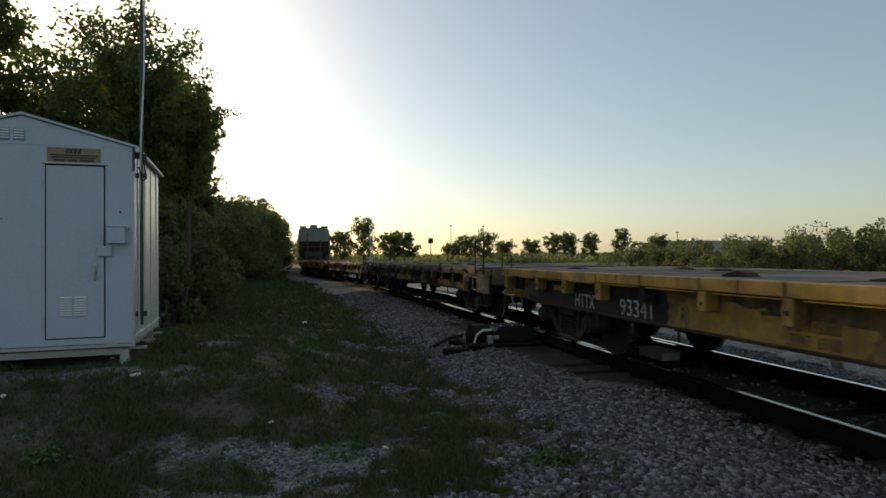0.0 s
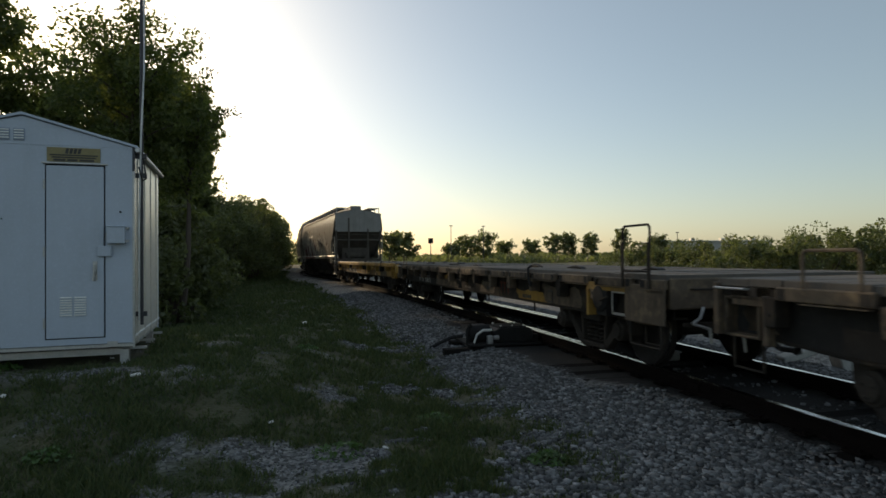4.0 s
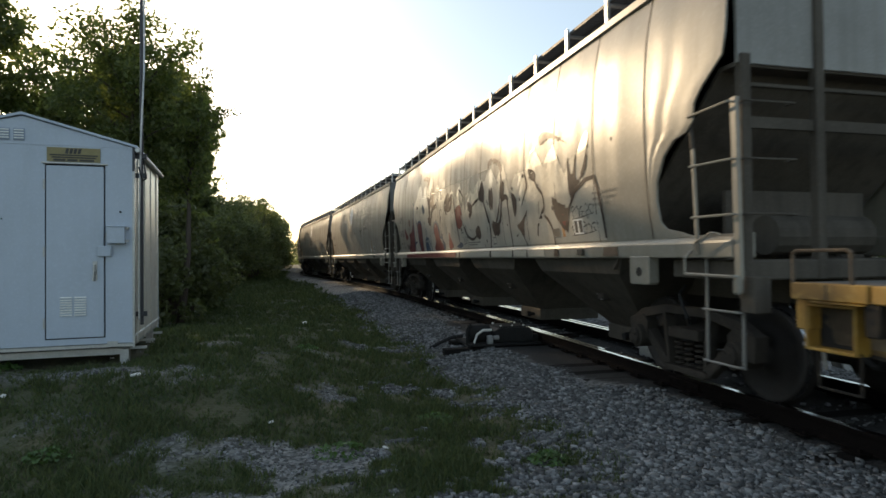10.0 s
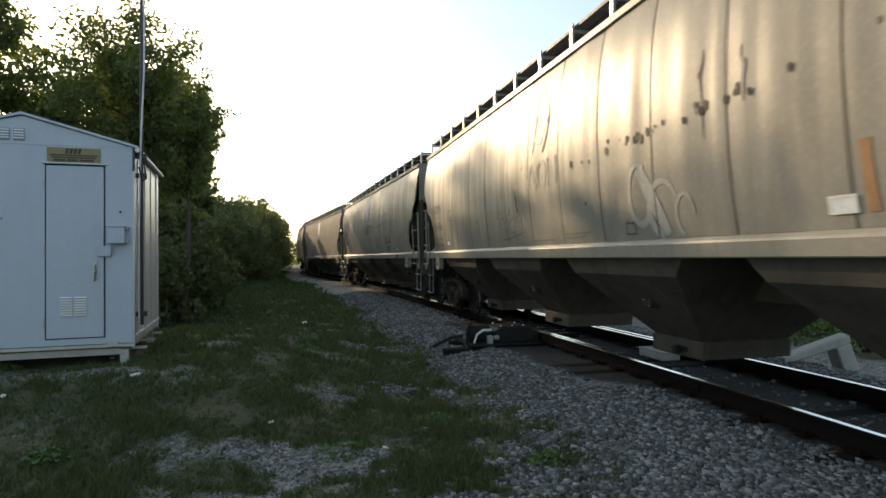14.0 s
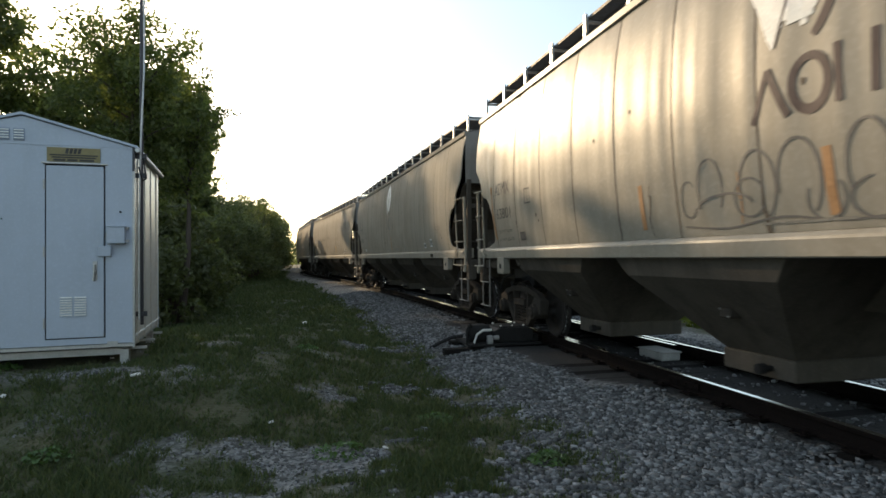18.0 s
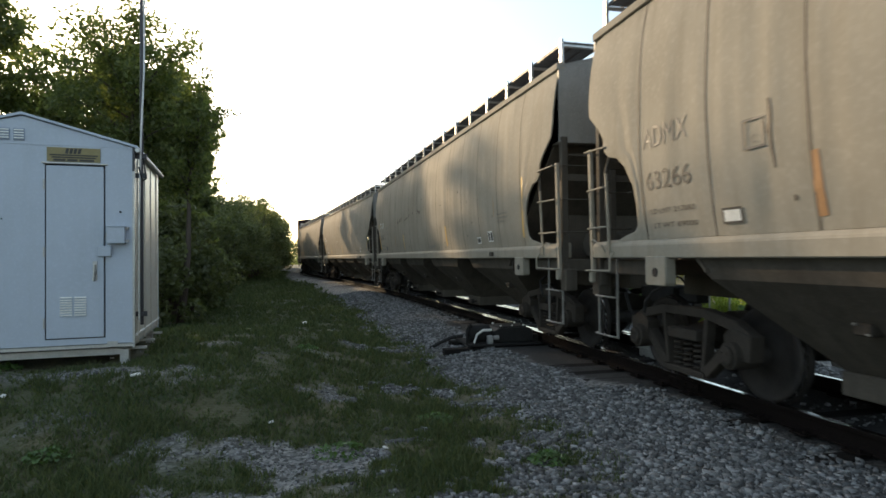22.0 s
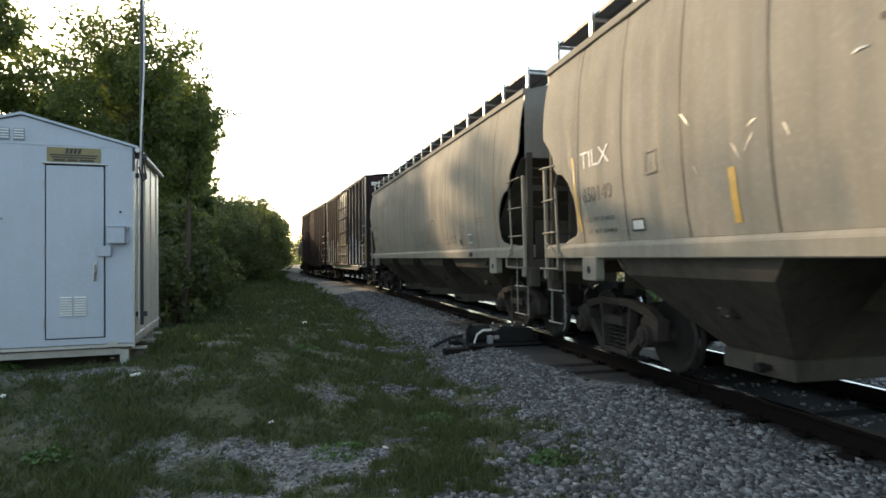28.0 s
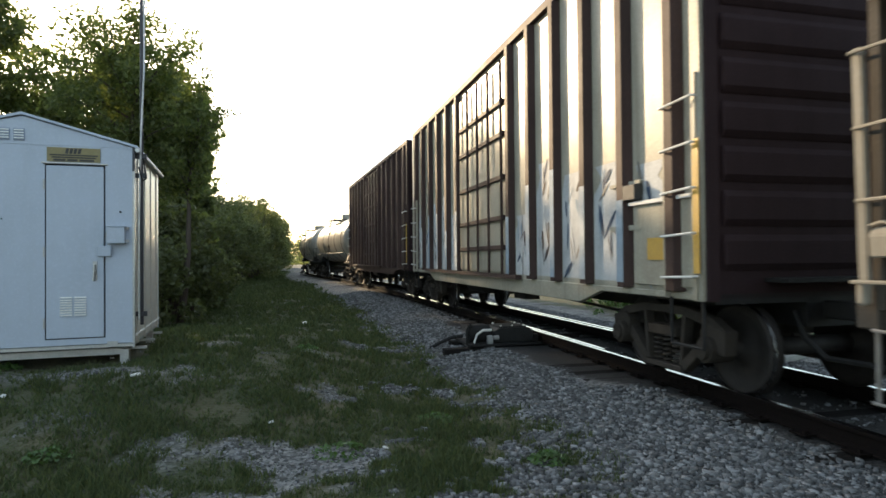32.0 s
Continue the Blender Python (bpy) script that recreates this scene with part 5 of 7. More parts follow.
    far = [(-19.5, 150, 12.0, 3.2, 31), (-13.5, 152, 8.4, 3.6, 32), (-9.8, 155, 8.2, 3.6, 33), (-27, 160, 9, 4, 34), (-36, 165, 8, 4, 44), (-60, 240, 9, 6, 46), (8, 190, 8.5, 3.8, 35), (13, 190, 9.5, 4.2, 36), (20, 200, 7, 3.6, 37), (29, 200, 7, 3.2, 38),
           (36, 195, 9, 3.2, 39), (41, 195, 9, 3.0, 40), (47, 192, 8.6, 3.2, 41), (56, 190, 9.8, 3.0, 42), (66, 185, 7.6, 3.6, 43), (3, 185, 6, 3.2, 45)]
    for x, y, h, rad, seed in far:
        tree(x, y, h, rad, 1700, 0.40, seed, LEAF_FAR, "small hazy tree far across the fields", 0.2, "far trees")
    r = np.random.RandomState(77)
    n = 26000
    x = r.uniform(-60, 190, n)
    y = 165 + 60 * r.uniform(0, 1, n) + 0.1 * x
    z = ground_z(x, y) + 3.4 * r.uniform(0, 1, n) ** 1.2 * (0.75 + 0.35 * wave(x, y * 0.2, 12, 22))
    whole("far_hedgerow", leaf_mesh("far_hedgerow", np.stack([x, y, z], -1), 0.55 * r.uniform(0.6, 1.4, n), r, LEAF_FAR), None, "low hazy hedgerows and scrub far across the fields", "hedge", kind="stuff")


plant_trees()


def build_grass():
    r = np.random.RandomState(4)
    n, far, back = 230000, 60000, 26000
    y = 3.9 + 26 * r.uniform(0, 1, n) ** 1.7
    x = r.uniform(-1, 1, n) * (2.0 + 0.74 * y)
    yf = r.uniform(26, 80, far)
    xf = np.interp(yf, LINE_Y[::-1], LINE_X[::-1]) - 2.2 - 13 * r.uniform(0, 1, far)
    x = np.concatenate([x, xf, r.uniform(-8, 3, back)])
    y = np.concatenate([y, yf, r.uniform(-4, 3.9, back)])
    n = len(x)
    u = lateral(x, y)
    b = bare(x, y, u)
    inside = (np.abs((x - SHED_X) * math.cos(radians(SHED_TURN)) + (y - SHED_Y) * math.sin(radians(SHED_TURN)) + SHED_W / 2) < SHED_W / 2) & (np.abs(-(x - SHED_X) * math.sin(radians(SHED_TURN)) + (y - SHED_Y) * math.cos(radians(SHED_TURN)) - SHED_D / 2) < SHED_D / 2)
    patch = 0.55 + 0.45 * wave(x, y, 13, 0.9)
    keep = (u < -2.0) & (r.uniform(0, 1, n) < (1 - b) ** 1.3 * np.clip(patch, 0.15, 1)) & ~inside
    x, y, u = x[keep], y[keep], u[keep]
    n = len(x)
    z = ground_z(x, y, u)
    blades = 4
    x, y, z = np.repeat(x, blades), np.repeat(y, blades), np.repeat(z, blades)
    m = n * blades
    h = (0.025 + 0.045 * r.uniform(0, 1, m) ** 2) * (1 + 0.5 * wave(x, y, 14, 1.4)) * (1 + 0.03 * np.maximum(y, 0))
    a = r.uniform(0, 6.283, m)
    wd = (0.004 + 0.0009 * np.maximum(y, 0)) * r.uniform(0.7, 1.4, m)
    x = x + r.normal(size=m) * 0.02
    y = y + r.normal(size=m) * 0.02
    bx, by = np.cos(a) * wd, np.sin(a) * wd
    lx, ly = r.normal(size=m) * h * 0.5, r.normal(size=m) * h * 0.5
    v = np.stack([np.stack([x - bx, y - by, z - 0.01], -1), np.stack([x + bx, y + by, z - 0.01], -1), np.stack([x + lx, y + ly, z + h], -1)], 1).reshape(-1, 3)
    whole("grass", raw_mesh("grass", v, np.arange(3 * m).reshape(-1, 3), GRASS), None, "short patchy grass with bare gravel between", "grass", kind="stuff")


build_grass()


# ---------------------------------------------------------------- track
def build_track():
    head = [(-0.036, -0.004), (-0.030, 0.0), (0.030, 0.0), (0.036, -0.004)]
    rest = [(0.036, -0.004), (0.036, -0.036), (0.010, -0.046), (0.009, -0.135), (0.070, -0.16), (0.070, -0.172), (-0.070, -0.172), (-0.070, -0.16), (-0.009, -0.135), (-0.010, -0.046), (-0.036, -0.036), (-0.036, -0.004)]
    def run(off, s0, s1, parent, name):
        sh = Shape()
        n = max(3, int((s1 - s0) / 1.2))
        top, side = [], []
        for i in range(n + 1):
            s = s0 + (s1 - s0) * i / n
            top.append([(*beside(s, off + a), z) for a, z in head])
            side.append([(*beside(s, off + a), z) for a, z in rest])
        sh.grid(top, 1)
        sh.grid(side, 0)
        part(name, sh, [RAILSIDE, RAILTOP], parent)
    def rail(off, s0, s1, name, label, start=0.0):
        ob = thing(name, pose(0, 0, 0), label, "rail", "rails of the track")
        s = s1
        while s > s0 + 0.5:
            e = max(s0, s - 11.89)
            run(off, e + 0.004, s - 0.004, ob, "rail_section")
            if e > -40 and e > s0:
                x, y, h = track(e)
                for g in (-1, 1):
                    bx, by = beside(e, off + g * 0.026)
                    bar = part("joint_bar", Shape().box(-0.30, 0.30, -0.014, 0.014, -0.13, -0.05), RAILSIDE, ob, at=pose(bx, by, 0, 0, 0, 90 - math.degrees(h)), bevel=0.004)
                    for k in range(4):
                        part("bolt", Shape().bar((-0.22 + 0.147 * k, -g * 0.0 - 0.03, -0.09), (-0.22 + 0.147 * k, 0.03, -0.09), 0.014, 6), RAILSIDE, bar)
            s = e
        return ob
    rail(-0.754, -300, 40, "rail", "rusty steel rail with a polished head")
    rail(0.754, -300, 38, "rail", "rusty steel rail with a polished head")
    rail(-0.66, -23.0, -9.7, "point_rail", "switch point rail lying against the stock rail")
    rail(0.60, -23.0, -9.7, "point_rail", "switch point rail lying open beside the stock rail")
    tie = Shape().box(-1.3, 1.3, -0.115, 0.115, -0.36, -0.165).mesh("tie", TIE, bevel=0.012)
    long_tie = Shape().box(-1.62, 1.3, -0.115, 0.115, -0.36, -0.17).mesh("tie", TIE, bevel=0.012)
    bed = thing("track_bed", pose(0, 0, 0), "dark creosoted ties under the rails", "track", kind="structure")
    rr = random.Random(3)
    s = -3.0
    while s > -150:
        x, y, h = track(s)
        part("tie", long_tie if -12.6 < s < -6.6 else tie, None, bed, at=pose(x, y, rr.uniform(-0.035, -0.015), rr.uniform(-0.6, 0.6), 0, -math.degrees(h) + rr.uniform(-1, 1)))
        s -= 0.54
    plate = Shape().box(-0.18, 0.18, -0.09, 0.09, -0.167, -0.150).box(-0.15, -0.12, -0.06, -0.03, -0.15, -0.125).box(0.12, 0.15, 0.03, 0.06, -0.15, -0.125).mesh("tie_plate", RAILSIDE)
    s = -3.0
    while s > -30:
        for g in (-0.754, 0.754):
            bx, by = beside(s, g)
            part("tie_plate", plate, None, bed, at=pose(bx, by, 0, 0, 0, -math.degrees(track(s)[2])))
        s -= 0.54


build_track()


def build_ballast():
    """Loose crushed stone on the shoulder and between the ties."""
    r = np.random.RandomState(6)
    bv = np.array([(x, y, z) for x in (-0.72, 0.72) for y in (-0.72, 0.72) for z in (-0.6, 0.6)])
    bf = np.array([(0, 1, 3), (0, 3, 2), (4, 6, 7), (4, 7, 5), (0, 4, 5), (0, 5, 1), (2, 3, 7), (2, 7, 6), (0, 2, 6), (0, 6, 4), (1, 5, 7), (1, 7, 3)])
    n = 205000
    s = -(3.4 + 27 * r.uniform(0, 1, n) ** 2.3)
    lat = -r.uniform(-2.6, 4.6, n)
    tx, ty, th = track_np(s)
    x, y = tx + lat * np.cos(th), ty - lat * np.sin(th)
    b = np.where(lat > 0, 1.0, bare(x, y, lat))
    on_tie = (np.abs((s + 3.0) / 0.54 - np.round((s + 3.0) / 0.54)) * 0.54 < 0.13) & (np.abs(lat) < 1.02 + 0.25 * r.uniform(0, 1, n))
    keep = ~on_tie & ~((lat > -1.72 + 0.15 * wave(x, y, 16, 0.9)) & (lat < -0.7) & (s < -8.0) & (s > -16)) & ~((np.abs(lat) < 0.98 + 0.06 * wave(x, y, 18, 0.5)) & ((lat < -0.6) | (r.uniform(0, 1, n) < 0.85))) & (r.uniform(0, 1, n) < b * np.where(np.abs(lat) < 1.4, 0.35, 1.0)) & (y > 3.4) & ((np.abs(np.abs(lat) - 0.754) > 0.1) | (lat > 3))
    n2 = 22000
    xx, yy = r.uniform(-4.6, 1.8, n2), 3.9 + 5 * r.uniform(0, 1, n2)
    bb = bare(xx, yy, lateral(xx, yy))
    k2 = r.uniform(0, 1, n2) < bb * 0.9
    x, y = np.concatenate([x[keep], xx[k2]]), np.concatenate([y[keep], yy[k2]])
    small = np.concatenate([np.ones(keep.sum()), np.full(k2.sum(), 0.5)])
    n = len(x)
    u = lateral(x, y)
    z = ground_z(x, y, u)
    size = (0.009 + 0.023 * r.uniform(0, 1, n) ** 1.6) * small * (1 + 0.012 * y)
    sc = size[:, None] * r.uniform(0.6, 1.25, (n, 3))
    a = r.uniform(0, 6.283, n)
    jit = 1 + r.uniform(-0.5, 0.36, (n, len(bv)))
    v = bv[None] * jit[:, :, None] * sc[:, None, :]
    vx = v[:, :, 0] * np.cos(a)[:, None] - v[:, :, 1] * np.sin(a)[:, None]
    vy = v[:, :, 0] * np.sin(a)[:, None] + v[:, :, 1] * np.cos(a)[:, None]
    v = np.stack([vx + x[:, None], vy + y[:, None], v[:, :, 2] + (z + size * 0.25)[:, None]], -1).reshape(-1, 3)
    f = (bf[None] + (np.arange(n) * len(bv))[:, None, None]).reshape(-1, 3)
    m = bpy.data.materials.new("loose_ballast")
    m.use_nodes = True
    nn, l = m.node_tree.nodes, m.node_tree.links
    p = nn["Principled BSDF"]; p.inputs["Roughness"].default_value = 0.9
    g, rp = nn.new("ShaderNodeNewGeometry"), nn.new("ShaderNodeValToRGB")
    e = rp.color_ramp.elements
    e[0].color, e[1].color = (0.07, 0.07, 0.072, 1), (0.40, 0.405, 0.415, 1)
    mid = e.new(0.6); mid.color = (0.185, 0.187, 0.19, 1)
    l.new(g.outputs["Random Per Island"], rp.inputs[0])
    tx2, mm = nn.new("ShaderNodeTexNoise"), nn.new("ShaderNodeMixRGB")
    tx2.inputs["Scale"].default_value = 55; mm.blend_type = "MULTIPLY"; mm.inputs[0].default_value = 0.5
    l.new(rp.outputs[0], mm.inputs[1]), l.new(tx2.outputs[0], mm.inputs[2]), l.new(mm.outputs[0], p.inputs["Base Color"])
    whole("ballast", raw_mesh("ballast", v, f, m), None, "loose grey crushed-stone ballast beside the rails", "gravel", kind="stuff")


build_ballast()


# ---------------------------------------------------------------- signal shed
def build_shed():
    S = thing("signal_shed", pose(SHED_X, SHED_Y, SHED_Z, 0, 0, SHED_TURN), "white steel signal shed with a louvred door on short feet", "shed")
    W, D, H = SHED_W, SHED_D, SHED_H       # x runs from -W to 0 along the front, y inward
    th = 0.06
    gable = [(-W, 0), (0, 0), (0, H), (-W / 2 + 0.0, H + 0.33), (-W, H)]
    d0, d1, dh0, dh1 = -0.975, -0.318, 0.145, 2.30
    front = Shape()
    front.box(-W, d0, 0, th, 0.07, H).box(d1, 0, 0, th, 0.07, H).box(d0, d1, 0, th, 0.07, dh0).box(d0, d1, 0, th, dh1, H)
    front.prism([(-W, H), (0, H), (-W / 2, H + 0.33)], "y", 0, th)
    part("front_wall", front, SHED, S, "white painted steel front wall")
    part("gable_seam", Shape().box(-W - 0.005, 0.005, -0.006, 0.0, H - 0.012, H), SHED, S)
    part("back_wall", Shape().prism(gable, "y", D - th, D), SHED, S)
    part("side_wall", Shape().box(-th, 0.0, th, D - th, 0.06, H - 0.02), SHEDSIDE, S, "white steel side wall with sky glow put into its colour")
    part("side_wall", Shape().box(-W, -W + th, th, D - th, 0, H - 0.02), SHED, S)
    for i in range(4):
        y = 0.3 + i * 0.62
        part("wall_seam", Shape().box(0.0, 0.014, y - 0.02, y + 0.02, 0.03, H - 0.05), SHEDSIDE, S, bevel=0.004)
    part("floor_frame", Shape().box(-W + 0.01, -0.01, 0.012, D, 0.02, 0.06).box(-W + 0.1, -0.1, 0.2, 0.28, -0.10, -0.02).box(-W + 0.1, -0.1, D - 0.28, D - 0.2, -0.10, -0.02), SHEDTRIM, S)
    part("base_strip", Shape().box(0.0, 0.012, 0, D, 0.13, 0.16), WHITE, S)
    for g in (-1, 1):
        x0, x1 = (-W / 2, 0.05) if g > 0 else (-W / 2, -W - 0.05)
        rows = [[(x0, -0.03, H + 0.345), (x0, D + 0.04, H + 0.345)], [(x1, -0.03, H - 0.005), (x1, D + 0.04, H - 0.005)]]
        part("roof", sheet(rows, (0, 0, 0.03)), SHED, S)
    part("gutter", Shape().bar((0.05, -0.03, H - 0.03), (0.05, D + 0.05, H - 0.03), 0.03, 8), SHEDTRIM, S)
    part("corner_trim", Shape().box(-0.012, 0.012, -0.010, 0.045, 0, H - 0.3), SHEDTRIM, S)
    part("corner_trim", Shape().box(-0.012, 0.016, -0.012, 0.05, H - 0.3, H + 0.02), PIPE, S)
    # feet
    for x in (-0.12, -W + 0.15):
        for y in (0.12, D - 0.15):
            part("foot", Shape().box(x - 0.05, x + 0.05, y - 0.05, y + 0.05, -0.30, -0.02).box(x - 0.08, x + 0.08, y - 0.07, y + 0.07, -0.32, -0.28), SHEDTRIM, S)
    for y in (0.35, 1.15, 2.0):
        part("outrigger", Shape().box(-0.2, 0.10, y, y + 0.06, -0.06, -0.03), SHEDTRIM, S)
    # door with its gap, hinges, louvre, handle, hasp
    D0 = part("door", Shape().box(d0 + 0.017, d1 - 0.017, -0.014, th - 0.01, dh0 + 0.014, dh1 - 0.018), SHED, S, "flush white steel door with a louvre and a lever handle", bevel=0.005)
    part("door_gap", Shape().box(d0, d1, 0.02, th - 0.002, dh0, dh1), SEAM, S)
    part("drip_edge", Shape().box(d0 - 0.03, d1 + 0.03, -0.035, 0.0, dh1 + 0.005, dh1 + 0.02), SHEDTRIM, S)
    for z in (0.35, 1.22, 2.05):
        part("hinge", Shape().bar((d0 - 0.002, -0.018, z - 0.06), (d0 - 0.002, -0.018, z + 0.06), 0.013, 8), SHEDTRIM, D0)
    for cx in (-0.745, -0.59):
        for i in range(8):
            z = 0.43 + 0.031 * i
            part("louvre_slat", Shape().prism([(-0.016, z), (-0.034, z + 0.004), (-0.016, z + 0.02)], "x", cx - 0.065, cx + 0.065), WHITE, D0)
    part("door_handle", Shape().bar((-0.43, -0.02, 0.98), (-0.43, -0.05, 0.98), 0.02, 10).pipe([(-0.43, -0.055, 1.06), (-0.43, -0.06, 0.98), (-0.44, -0.06, 0.86)], 0.016).box(-0.455, -0.405, -0.022, -0.012, 0.86, 1.1), SHEDTRIM, D0, "worn metal lever handle")
    part("hasp_cover", Shape().box(-0.405, -0.245, -0.05, -0.015, 1.16, 1.29), SHED, D0, bevel=0.008)
    part("junction_box", Shape().box(-0.285, -0.085, -0.12, 0.0, 1.32, 1.53).box(-0.30, -0.07, -0.13, 0.0, 1.525, 1.54), SHED, S, "small white junction box", bevel=0.01)
    part("box_latch", Shape().box(-0.085, -0.05, -0.06, -0.01, 1.34, 1.37).box(-0.085, -0.05, -0.06, -0.01, 1.50, 1.53).box(-0.30, -0.285, -0.09, -0.03, 1.40, 1.46), SHEDTRIM, S)
    part("screw", Shape().bar((-0.15, -0.006, 1.72), (-0.15, 0.0, 1.72), 0.014, 10), SEAM, S)
    part("screw", Shape().bar((-1.42, -0.006, 1.62), (-1.42, 0.0, 1.62), 0.010, 10), SEAM, S)
    part("vent_plate", Shape().box(-0.30, -0.18, -0.01, 0.0, 0.03, 0.095), SHEDTRIM, S)
    for i in range(3):
        x = -1.55 + i * 0.155
        v = part("gable_vent", Shape().box(x - 0.06, x + 0.06, -0.012, 0.0, H + 0.03, H + 0.18), VENT, S, bevel=0.004)
        for k in range(4):
            part("vent_slat", Shape().prism([(-0.012, H + 0.05 + 0.032 * k), (-0.026, H + 0.052 + 0.032 * k), (-0.012, H + 0.068 + 0.032 * k)], "x", x - 0.05, x + 0.05), WHITE, v)
    sg = part("sign", Shape().box(-0.95, -0.372, -0.014, -0.002, dh1 + 0.03, H - 0.035), SIGNY, S, "faded yellow sign with dark worn lettering")
    zc = H - 0.075
    for x in (-0.755, -0.71, -0.665, -0.62):
        part("sign_mark", Shape().prism([(x, zc - 0.035), (x + 0.03, zc - 0.035), (x + 0.045, zc + 0.03), (x + 0.012, zc + 0.03)], "y", -0.018, -0.015), STENCIL, sg)
    for a, b, z in ((-0.92, -0.40, -0.062), (-0.90, -0.42, -0.09), (-0.88, -0.75, -0.128), (-0.73, -0.62, -0.128), (-0.60, -0.44, -0.128)):
        part("sign_bar", Shape().box(a, b, -0.018, -0.015, zc + z, zc + z + 0.016 if z > -0.1 else zc + z + 0.026), STENCIL, sg)
    # mast on the corner
    M = thing("antenna_mast", pose(SHED_X, SHED_Y, SHED_Z, 0, 0, SHED_TURN), "thin dark pipe mast clamped to the shed corner", "mast")
    part("pole", Shape().bar((0.08, 0.10, 0.28), (0.08, 0.10, 6.8), 0.020, 10), PIPE, M)
    for z in (2.45, 2.2, 0.42):
        part("clamp", Shape().box(0.01, 0.14, 0.07, 0.13, z - 0.03, z + 0.03), PIPE, M)
    part("cable", Shape().pipe([(0.06, 0.02, 0.35), (0.06, 0.02, 1.5), (0.075, 0.06, 2.6), (0.115, 0.07, 3.6), (0.12, 0.075, 6.0)], 0.012), SHEDTRIM, M)
    part("cable_loop", Shape().pipe([(0.06, 0.02, 2.3), (0.10, 0.0, 2.12), (0.14, 0.06, 2.16), (0.10, 0.12, 2.4)], 0.009), BLACK, M)


build_shed()


# ---------------------------------------------------------------- small trackside things
def build_trackside():
    x, y, h = track(-12.0)
    sx, sy = beside(-12.0, -1.88)
    m = thing("switch_machine", pose(sx, sy, -0.19, 0, 0, -math.degrees(h)), "black electric switch machine on two long ties", "switch machine")
    part("long_tie", Shape().box(-0.85, 1.25, -0.50, -0.27, -0.12, 0.0), TIE, m, bevel=0.01)
    part("long_tie", Shape().box(-0.55, 1.4, 0.22, 0.45, -0.15, 0.02), TIE, m, bevel=0.01)
    part("base_plate", Shape().box(-0.40, 0.95, -0.52, 0.46, 0.02, 0.045), BLACK, m)
    part("motor", Shape().bar((-0.34, -0.18, 0.16), (0.06, -0.18, 0.16), 0.11, 16).bar((-0.37, -0.18, 0.16), (-0.34, -0.18, 0.16), 0.07, 12), BLACK, m)
    part("motor_cover", Shape().box(-0.22, 0.10, -0.05, 0.26, 0.045, 0.25), BLACK, m, bevel=0.02)
    g = part("gear_case", Shape().prism([(0.10, 0.045), (0.85, 0.045), (0.85, 0.19), (0.76, 0.23), (0.20, 0.23), (0.10, 0.19)], "y", -0.36, 0.30), BLACK, m, bevel=0.012)
    part("case_lid", Shape().box(0.22, 0.74, -0.30, 0.24, 0.23, 0.245), BLACK, g, bevel=0.004)
    # Pale matt bolts: the glint of the steel put into the colour.
    for a, d in ((0.26, -0.26), (0.70, -0.26), (0.26, 0.20), (0.70, 0.20), (0.48, -0.26)):
        part("lid_bolt", Shape().bar((a, d, 0.245), (a, d, 0.262), 0.018, 6), LITTER, g)
    part("hand_lever", Shape().pipe([(-0.30, -0.42, 0.06), (-0.25, -0.44, 0.17), (-0.14, -0.44, 0.22), (0.02, -0.44, 0.22)], 0.017), LITTER, m, "bright worn steel lever")
    part("selector_lever", Shape().pipe([(-0.40, -0.30, 0.04), (-0.39, -0.30, 0.24), (-0.34, -0.30, 0.28), (-0.30, -0.26, 0.26)], 0.022), BLACK, m)
    part("lever_lock", Shape().box(-0.06, 0.04, -0.48, -0.40, 0.045, 0.15).bar((0.06, -0.44, 0.12), (0.16, -0.44, 0.12), 0.03, 10), SHEDTRIM, m, bevel=0.008)
    part("junction_pipe", Shape().pipe([(-0.3, 0.34, 0.08), (-0.5, 0.34, 0.07), (-0.75, 0.36, 0.0), (-0.95, 0.38, -0.08)], 0.026), BLACK, m)
    part("lug", Shape().box(0.86, 0.98, -0.30, -0.18, 0.045, 0.13), BLACK, m, bevel=0.008)
    part("lug", Shape().box(0.86, 0.98, 0.10, 0.22, 0.045, 0.13), BLACK, m, bevel=0.008)
    part("throw_rod", Shape().bar((0.7, -0.1, 0.06), (1.9, -0.1, 0.06), 0.025).bar((0.7, 0.12, 0.06), (1.9, 0.12, 0.06), 0.02), RAILSIDE, m)
    for o in m.children_recursive:
        o.data.transform(Matrix.Diagonal((1.0, 1.0, 1.4, 1.0)))
    bx, by = beside(-9.7, 0.30)
    b = thing("track_circuit_box", pose(bx, by, -0.19, 0, 0, -math.degrees(track(-9.9)[2])), "pale flat equipment box lying between the rails", "box")
    part("case", Shape().box(-0.16, 0.16, -0.32, 0.32, 0, 0.12), CONCRETE, b, bevel=0.015)
    part("lid", Shape().box(-0.18, 0.18, -0.34, 0.34, 0.12, 0.14), CONCRETE, b, bevel=0.006)
    (ax, ay), (bx, by) = beside(-8.9, 1.85), beside(-8.7, 2.8)
    b = thing("marker_slab", pose((ax + bx) / 2, (ay + by) / 2, 0.0, 0, -18, math.degrees(math.atan2(by - ay, bx - ax))), "tilted pale concrete beam lying beyond the rail", "slab")
    part("beam", Shape().prism([(-0.55, -0.06), (0.52, -0.08), (0.54, 0.06), (-0.53, 0.05)], "y", -0.12, 0.12), CONCRETE, b, bevel=0.02)
    part("end_block", Shape().box(0.26, 0.50, -0.14, 0.14, -0.50, -0.07), CONCRETE, b, bevel=0.02)
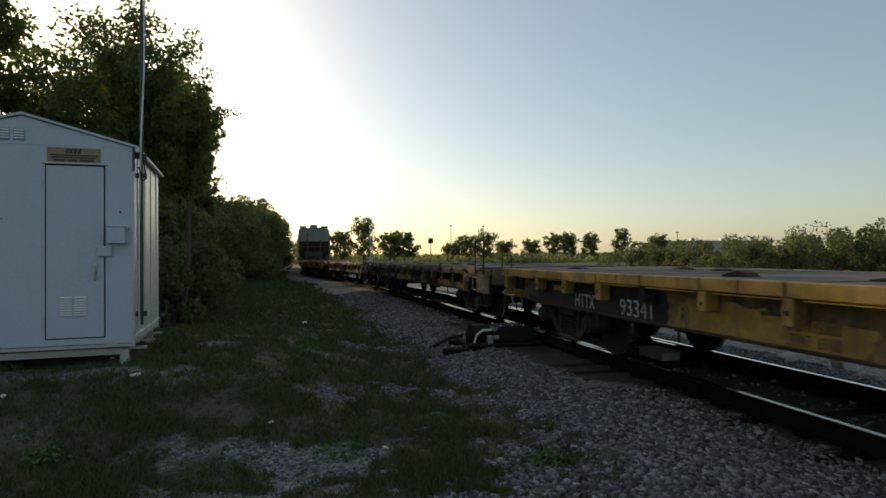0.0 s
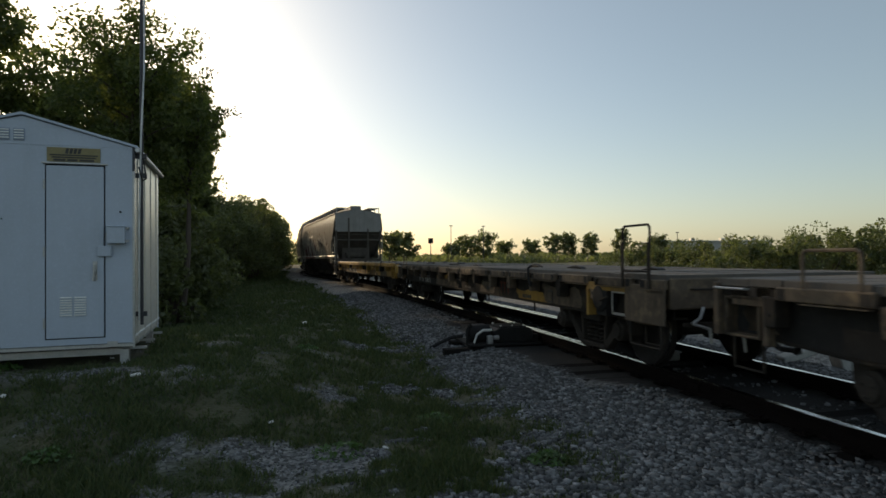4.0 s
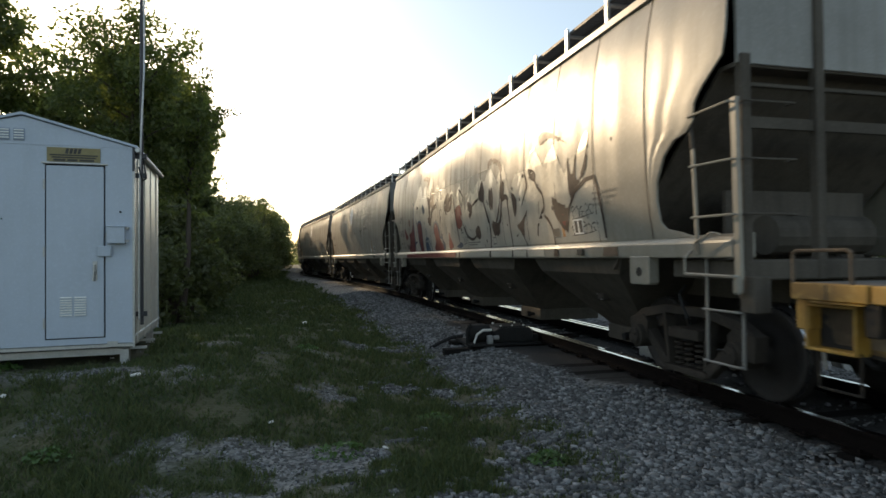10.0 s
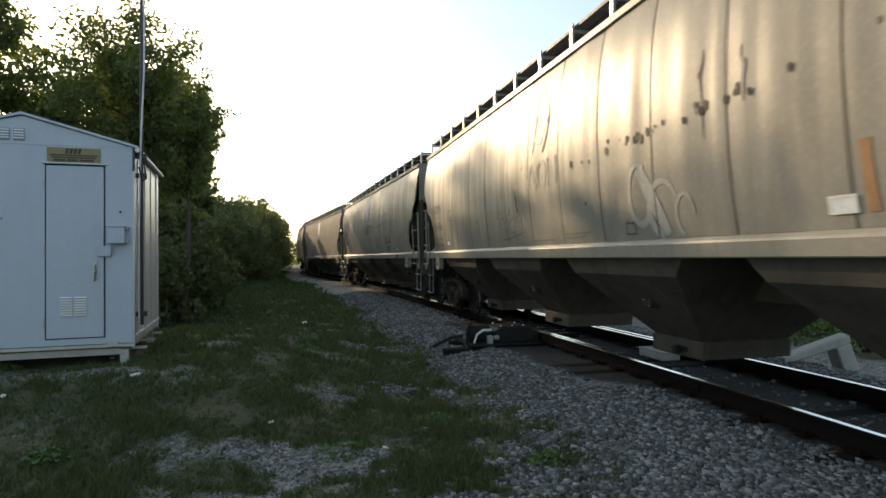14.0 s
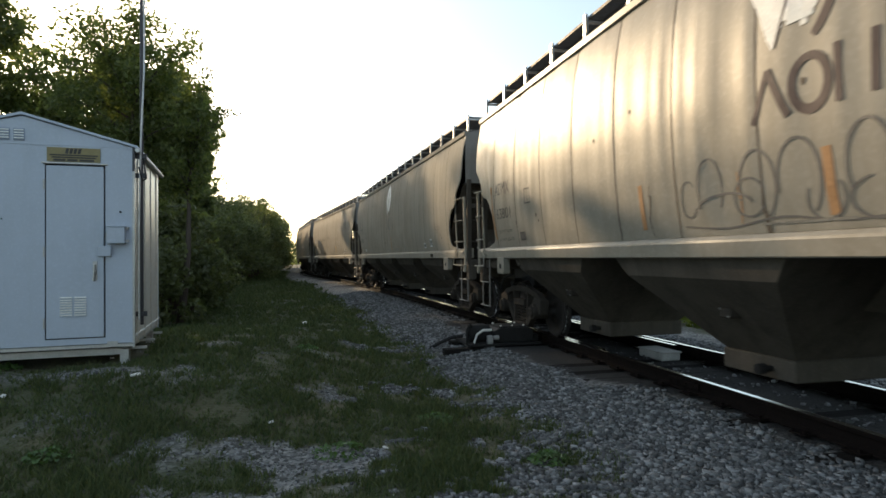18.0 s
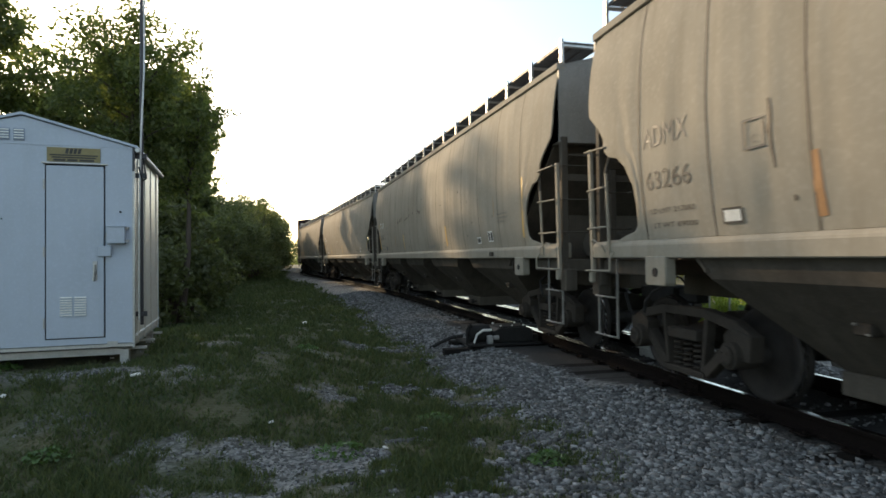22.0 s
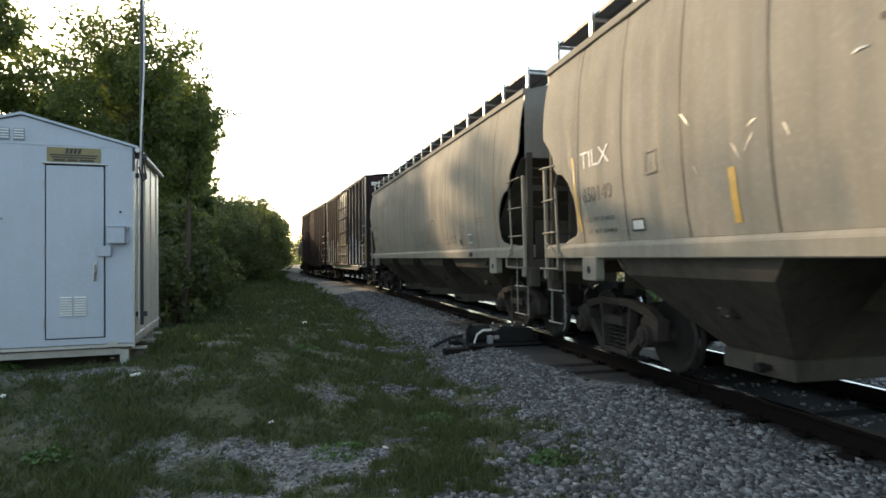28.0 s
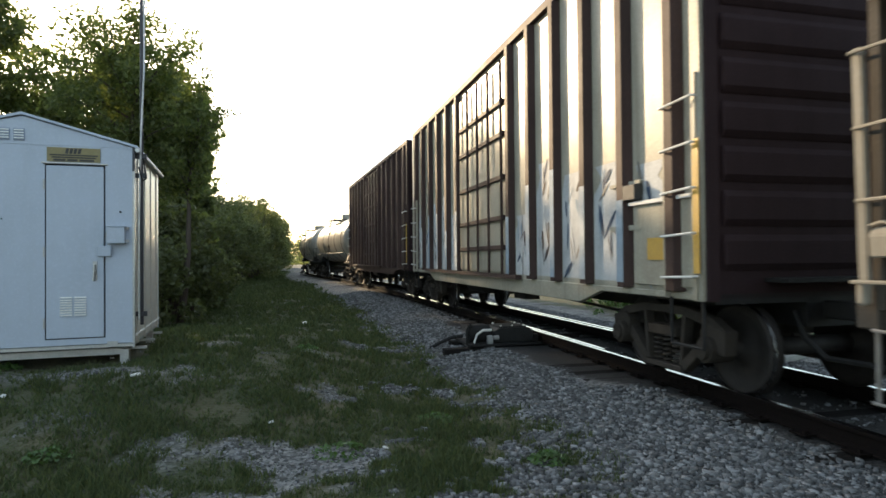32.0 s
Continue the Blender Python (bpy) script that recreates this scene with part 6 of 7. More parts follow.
    for i, (px, py, s) in enumerate([(-3.45, 6.75, 0.06), (-1.75, 6.1, 0.03), (-3.7, 16.0, 0.10), (-4.6, 6.3, 0.04), (-0.55, 5.6, 0.03), (-1.2, 8.3, 0.02), (-4.4, 8.0, 0.03)]):
        z = float(ground_z(np.array([px]), np.array([py]))[0])
        sh = Shape().prism([(-s, -s * 0.4), (s * 0.7, -s * 0.6), (s, s * 0.3), (-s * 0.2, s * 0.7), (-s * 0.9, s * 0.3)], "z", 0.0, s * 0.45)
        whole("litter_scrap", sh, LITTER, "small pale scrap lying in the grass", "litter", "scraps in the grass", at=pose(px, py, z + 0.025, 8, -10, 40 * i), bevel=s * 0.1)
    r = np.random.RandomState(9)
    for i, (px, py, rad) in enumerate([(-0.95, 5.55, 0.28), (-2.2, 9.6, 0.2), (-5.4, 7.4, 0.2), (-0.1, 6.6, 0.2), (-3.4, 5.2, 0.2), (0.9, 5.2, 0.18)]):
        z = float(ground_z(np.array([px]), np.array([py]))[0])
        n = 160
        a, q = r.uniform(0, 6.283, n), rad * np.sqrt(r.uniform(0, 1, n))
        c = np.stack([q * np.cos(a), q * np.sin(a), 0.02 + 0.10 * (1 - q / rad) * r.uniform(0.3, 1, n)], -1)
        w = thing("weed", pose(px, py, z), "low broad-leaved weed growing in the gravel", "weed", "weeds in the gravel")
        part("leaves", leaf_mesh("leaves", c, 0.028 * r.uniform(0.6, 1.4, n), r, WEED, 1.2), None, w)
    # poles far across the track
    for x, y, h, box in ((-3.5, 172, 7.4, True), (2.4, 178, 11.2, False), (74, 190, 8.5, False), (12.5, 186, 11.4, False)):
        z = float(ground_z(np.array([x]), np.array([y]))[0])
        p = thing("signal_mast" if box else "light_pole", pose(x, y, z), "dark railway signal mast with a square head" if box else "thin grey light pole far across the fields", "signal" if box else "pole")
        part("pole", Shape().bar((0, 0, 0), (0, 0, h), 0.14, 8, 0.09), PIPE, p)
        part("head", Shape().box(-0.7, 0.7, -0.2, 0.2, h - 1.4, h + 0.1) if box else Shape().box(-0.5, 0.5, -0.15, 0.15, h - 0.1, h + 0.15), BLACK if box else PIPE, p)
    x, y = -16.4, 140.0
    t = thing("lattice_mast", pose(x, y, 0), "slender pale lattice mast among far trees", "mast")
    sh = Shape()
    for a, b in ((-0.5, -0.5), (0.5, -0.5), (0, 0.5)):
        sh.bar((a, b, 0), (a, b, 9.6), 0.07, 5)
    part("legs", sh, SHEDTRIM, t)
    br = Shape()
    for i in range(12):
        br.bar((-0.5 if i % 2 else 0.5, -0.5, 0.8 * i), (0.5 if i % 2 else -0.5, -0.5, 0.8 * i + 0.8), 0.04, 4)
    part("bracing", br, SHEDTRIM, t)
    w = thing("warehouse", pose(142, 330, 0), "long low pale warehouse on the horizon", "building")
    part("wall", Shape().box(-30, 30, -15, 15, 0, 8.4), CONCRETE, w)
    part("roof", Shape().box(-31, 31, -16, 16, 8.4, 8.9), LITTER, w)
    for i in range(4):
        part("roof_unit", Shape().box(-26 + 16 * i, -24 + 16 * i, -10, -7, 8.9, 10.2), SHEDTRIM, w)


build_trackside()

# ---------------------------------------------------------------- the train
SPEED, GAIN, T0 = 5.8077, 0.0070, 16.0
H_LEN, F_LEN, B_LEN, K_LEN = 18.36, 16.77, 15.5, 15.1
H_FRONT = 29.55                                  # leading coupler of the first hopper at T0
CARS = []                                        # (car, place along the track at T0, half the truck spacing)


def mark(car, name, text, x0, z0, h, mat, squeeze=0.8, on="hopper", y=1.401, width=0.0):
    vs, fs = lettering(text, h, squeeze)
    if width:
        k = width / max(u for u, _ in vs)
        vs = [(u * k, v) for u, v in vs]
    sh = Shape()
    if on == "hopper":
        on_side(sh, vs, fs, x0, z0)
    else:
        sh.add([(x0 + u, -y, z0 + v) for u, v in vs], fs)
    me = sh.mesh(name, mat, fix=False)
    return part(name, me, None, car)


def strip(sh, x0, x1, z0, z1, n=4, off=0.005):
    m = max(1, int((x1 - x0) / 0.1))
    sh.grid([[(x0 + (x1 - x0) * k / m, -skin_y(x0 + (x1 - x0) * k / m, z) - off, z) for k in range(m + 1)] for z in [z0 + (z1 - z0) * i / n for i in range(n + 1)]])
    return sh


def bars(car, name, x0, z0, rows, mat, h=0.045):
    """Writing too small to read: rows of (length, ...) runs."""
    for i, runs in enumerate(rows):
        x, z = x0, z0 - i * h * 2.1
        for w in runs:
            part(name, strip(Shape(), x, x + w, z, z + h, 1, 0.007).mesh(name, mat, fix=False), None, car)
            x += w + h * 0.8


def paint_strokes(car, name, strokes, mat, label="", off=0.010):
    for s in strokes:
        sh = Shape()
        if 3 <= len(s) <= 6:
            q = [s[0]] + list(s) + [s[-1]]
            s = [tuple(0.5 * (2 * q[i][k] + (q[i + 1][k] - q[i - 1][k]) * u + (2 * q[i - 1][k] - 5 * q[i][k] + 4 * q[i + 1][k] - q[i + 2][k]) * u * u + (3 * q[i][k] - q[i - 1][k] - 3 * q[i + 1][k] + q[i + 2][k]) * u ** 3) for k in range(3))
                 for i in range(1, len(q) - 2) for u in (0, 0.25, 0.5, 0.75)] + [s[-1]]
            s = [(x, z, max(w, 0.003)) for x, z, w in s]
        swath(sh, s, off)
        part(name, sh.mesh(name, mat, fix=False), None, car, label)


def taper(pts, w):
    """A stroke's points with a width that thins at both ends."""
    n = len(pts) - 1
    return [(x, z, w * (0.45 + 0.55 * math.sin(math.pi * (0.12 + 0.76 * i / n)))) for i, (x, z) in enumerate(pts)]


def paint_blot(car, name, pts, mat, label="", off=0.006, rounded=True):
    """A filled sprayed shape on the side, laid on in level strips between its left and right edges."""
    n = len(pts)
    if rounded:
        out = []
        for i in range(n):
            a, b, c, d = pts[i - 1], pts[i], pts[(i + 1) % n], pts[(i + 2) % n]
            for u in (0, 0.33, 0.67):
                out.append(tuple(b[k] + 0.5 * u * (c[k] - a[k] + u * (2 * a[k] - 5 * b[k] + 4 * c[k] - d[k] + u * (3 * (b[k] - c[k]) + d[k] - a[k]))) for k in (0, 1)))
        pts, n = out, len(out)
    lo, hi = max(1.60, min(z for _, z in pts)), min(4.2, max(z for _, z in pts))
    rows = max(4, int((hi - lo) / 0.045))
    def edges_at(z):
        xs = []
        for i in range(n):
            (x0, z0), (x1, z1) = pts[i], pts[(i + 1) % n]
            if (z0 <= z) != (z1 <= z):
                xs.append(x0 + (x1 - x0) * (z - z0) / (z1 - z0))
        return sorted(xs)
    sh = Shape()
    for r in range(rows):
        z0, z1 = (lo + (hi - lo) * min(0.999, max(0.001, (r + q) / rows)) for q in (0, 1))
        low, high, mid = edges_at(z0), edges_at(z1), edges_at((z0 + z1) / 2)
        if not len(low) == len(high) == len(mid):
            low = high = mid
        for k in range(0, len(low) - 1, 2):
            m = max(1, int(max(low[k + 1] - low[k], high[k + 1] - high[k]) / 0.12))
            sh.grid([[(e[k] + (e[k + 1] - e[k]) * q / m, -skin_y(e[k] + (e[k + 1] - e[k]) * q / m, zz) - off, zz) for q in range(m + 1)] for e, zz in ((low, z0), (high, z1))])
    if sh.v:
        part(name, sh.mesh(name, mat, fix=False), None, car, label)


def frame_mark(car, x, z, w, h, mat, inner=None):
    sh = Shape()
    for a, b, c, d in ((x, x + w, z, z + 0.02), (x, x + w, z + h - 0.02, z + h), (x, x + 0.02, z + 0.02, z + h - 0.02), (x + w - 0.02, x + w, z + 0.02, z + h - 0.02)):
        strip(sh, a, b, c, d, 1, 0.012)
    f = part("stencil_frame", sh.mesh("stencil_frame", mat, fix=False), None, car)
    if inner:
        part("stencil_panel", strip(Shape(), x + 0.02, x + w - 0.02, z + 0.02, z + h - 0.02, 4, 0.010).mesh("stencil_panel", inner, fix=False), None, car)


def liveries(hops):
    rr = random.Random(12)
    marks = [("ADMX", "63425", "LD LMT 217700", "LT WT 69300"), ("ADMX", "63436", "LD LMT 217200", "LT WT 68800"), ("ADMX", "63801", "LD LMT 216900", "LT WT 69100"), ("ADMX", "63266", "LD LMT 217000", "LT WT 69000"),
             ("TILX", "650050", "LD LMT 216200", "LT WT 69800"), ("TILX", "650149", "LD LMT 216600", "LT WT 69400"), ("ADMX", "64580", "LD LMT 216800", "LT WT 69200")]
    for i, (car, (own, num, ld, lt)) in enumerate(zip(hops, marks)):
        ink = WHITE if own == "TILX" else GREYINK
        mark(car, "owner_letters", own, -7.26, 2.56, 0.225, ink, width=0.77)
        mark(car, "car_number", num, -7.25, 2.12, 0.20, STENCIL, width=0.78)
        mark(car, "load_limit", ld, -7.20, 1.865, 0.055, STENCIL, width=0.75)
        mark(car, "light_weight", lt, -7.18, 1.715, 0.055, STENCIL, width=0.74)
        frame_mark(car, -6.08, 1.70, 0.25, 0.14, STENCIL, WHITE if i % 2 else GREYINK)
        frame_mark(car, -5.74, 2.29, 0.23, 0.25, GREYINK)
        mark(car, "plate_letter", "C", -5.66, 2.34, 0.07, GREYINK, width=0.06)
        bars(car, "data_stencil", 6.15, 2.20, ((0.03, 0.04, 0.03, 0.07, 0.04, 0.03, 0.05, 0.03, 0.04), (0.04, 0.03, 0.03, 0.06, 0.03, 0.05, 0.04, 0.03, 0.03), (0.03, 0.03, 0.05, 0.04, 0.03, 0.04)), FADED, 0.034)
        for q in (5.58, 5.71):
            frame_mark(car, q, 1.72, 0.13, 0.20, WHITE, STENCIL)
        part("sill_bracket", Shape().box(5.72, 5.86, -1.60, -1.555, 1.44, 1.52), HOPPER_LOW, car, bevel=0.008)
        frame_mark(car, 4.88, 1.70, 0.23, 0.13, WHITE if i in (1, 2, 3, 4) else GREYINK, WHITE if i == 1 else STENCIL)
        frame_mark(car, 2.2, 1.66, 0.22, 0.14, GREYINK)
        bars(car, "small_stencil", 0.6, 1.72, ((0.3, 0.2, 0.25), (0.4, 0.2)), FADED, 0.022)
        if own == "TILX" or i in (1, 2, 6):
            m = AMBER if own == "TILX" else RUST
            paint_strokes(car, "edge_stripe", [[(-7.46 + 0.10 * (2.75 - z) ** 1.5, z, 0.035) for z in (2.75, 2.5, 2.25, 2.0, 1.75)], [(7.42 - 0.10 * (2.75 - z) ** 1.5, z, 0.035) for z in (2.75, 2.5, 2.25, 2.0, 1.75)]], m)
        for x in ((5.2, -2.3), (5.2,), (0.06, -2.32), (0.08, -5.05), (-2.75, 2.5), (0.1, -4.4), (-5.1, 2.2))[i]:
            paint_strokes(car, "reflector_stripe", [[(x + 0.05 * (2.18 - z), z, 0.042) for z in (2.18, 2.02, 1.86, 1.70)]], AMBER if own == "TILX" else RUST, "faded orange reflective stripe")
        if i in (1, 2, 3):
            # the owner's emblem: a pale leaf with a dark stem over three outlined shapes, a peak, a ring and two bars
            paint_blot(car, "emblem", [(-0.25, 4.1), (-0.62, 3.62), (-0.52, 3.3), (-0.38, 2.99), (-0.28, 3.16), (-0.06, 3.1), (0.1, 3.32), (0.24, 3.62)], WHITE, "pale leaf-shaped emblem", 0.005)
            paint_strokes(car, "emblem_stem", [[(0.0, 2.98, 0.03), (0.1, 3.1, 0.04), (0.2, 3.3, 0.03), (0.28, 3.6, 0.01)], [(-0.36, 3.0, 0.008), (-0.22, 3.4, 0.012), (-0.16, 3.9, 0.006)]], EMBLEMINK, "", 0.013)
            for stroke in ([(-0.60, 2.46, 0.026), (-0.52, 2.65, 0.026), (-0.43, 2.85, 0.026)], [(-0.43, 2.85, 0.034), (-0.34, 2.65, 0.034), (-0.24, 2.46, 0.034)], arc(-0.04, 2.655, 0.16, 0.19, 90, 450, 0.03, 0.03, 22), [(0.20, 2.46, 0.03), (0.20, 2.86, 0.03)], [(0.46, 2.46, 0.03), (0.48, 2.86, 0.03)]):
                paint_strokes(car, "emblem_shape", [stroke], EMBLEMINK if i == 2 else FADED, "", 0.012)
            bars(car, "owner_line", -0.6, 1.66, ((0.12, 0.06, 0.1, 0.3, 0.2),), FADED, 0.022)
        if i in (1, 2, 4):
            # a band of scrapes where passing loads have rubbed the side
            for k in range(26):
                x = 0.9 + 4.0 * rr.random() - (4.5 if i == 4 else 0)
                z, w = 2.60 + 0.045 * (x if i != 4 else x + 4.5) + rr.uniform(-0.06, 0.05), rr.uniform(0.012, 0.045)
                paint_blot(car, "scuff", [(x, z + w), (x + w, z + 0.4 * w), (x + 0.8 * w, z - 1.4 * w), (x + 0.1 * w, z - 1.8 * w), (x - 0.6 * w, z - 0.3 * w)], GRAFBROWN if k % 3 else SEAMRUST, "", 0.008)
        # scuffs and rusty scrapes
        for k in range(5):
            x, z = rr.uniform(-6, 6.5), rr.uniform(1.9, 3.5)
            w = rr.uniform(0.008, 0.028)
            pts = [(x + rr.uniform(-0.03, 0.03), z - j * rr.uniform(0.05, 0.14), w * (1 - abs(j - 2) * 0.3)) for j in range(5)]
            paint_strokes(car, "scrape", [pts], rr.choice((RUST, SEAMRUST, SEAMRUST, FADED)), off=0.011)
        for k in range(14):
            x, z = rr.uniform(-6.5, 6.8), rr.choice((rr.uniform(2.6, 3.1), rr.uniform(1.8, 2.3)))
            paint_strokes(car, "chip", [[(x, z, 0.004), (x + 0.015, z - 0.02, rr.uniform(0.012, 0.03)), (x + 0.01, z - 0.05, 0.006)]], SEAMRUST, off=0.011)
    graffiti(hops)


def scribble(rr, x0, x1, z0, z1, n, w):
    """A loose sprayed squiggle of loops and spikes between two ends."""
    out, step = [], (x1 - x0) / n
    cz, rz = (z0 + z1) / 2, (z1 - z0) / 2
    line = []
    for k in range(n):
        cx, h, kind = x0 + step * (k + 0.5), rz * rr.uniform(0.55, 1.0), rr.random()
        lift = rr.uniform(-0.25, 0.25) * rz
        for q in range(9):
            a = math.pi * (1.0 - 2.0 * q / 8) * (1 if kind < 0.6 else 0.6)
            line.append((cx + step * (0.62 * math.cos(a) * (0.7 if kind < 0.6 else 0.3) + 0.35 * (q / 8 - 0.5)), cz + lift + h * math.sin(a), w * (0.65 + 0.35 * math.sin(q))))
    out.append(line)
    out.append([(x0, cz - rz * 0.9, w * 0.6), ((x0 + x1) / 2, cz - rz * 0.75, w * 0.7), (x1, cz - rz * 0.4, w * 0.3)])
    return out


def graffiti(hops):
    rr = random.Random(31)
    h1 = hops[0]
    # tall sprayed letters over most of the first hopper: a silver field, dark outlines and wedges, red and blue towards the rear
    tops = (3.05, 3.55, 3.45, 3.6, 3.3, 3.35, 3.0, 3.05, 2.85, 3.0, 3.15, 3.1, 2.85, 3.15, 3.05, 2.8)
    field = [(-4.82, 1.62), (6.38, 1.62), (6.3, 2.2), (6.2, 2.42), (5.95, 2.38)]
    for k in range(15, -1, -1):
        x = -4.8 + 0.69 * k
        field += [(x + 0.2, tops[k] - 0.02), (x, tops[k] - 0.10), (x - 0.16, tops[k] - rr.uniform(0.25, 0.5))]
    paint_blot(h1, "graffiti_fill", field, PALEPAINT, "large silver-white sprayed letters", 0.004, False)
    paint_blot(h1, "graffiti_fill", [(5.7, 2.3), (5.9, 2.5), (6.1, 2.95), (6.0, 3.02), (5.8, 2.75)], PALEPAINT, "", 0.004)
    paint_blot(h1, "graffiti_shade", [(-2.41, 3.42), (-2.23, 3.35), (-2.24, 3.05), (-2.19, 2.76), (-2.5, 2.71), (-2.67, 2.86), (-2.45, 3.13)], GRAFTAN, "faded brown sprayed shading", 0.0055)
    paint_blot(h1, "graffiti_shade", [(-2.71, 3.55), (-2.83, 3.4), (-2.97, 3.28), (-3.02, 3.51), (-3.55, 3.54), (-3.31, 3.67)], GRAFTAN, "faded brown sprayed shading", 0.0055)
    paint_blot(h1, "graffiti_shade", [(2.17, 3.26), (2.46, 3.27), (2.89, 3.07), (2.87, 2.91), (2.69, 3.09), (2.42, 3.18), (2.13, 3.11)], GRAFTAN, "faded brown sprayed shading", 0.0055)
    paint_blot(h1, "graffiti_shade", [(4.56, 3.29), (4.96, 3.23), (5.5, 2.97), (5.36, 3.02), (4.89, 3.16), (4.61, 3.08)], GRAFTAN, "faded brown sprayed shading", 0.0055)
    paint_blot(h1, "graffiti_red", [(-0.19, 2.53), (0.24, 2.56), (0.29, 2.14), (-0.12, 2.08)], GRAFRED, "dusty red sprayed letter shape", 0.0065)
    paint_blot(h1, "graffiti_red", [(-1.07, 1.63), (-0.94, 2.04), (-0.78, 1.88), (-0.63, 1.66)], GRAFRED, "dusty red sprayed letter shape", 0.0065)
    paint_blot(h1, "graffiti_red", [(-2.48, 1.61), (-2.34, 1.8), (-2.25, 1.93), (-2.38, 2.04), (-2.39, 2.15), (-2.26, 2.28), (-2.07, 2.3), (-1.93, 2.23), (-1.85, 2.06), (-1.82, 1.93), (-1.75, 1.83), (-1.69, 1.81), (-1.51, 1.68), (-1.52, 1.59)], GRAFRED, "dusty red sprayed letter shape", 0.0065)
    paint_blot(h1, "graffiti_red", [(-4.41, 2.34), (-4.19, 2.43), (-3.95, 2.42), (-3.83, 2.28), (-3.82, 2.03), (-3.82, 1.63), (-4.2, 1.63), (-4.28, 1.89)], GRAFRED, "dusty red sprayed letter shape", 0.0065)
    paint_blot(h1, "graffiti_red", [(-5.64, 2.19), (-5.25, 2.22), (-4.92, 2.63), (-4.94, 1.91), (-5.09, 1.6), (-5.94, 1.64), (-5.62, 1.9)], GRAFRED, "dusty red sprayed letter shape", 0.0065)
    paint_blot(h1, "graffiti_red", [(-6.29, 2.37), (-6.08, 2.22), (-5.84, 2.07), (-6.07, 1.98), (-6.27, 2.04)], GRAFRED, "dusty red sprayed letter shape", 0.0065)
    paint_blot(h1, "graffiti_red", [(-5.65, 2.63), (-5.47, 2.61), (-5.5, 2.44), (-5.65, 2.39)], GRAFRED, "dusty red sprayed letter shape", 0.0065)
    paint_blot(h1, "graffiti_red", [(5.14, 2.1), (5.4, 1.99), (5.31, 1.83), (5.18, 1.92)], GRAFRED, "dusty red sprayed letter shape", 0.0065)
    paint_blot(h1, "graffiti_red", [(2.43, 1.99), (2.6, 1.97), (2.56, 1.85), (2.45, 1.87)], GRAFRED, "dusty red sprayed letter shape", 0.0065)
    paint_blot(h1, "graffiti_wedge", [(4.96, 2.29), (5.16, 2.2), (5.47, 2.1), (5.59, 2.21), (5.49, 2.02), (5.35, 1.76), (5.17, 1.87), (5.01, 2.04)], GRAFBROWN, "dark brown sprayed wedge", 0.0075)
    paint_blot(h1, "graffiti_wedge", [(5.54, 2.77), (5.6, 2.57), (5.67, 2.52), (5.8, 2.81), (5.76, 2.52), (5.83, 2.43), (6.05, 2.76), (6.02, 2.57), (5.84, 2.4), (5.58, 2.2), (5.51, 2.55)], GRAFBROWN, "dark brown sprayed wedge", 0.0075)
    paint_blot(h1, "graffiti_wedge", [(3.94, 2.84), (4.1, 2.58), (3.97, 2.42), (3.77, 2.2), (3.92, 2.43), (4.01, 2.58)], GRAFBROWN, "dark brown sprayed wedge", 0.0075)
    paint_blot(h1, "graffiti_wedge", [(4.13, 2.82), (4.41, 2.73), (4.41, 2.6), (4.24, 2.61)], GRAFBROWN, "dark brown sprayed wedge", 0.0075)
    paint_blot(h1, "graffiti_wedge", [(4.02, 2.18), (3.86, 1.99), (3.77, 1.72), (3.66, 1.84), (3.53, 1.95), (3.75, 2.02)], GRAFBROWN, "dark brown sprayed wedge", 0.0075)
    paint_blot(h1, "graffiti_wedge", [(3.4, 2.52), (3.57, 2.42), (3.59, 2.27), (3.48, 2.09), (3.42, 2.31)], GRAFBROWN, "dark brown sprayed wedge", 0.0075)
    paint_blot(h1, "graffiti_wedge", [(2.87, 2.74), (3.02, 2.77), (3.01, 2.61), (2.96, 2.45), (2.76, 2.46), (2.78, 2.63)], GRAFBROWN, "dark brown sprayed wedge", 0.0075)
    paint_blot(h1, "graffiti_wedge", [(2.22, 2.08), (2.58, 2.03), (2.49, 1.84), (2.32, 1.83)], GRAFBROWN, "dark brown sprayed wedge", 0.0075)
    paint_blot(h1, "graffiti_wedge", [(2.2, 2.73), (2.31, 2.6), (2.25, 2.29), (2.14, 2.51)], GRAFBROWN, "dark brown sprayed wedge", 0.0075)
    paint_blot(h1, "graffiti_wedge", [(2.32, 2.09), (2.51, 2.02), (2.66, 2), (2.64, 1.87), (2.53, 1.8), (2.41, 1.87)], GRAFBROWN, "dark brown sprayed wedge", 0.0075)
    paint_blot(h1, "graffiti_wedge", [(2.34, 2.75), (2.43, 2.65), (2.43, 2.45), (2.37, 2.29), (2.29, 2.35), (2.27, 2.58)], GRAFBROWN, "dark brown sprayed wedge", 0.0075)
    paint_blot(h1, "graffiti_wedge", [(1.77, 2.92), (1.91, 2.74), (1.84, 2.48), (1.56, 2.59), (1.63, 2.74)], GRAFBROWN, "dark brown sprayed wedge", 0.0075)
    paint_blot(h1, "graffiti_wedge", [(0.75, 2.57), (0.91, 2.59), (1.1, 2.48), (1.06, 2.32), (0.84, 2.23)], GRAFBROWN, "dark brown sprayed wedge", 0.0075)
    paint_blot(h1, "graffiti_wedge", [(1.23, 1.98), (1.42, 2.07), (1.54, 1.95), (1.51, 1.81), (1.36, 1.78), (1.24, 1.87)], GRAFBROWN, "dark brown sprayed wedge", 0.0075)
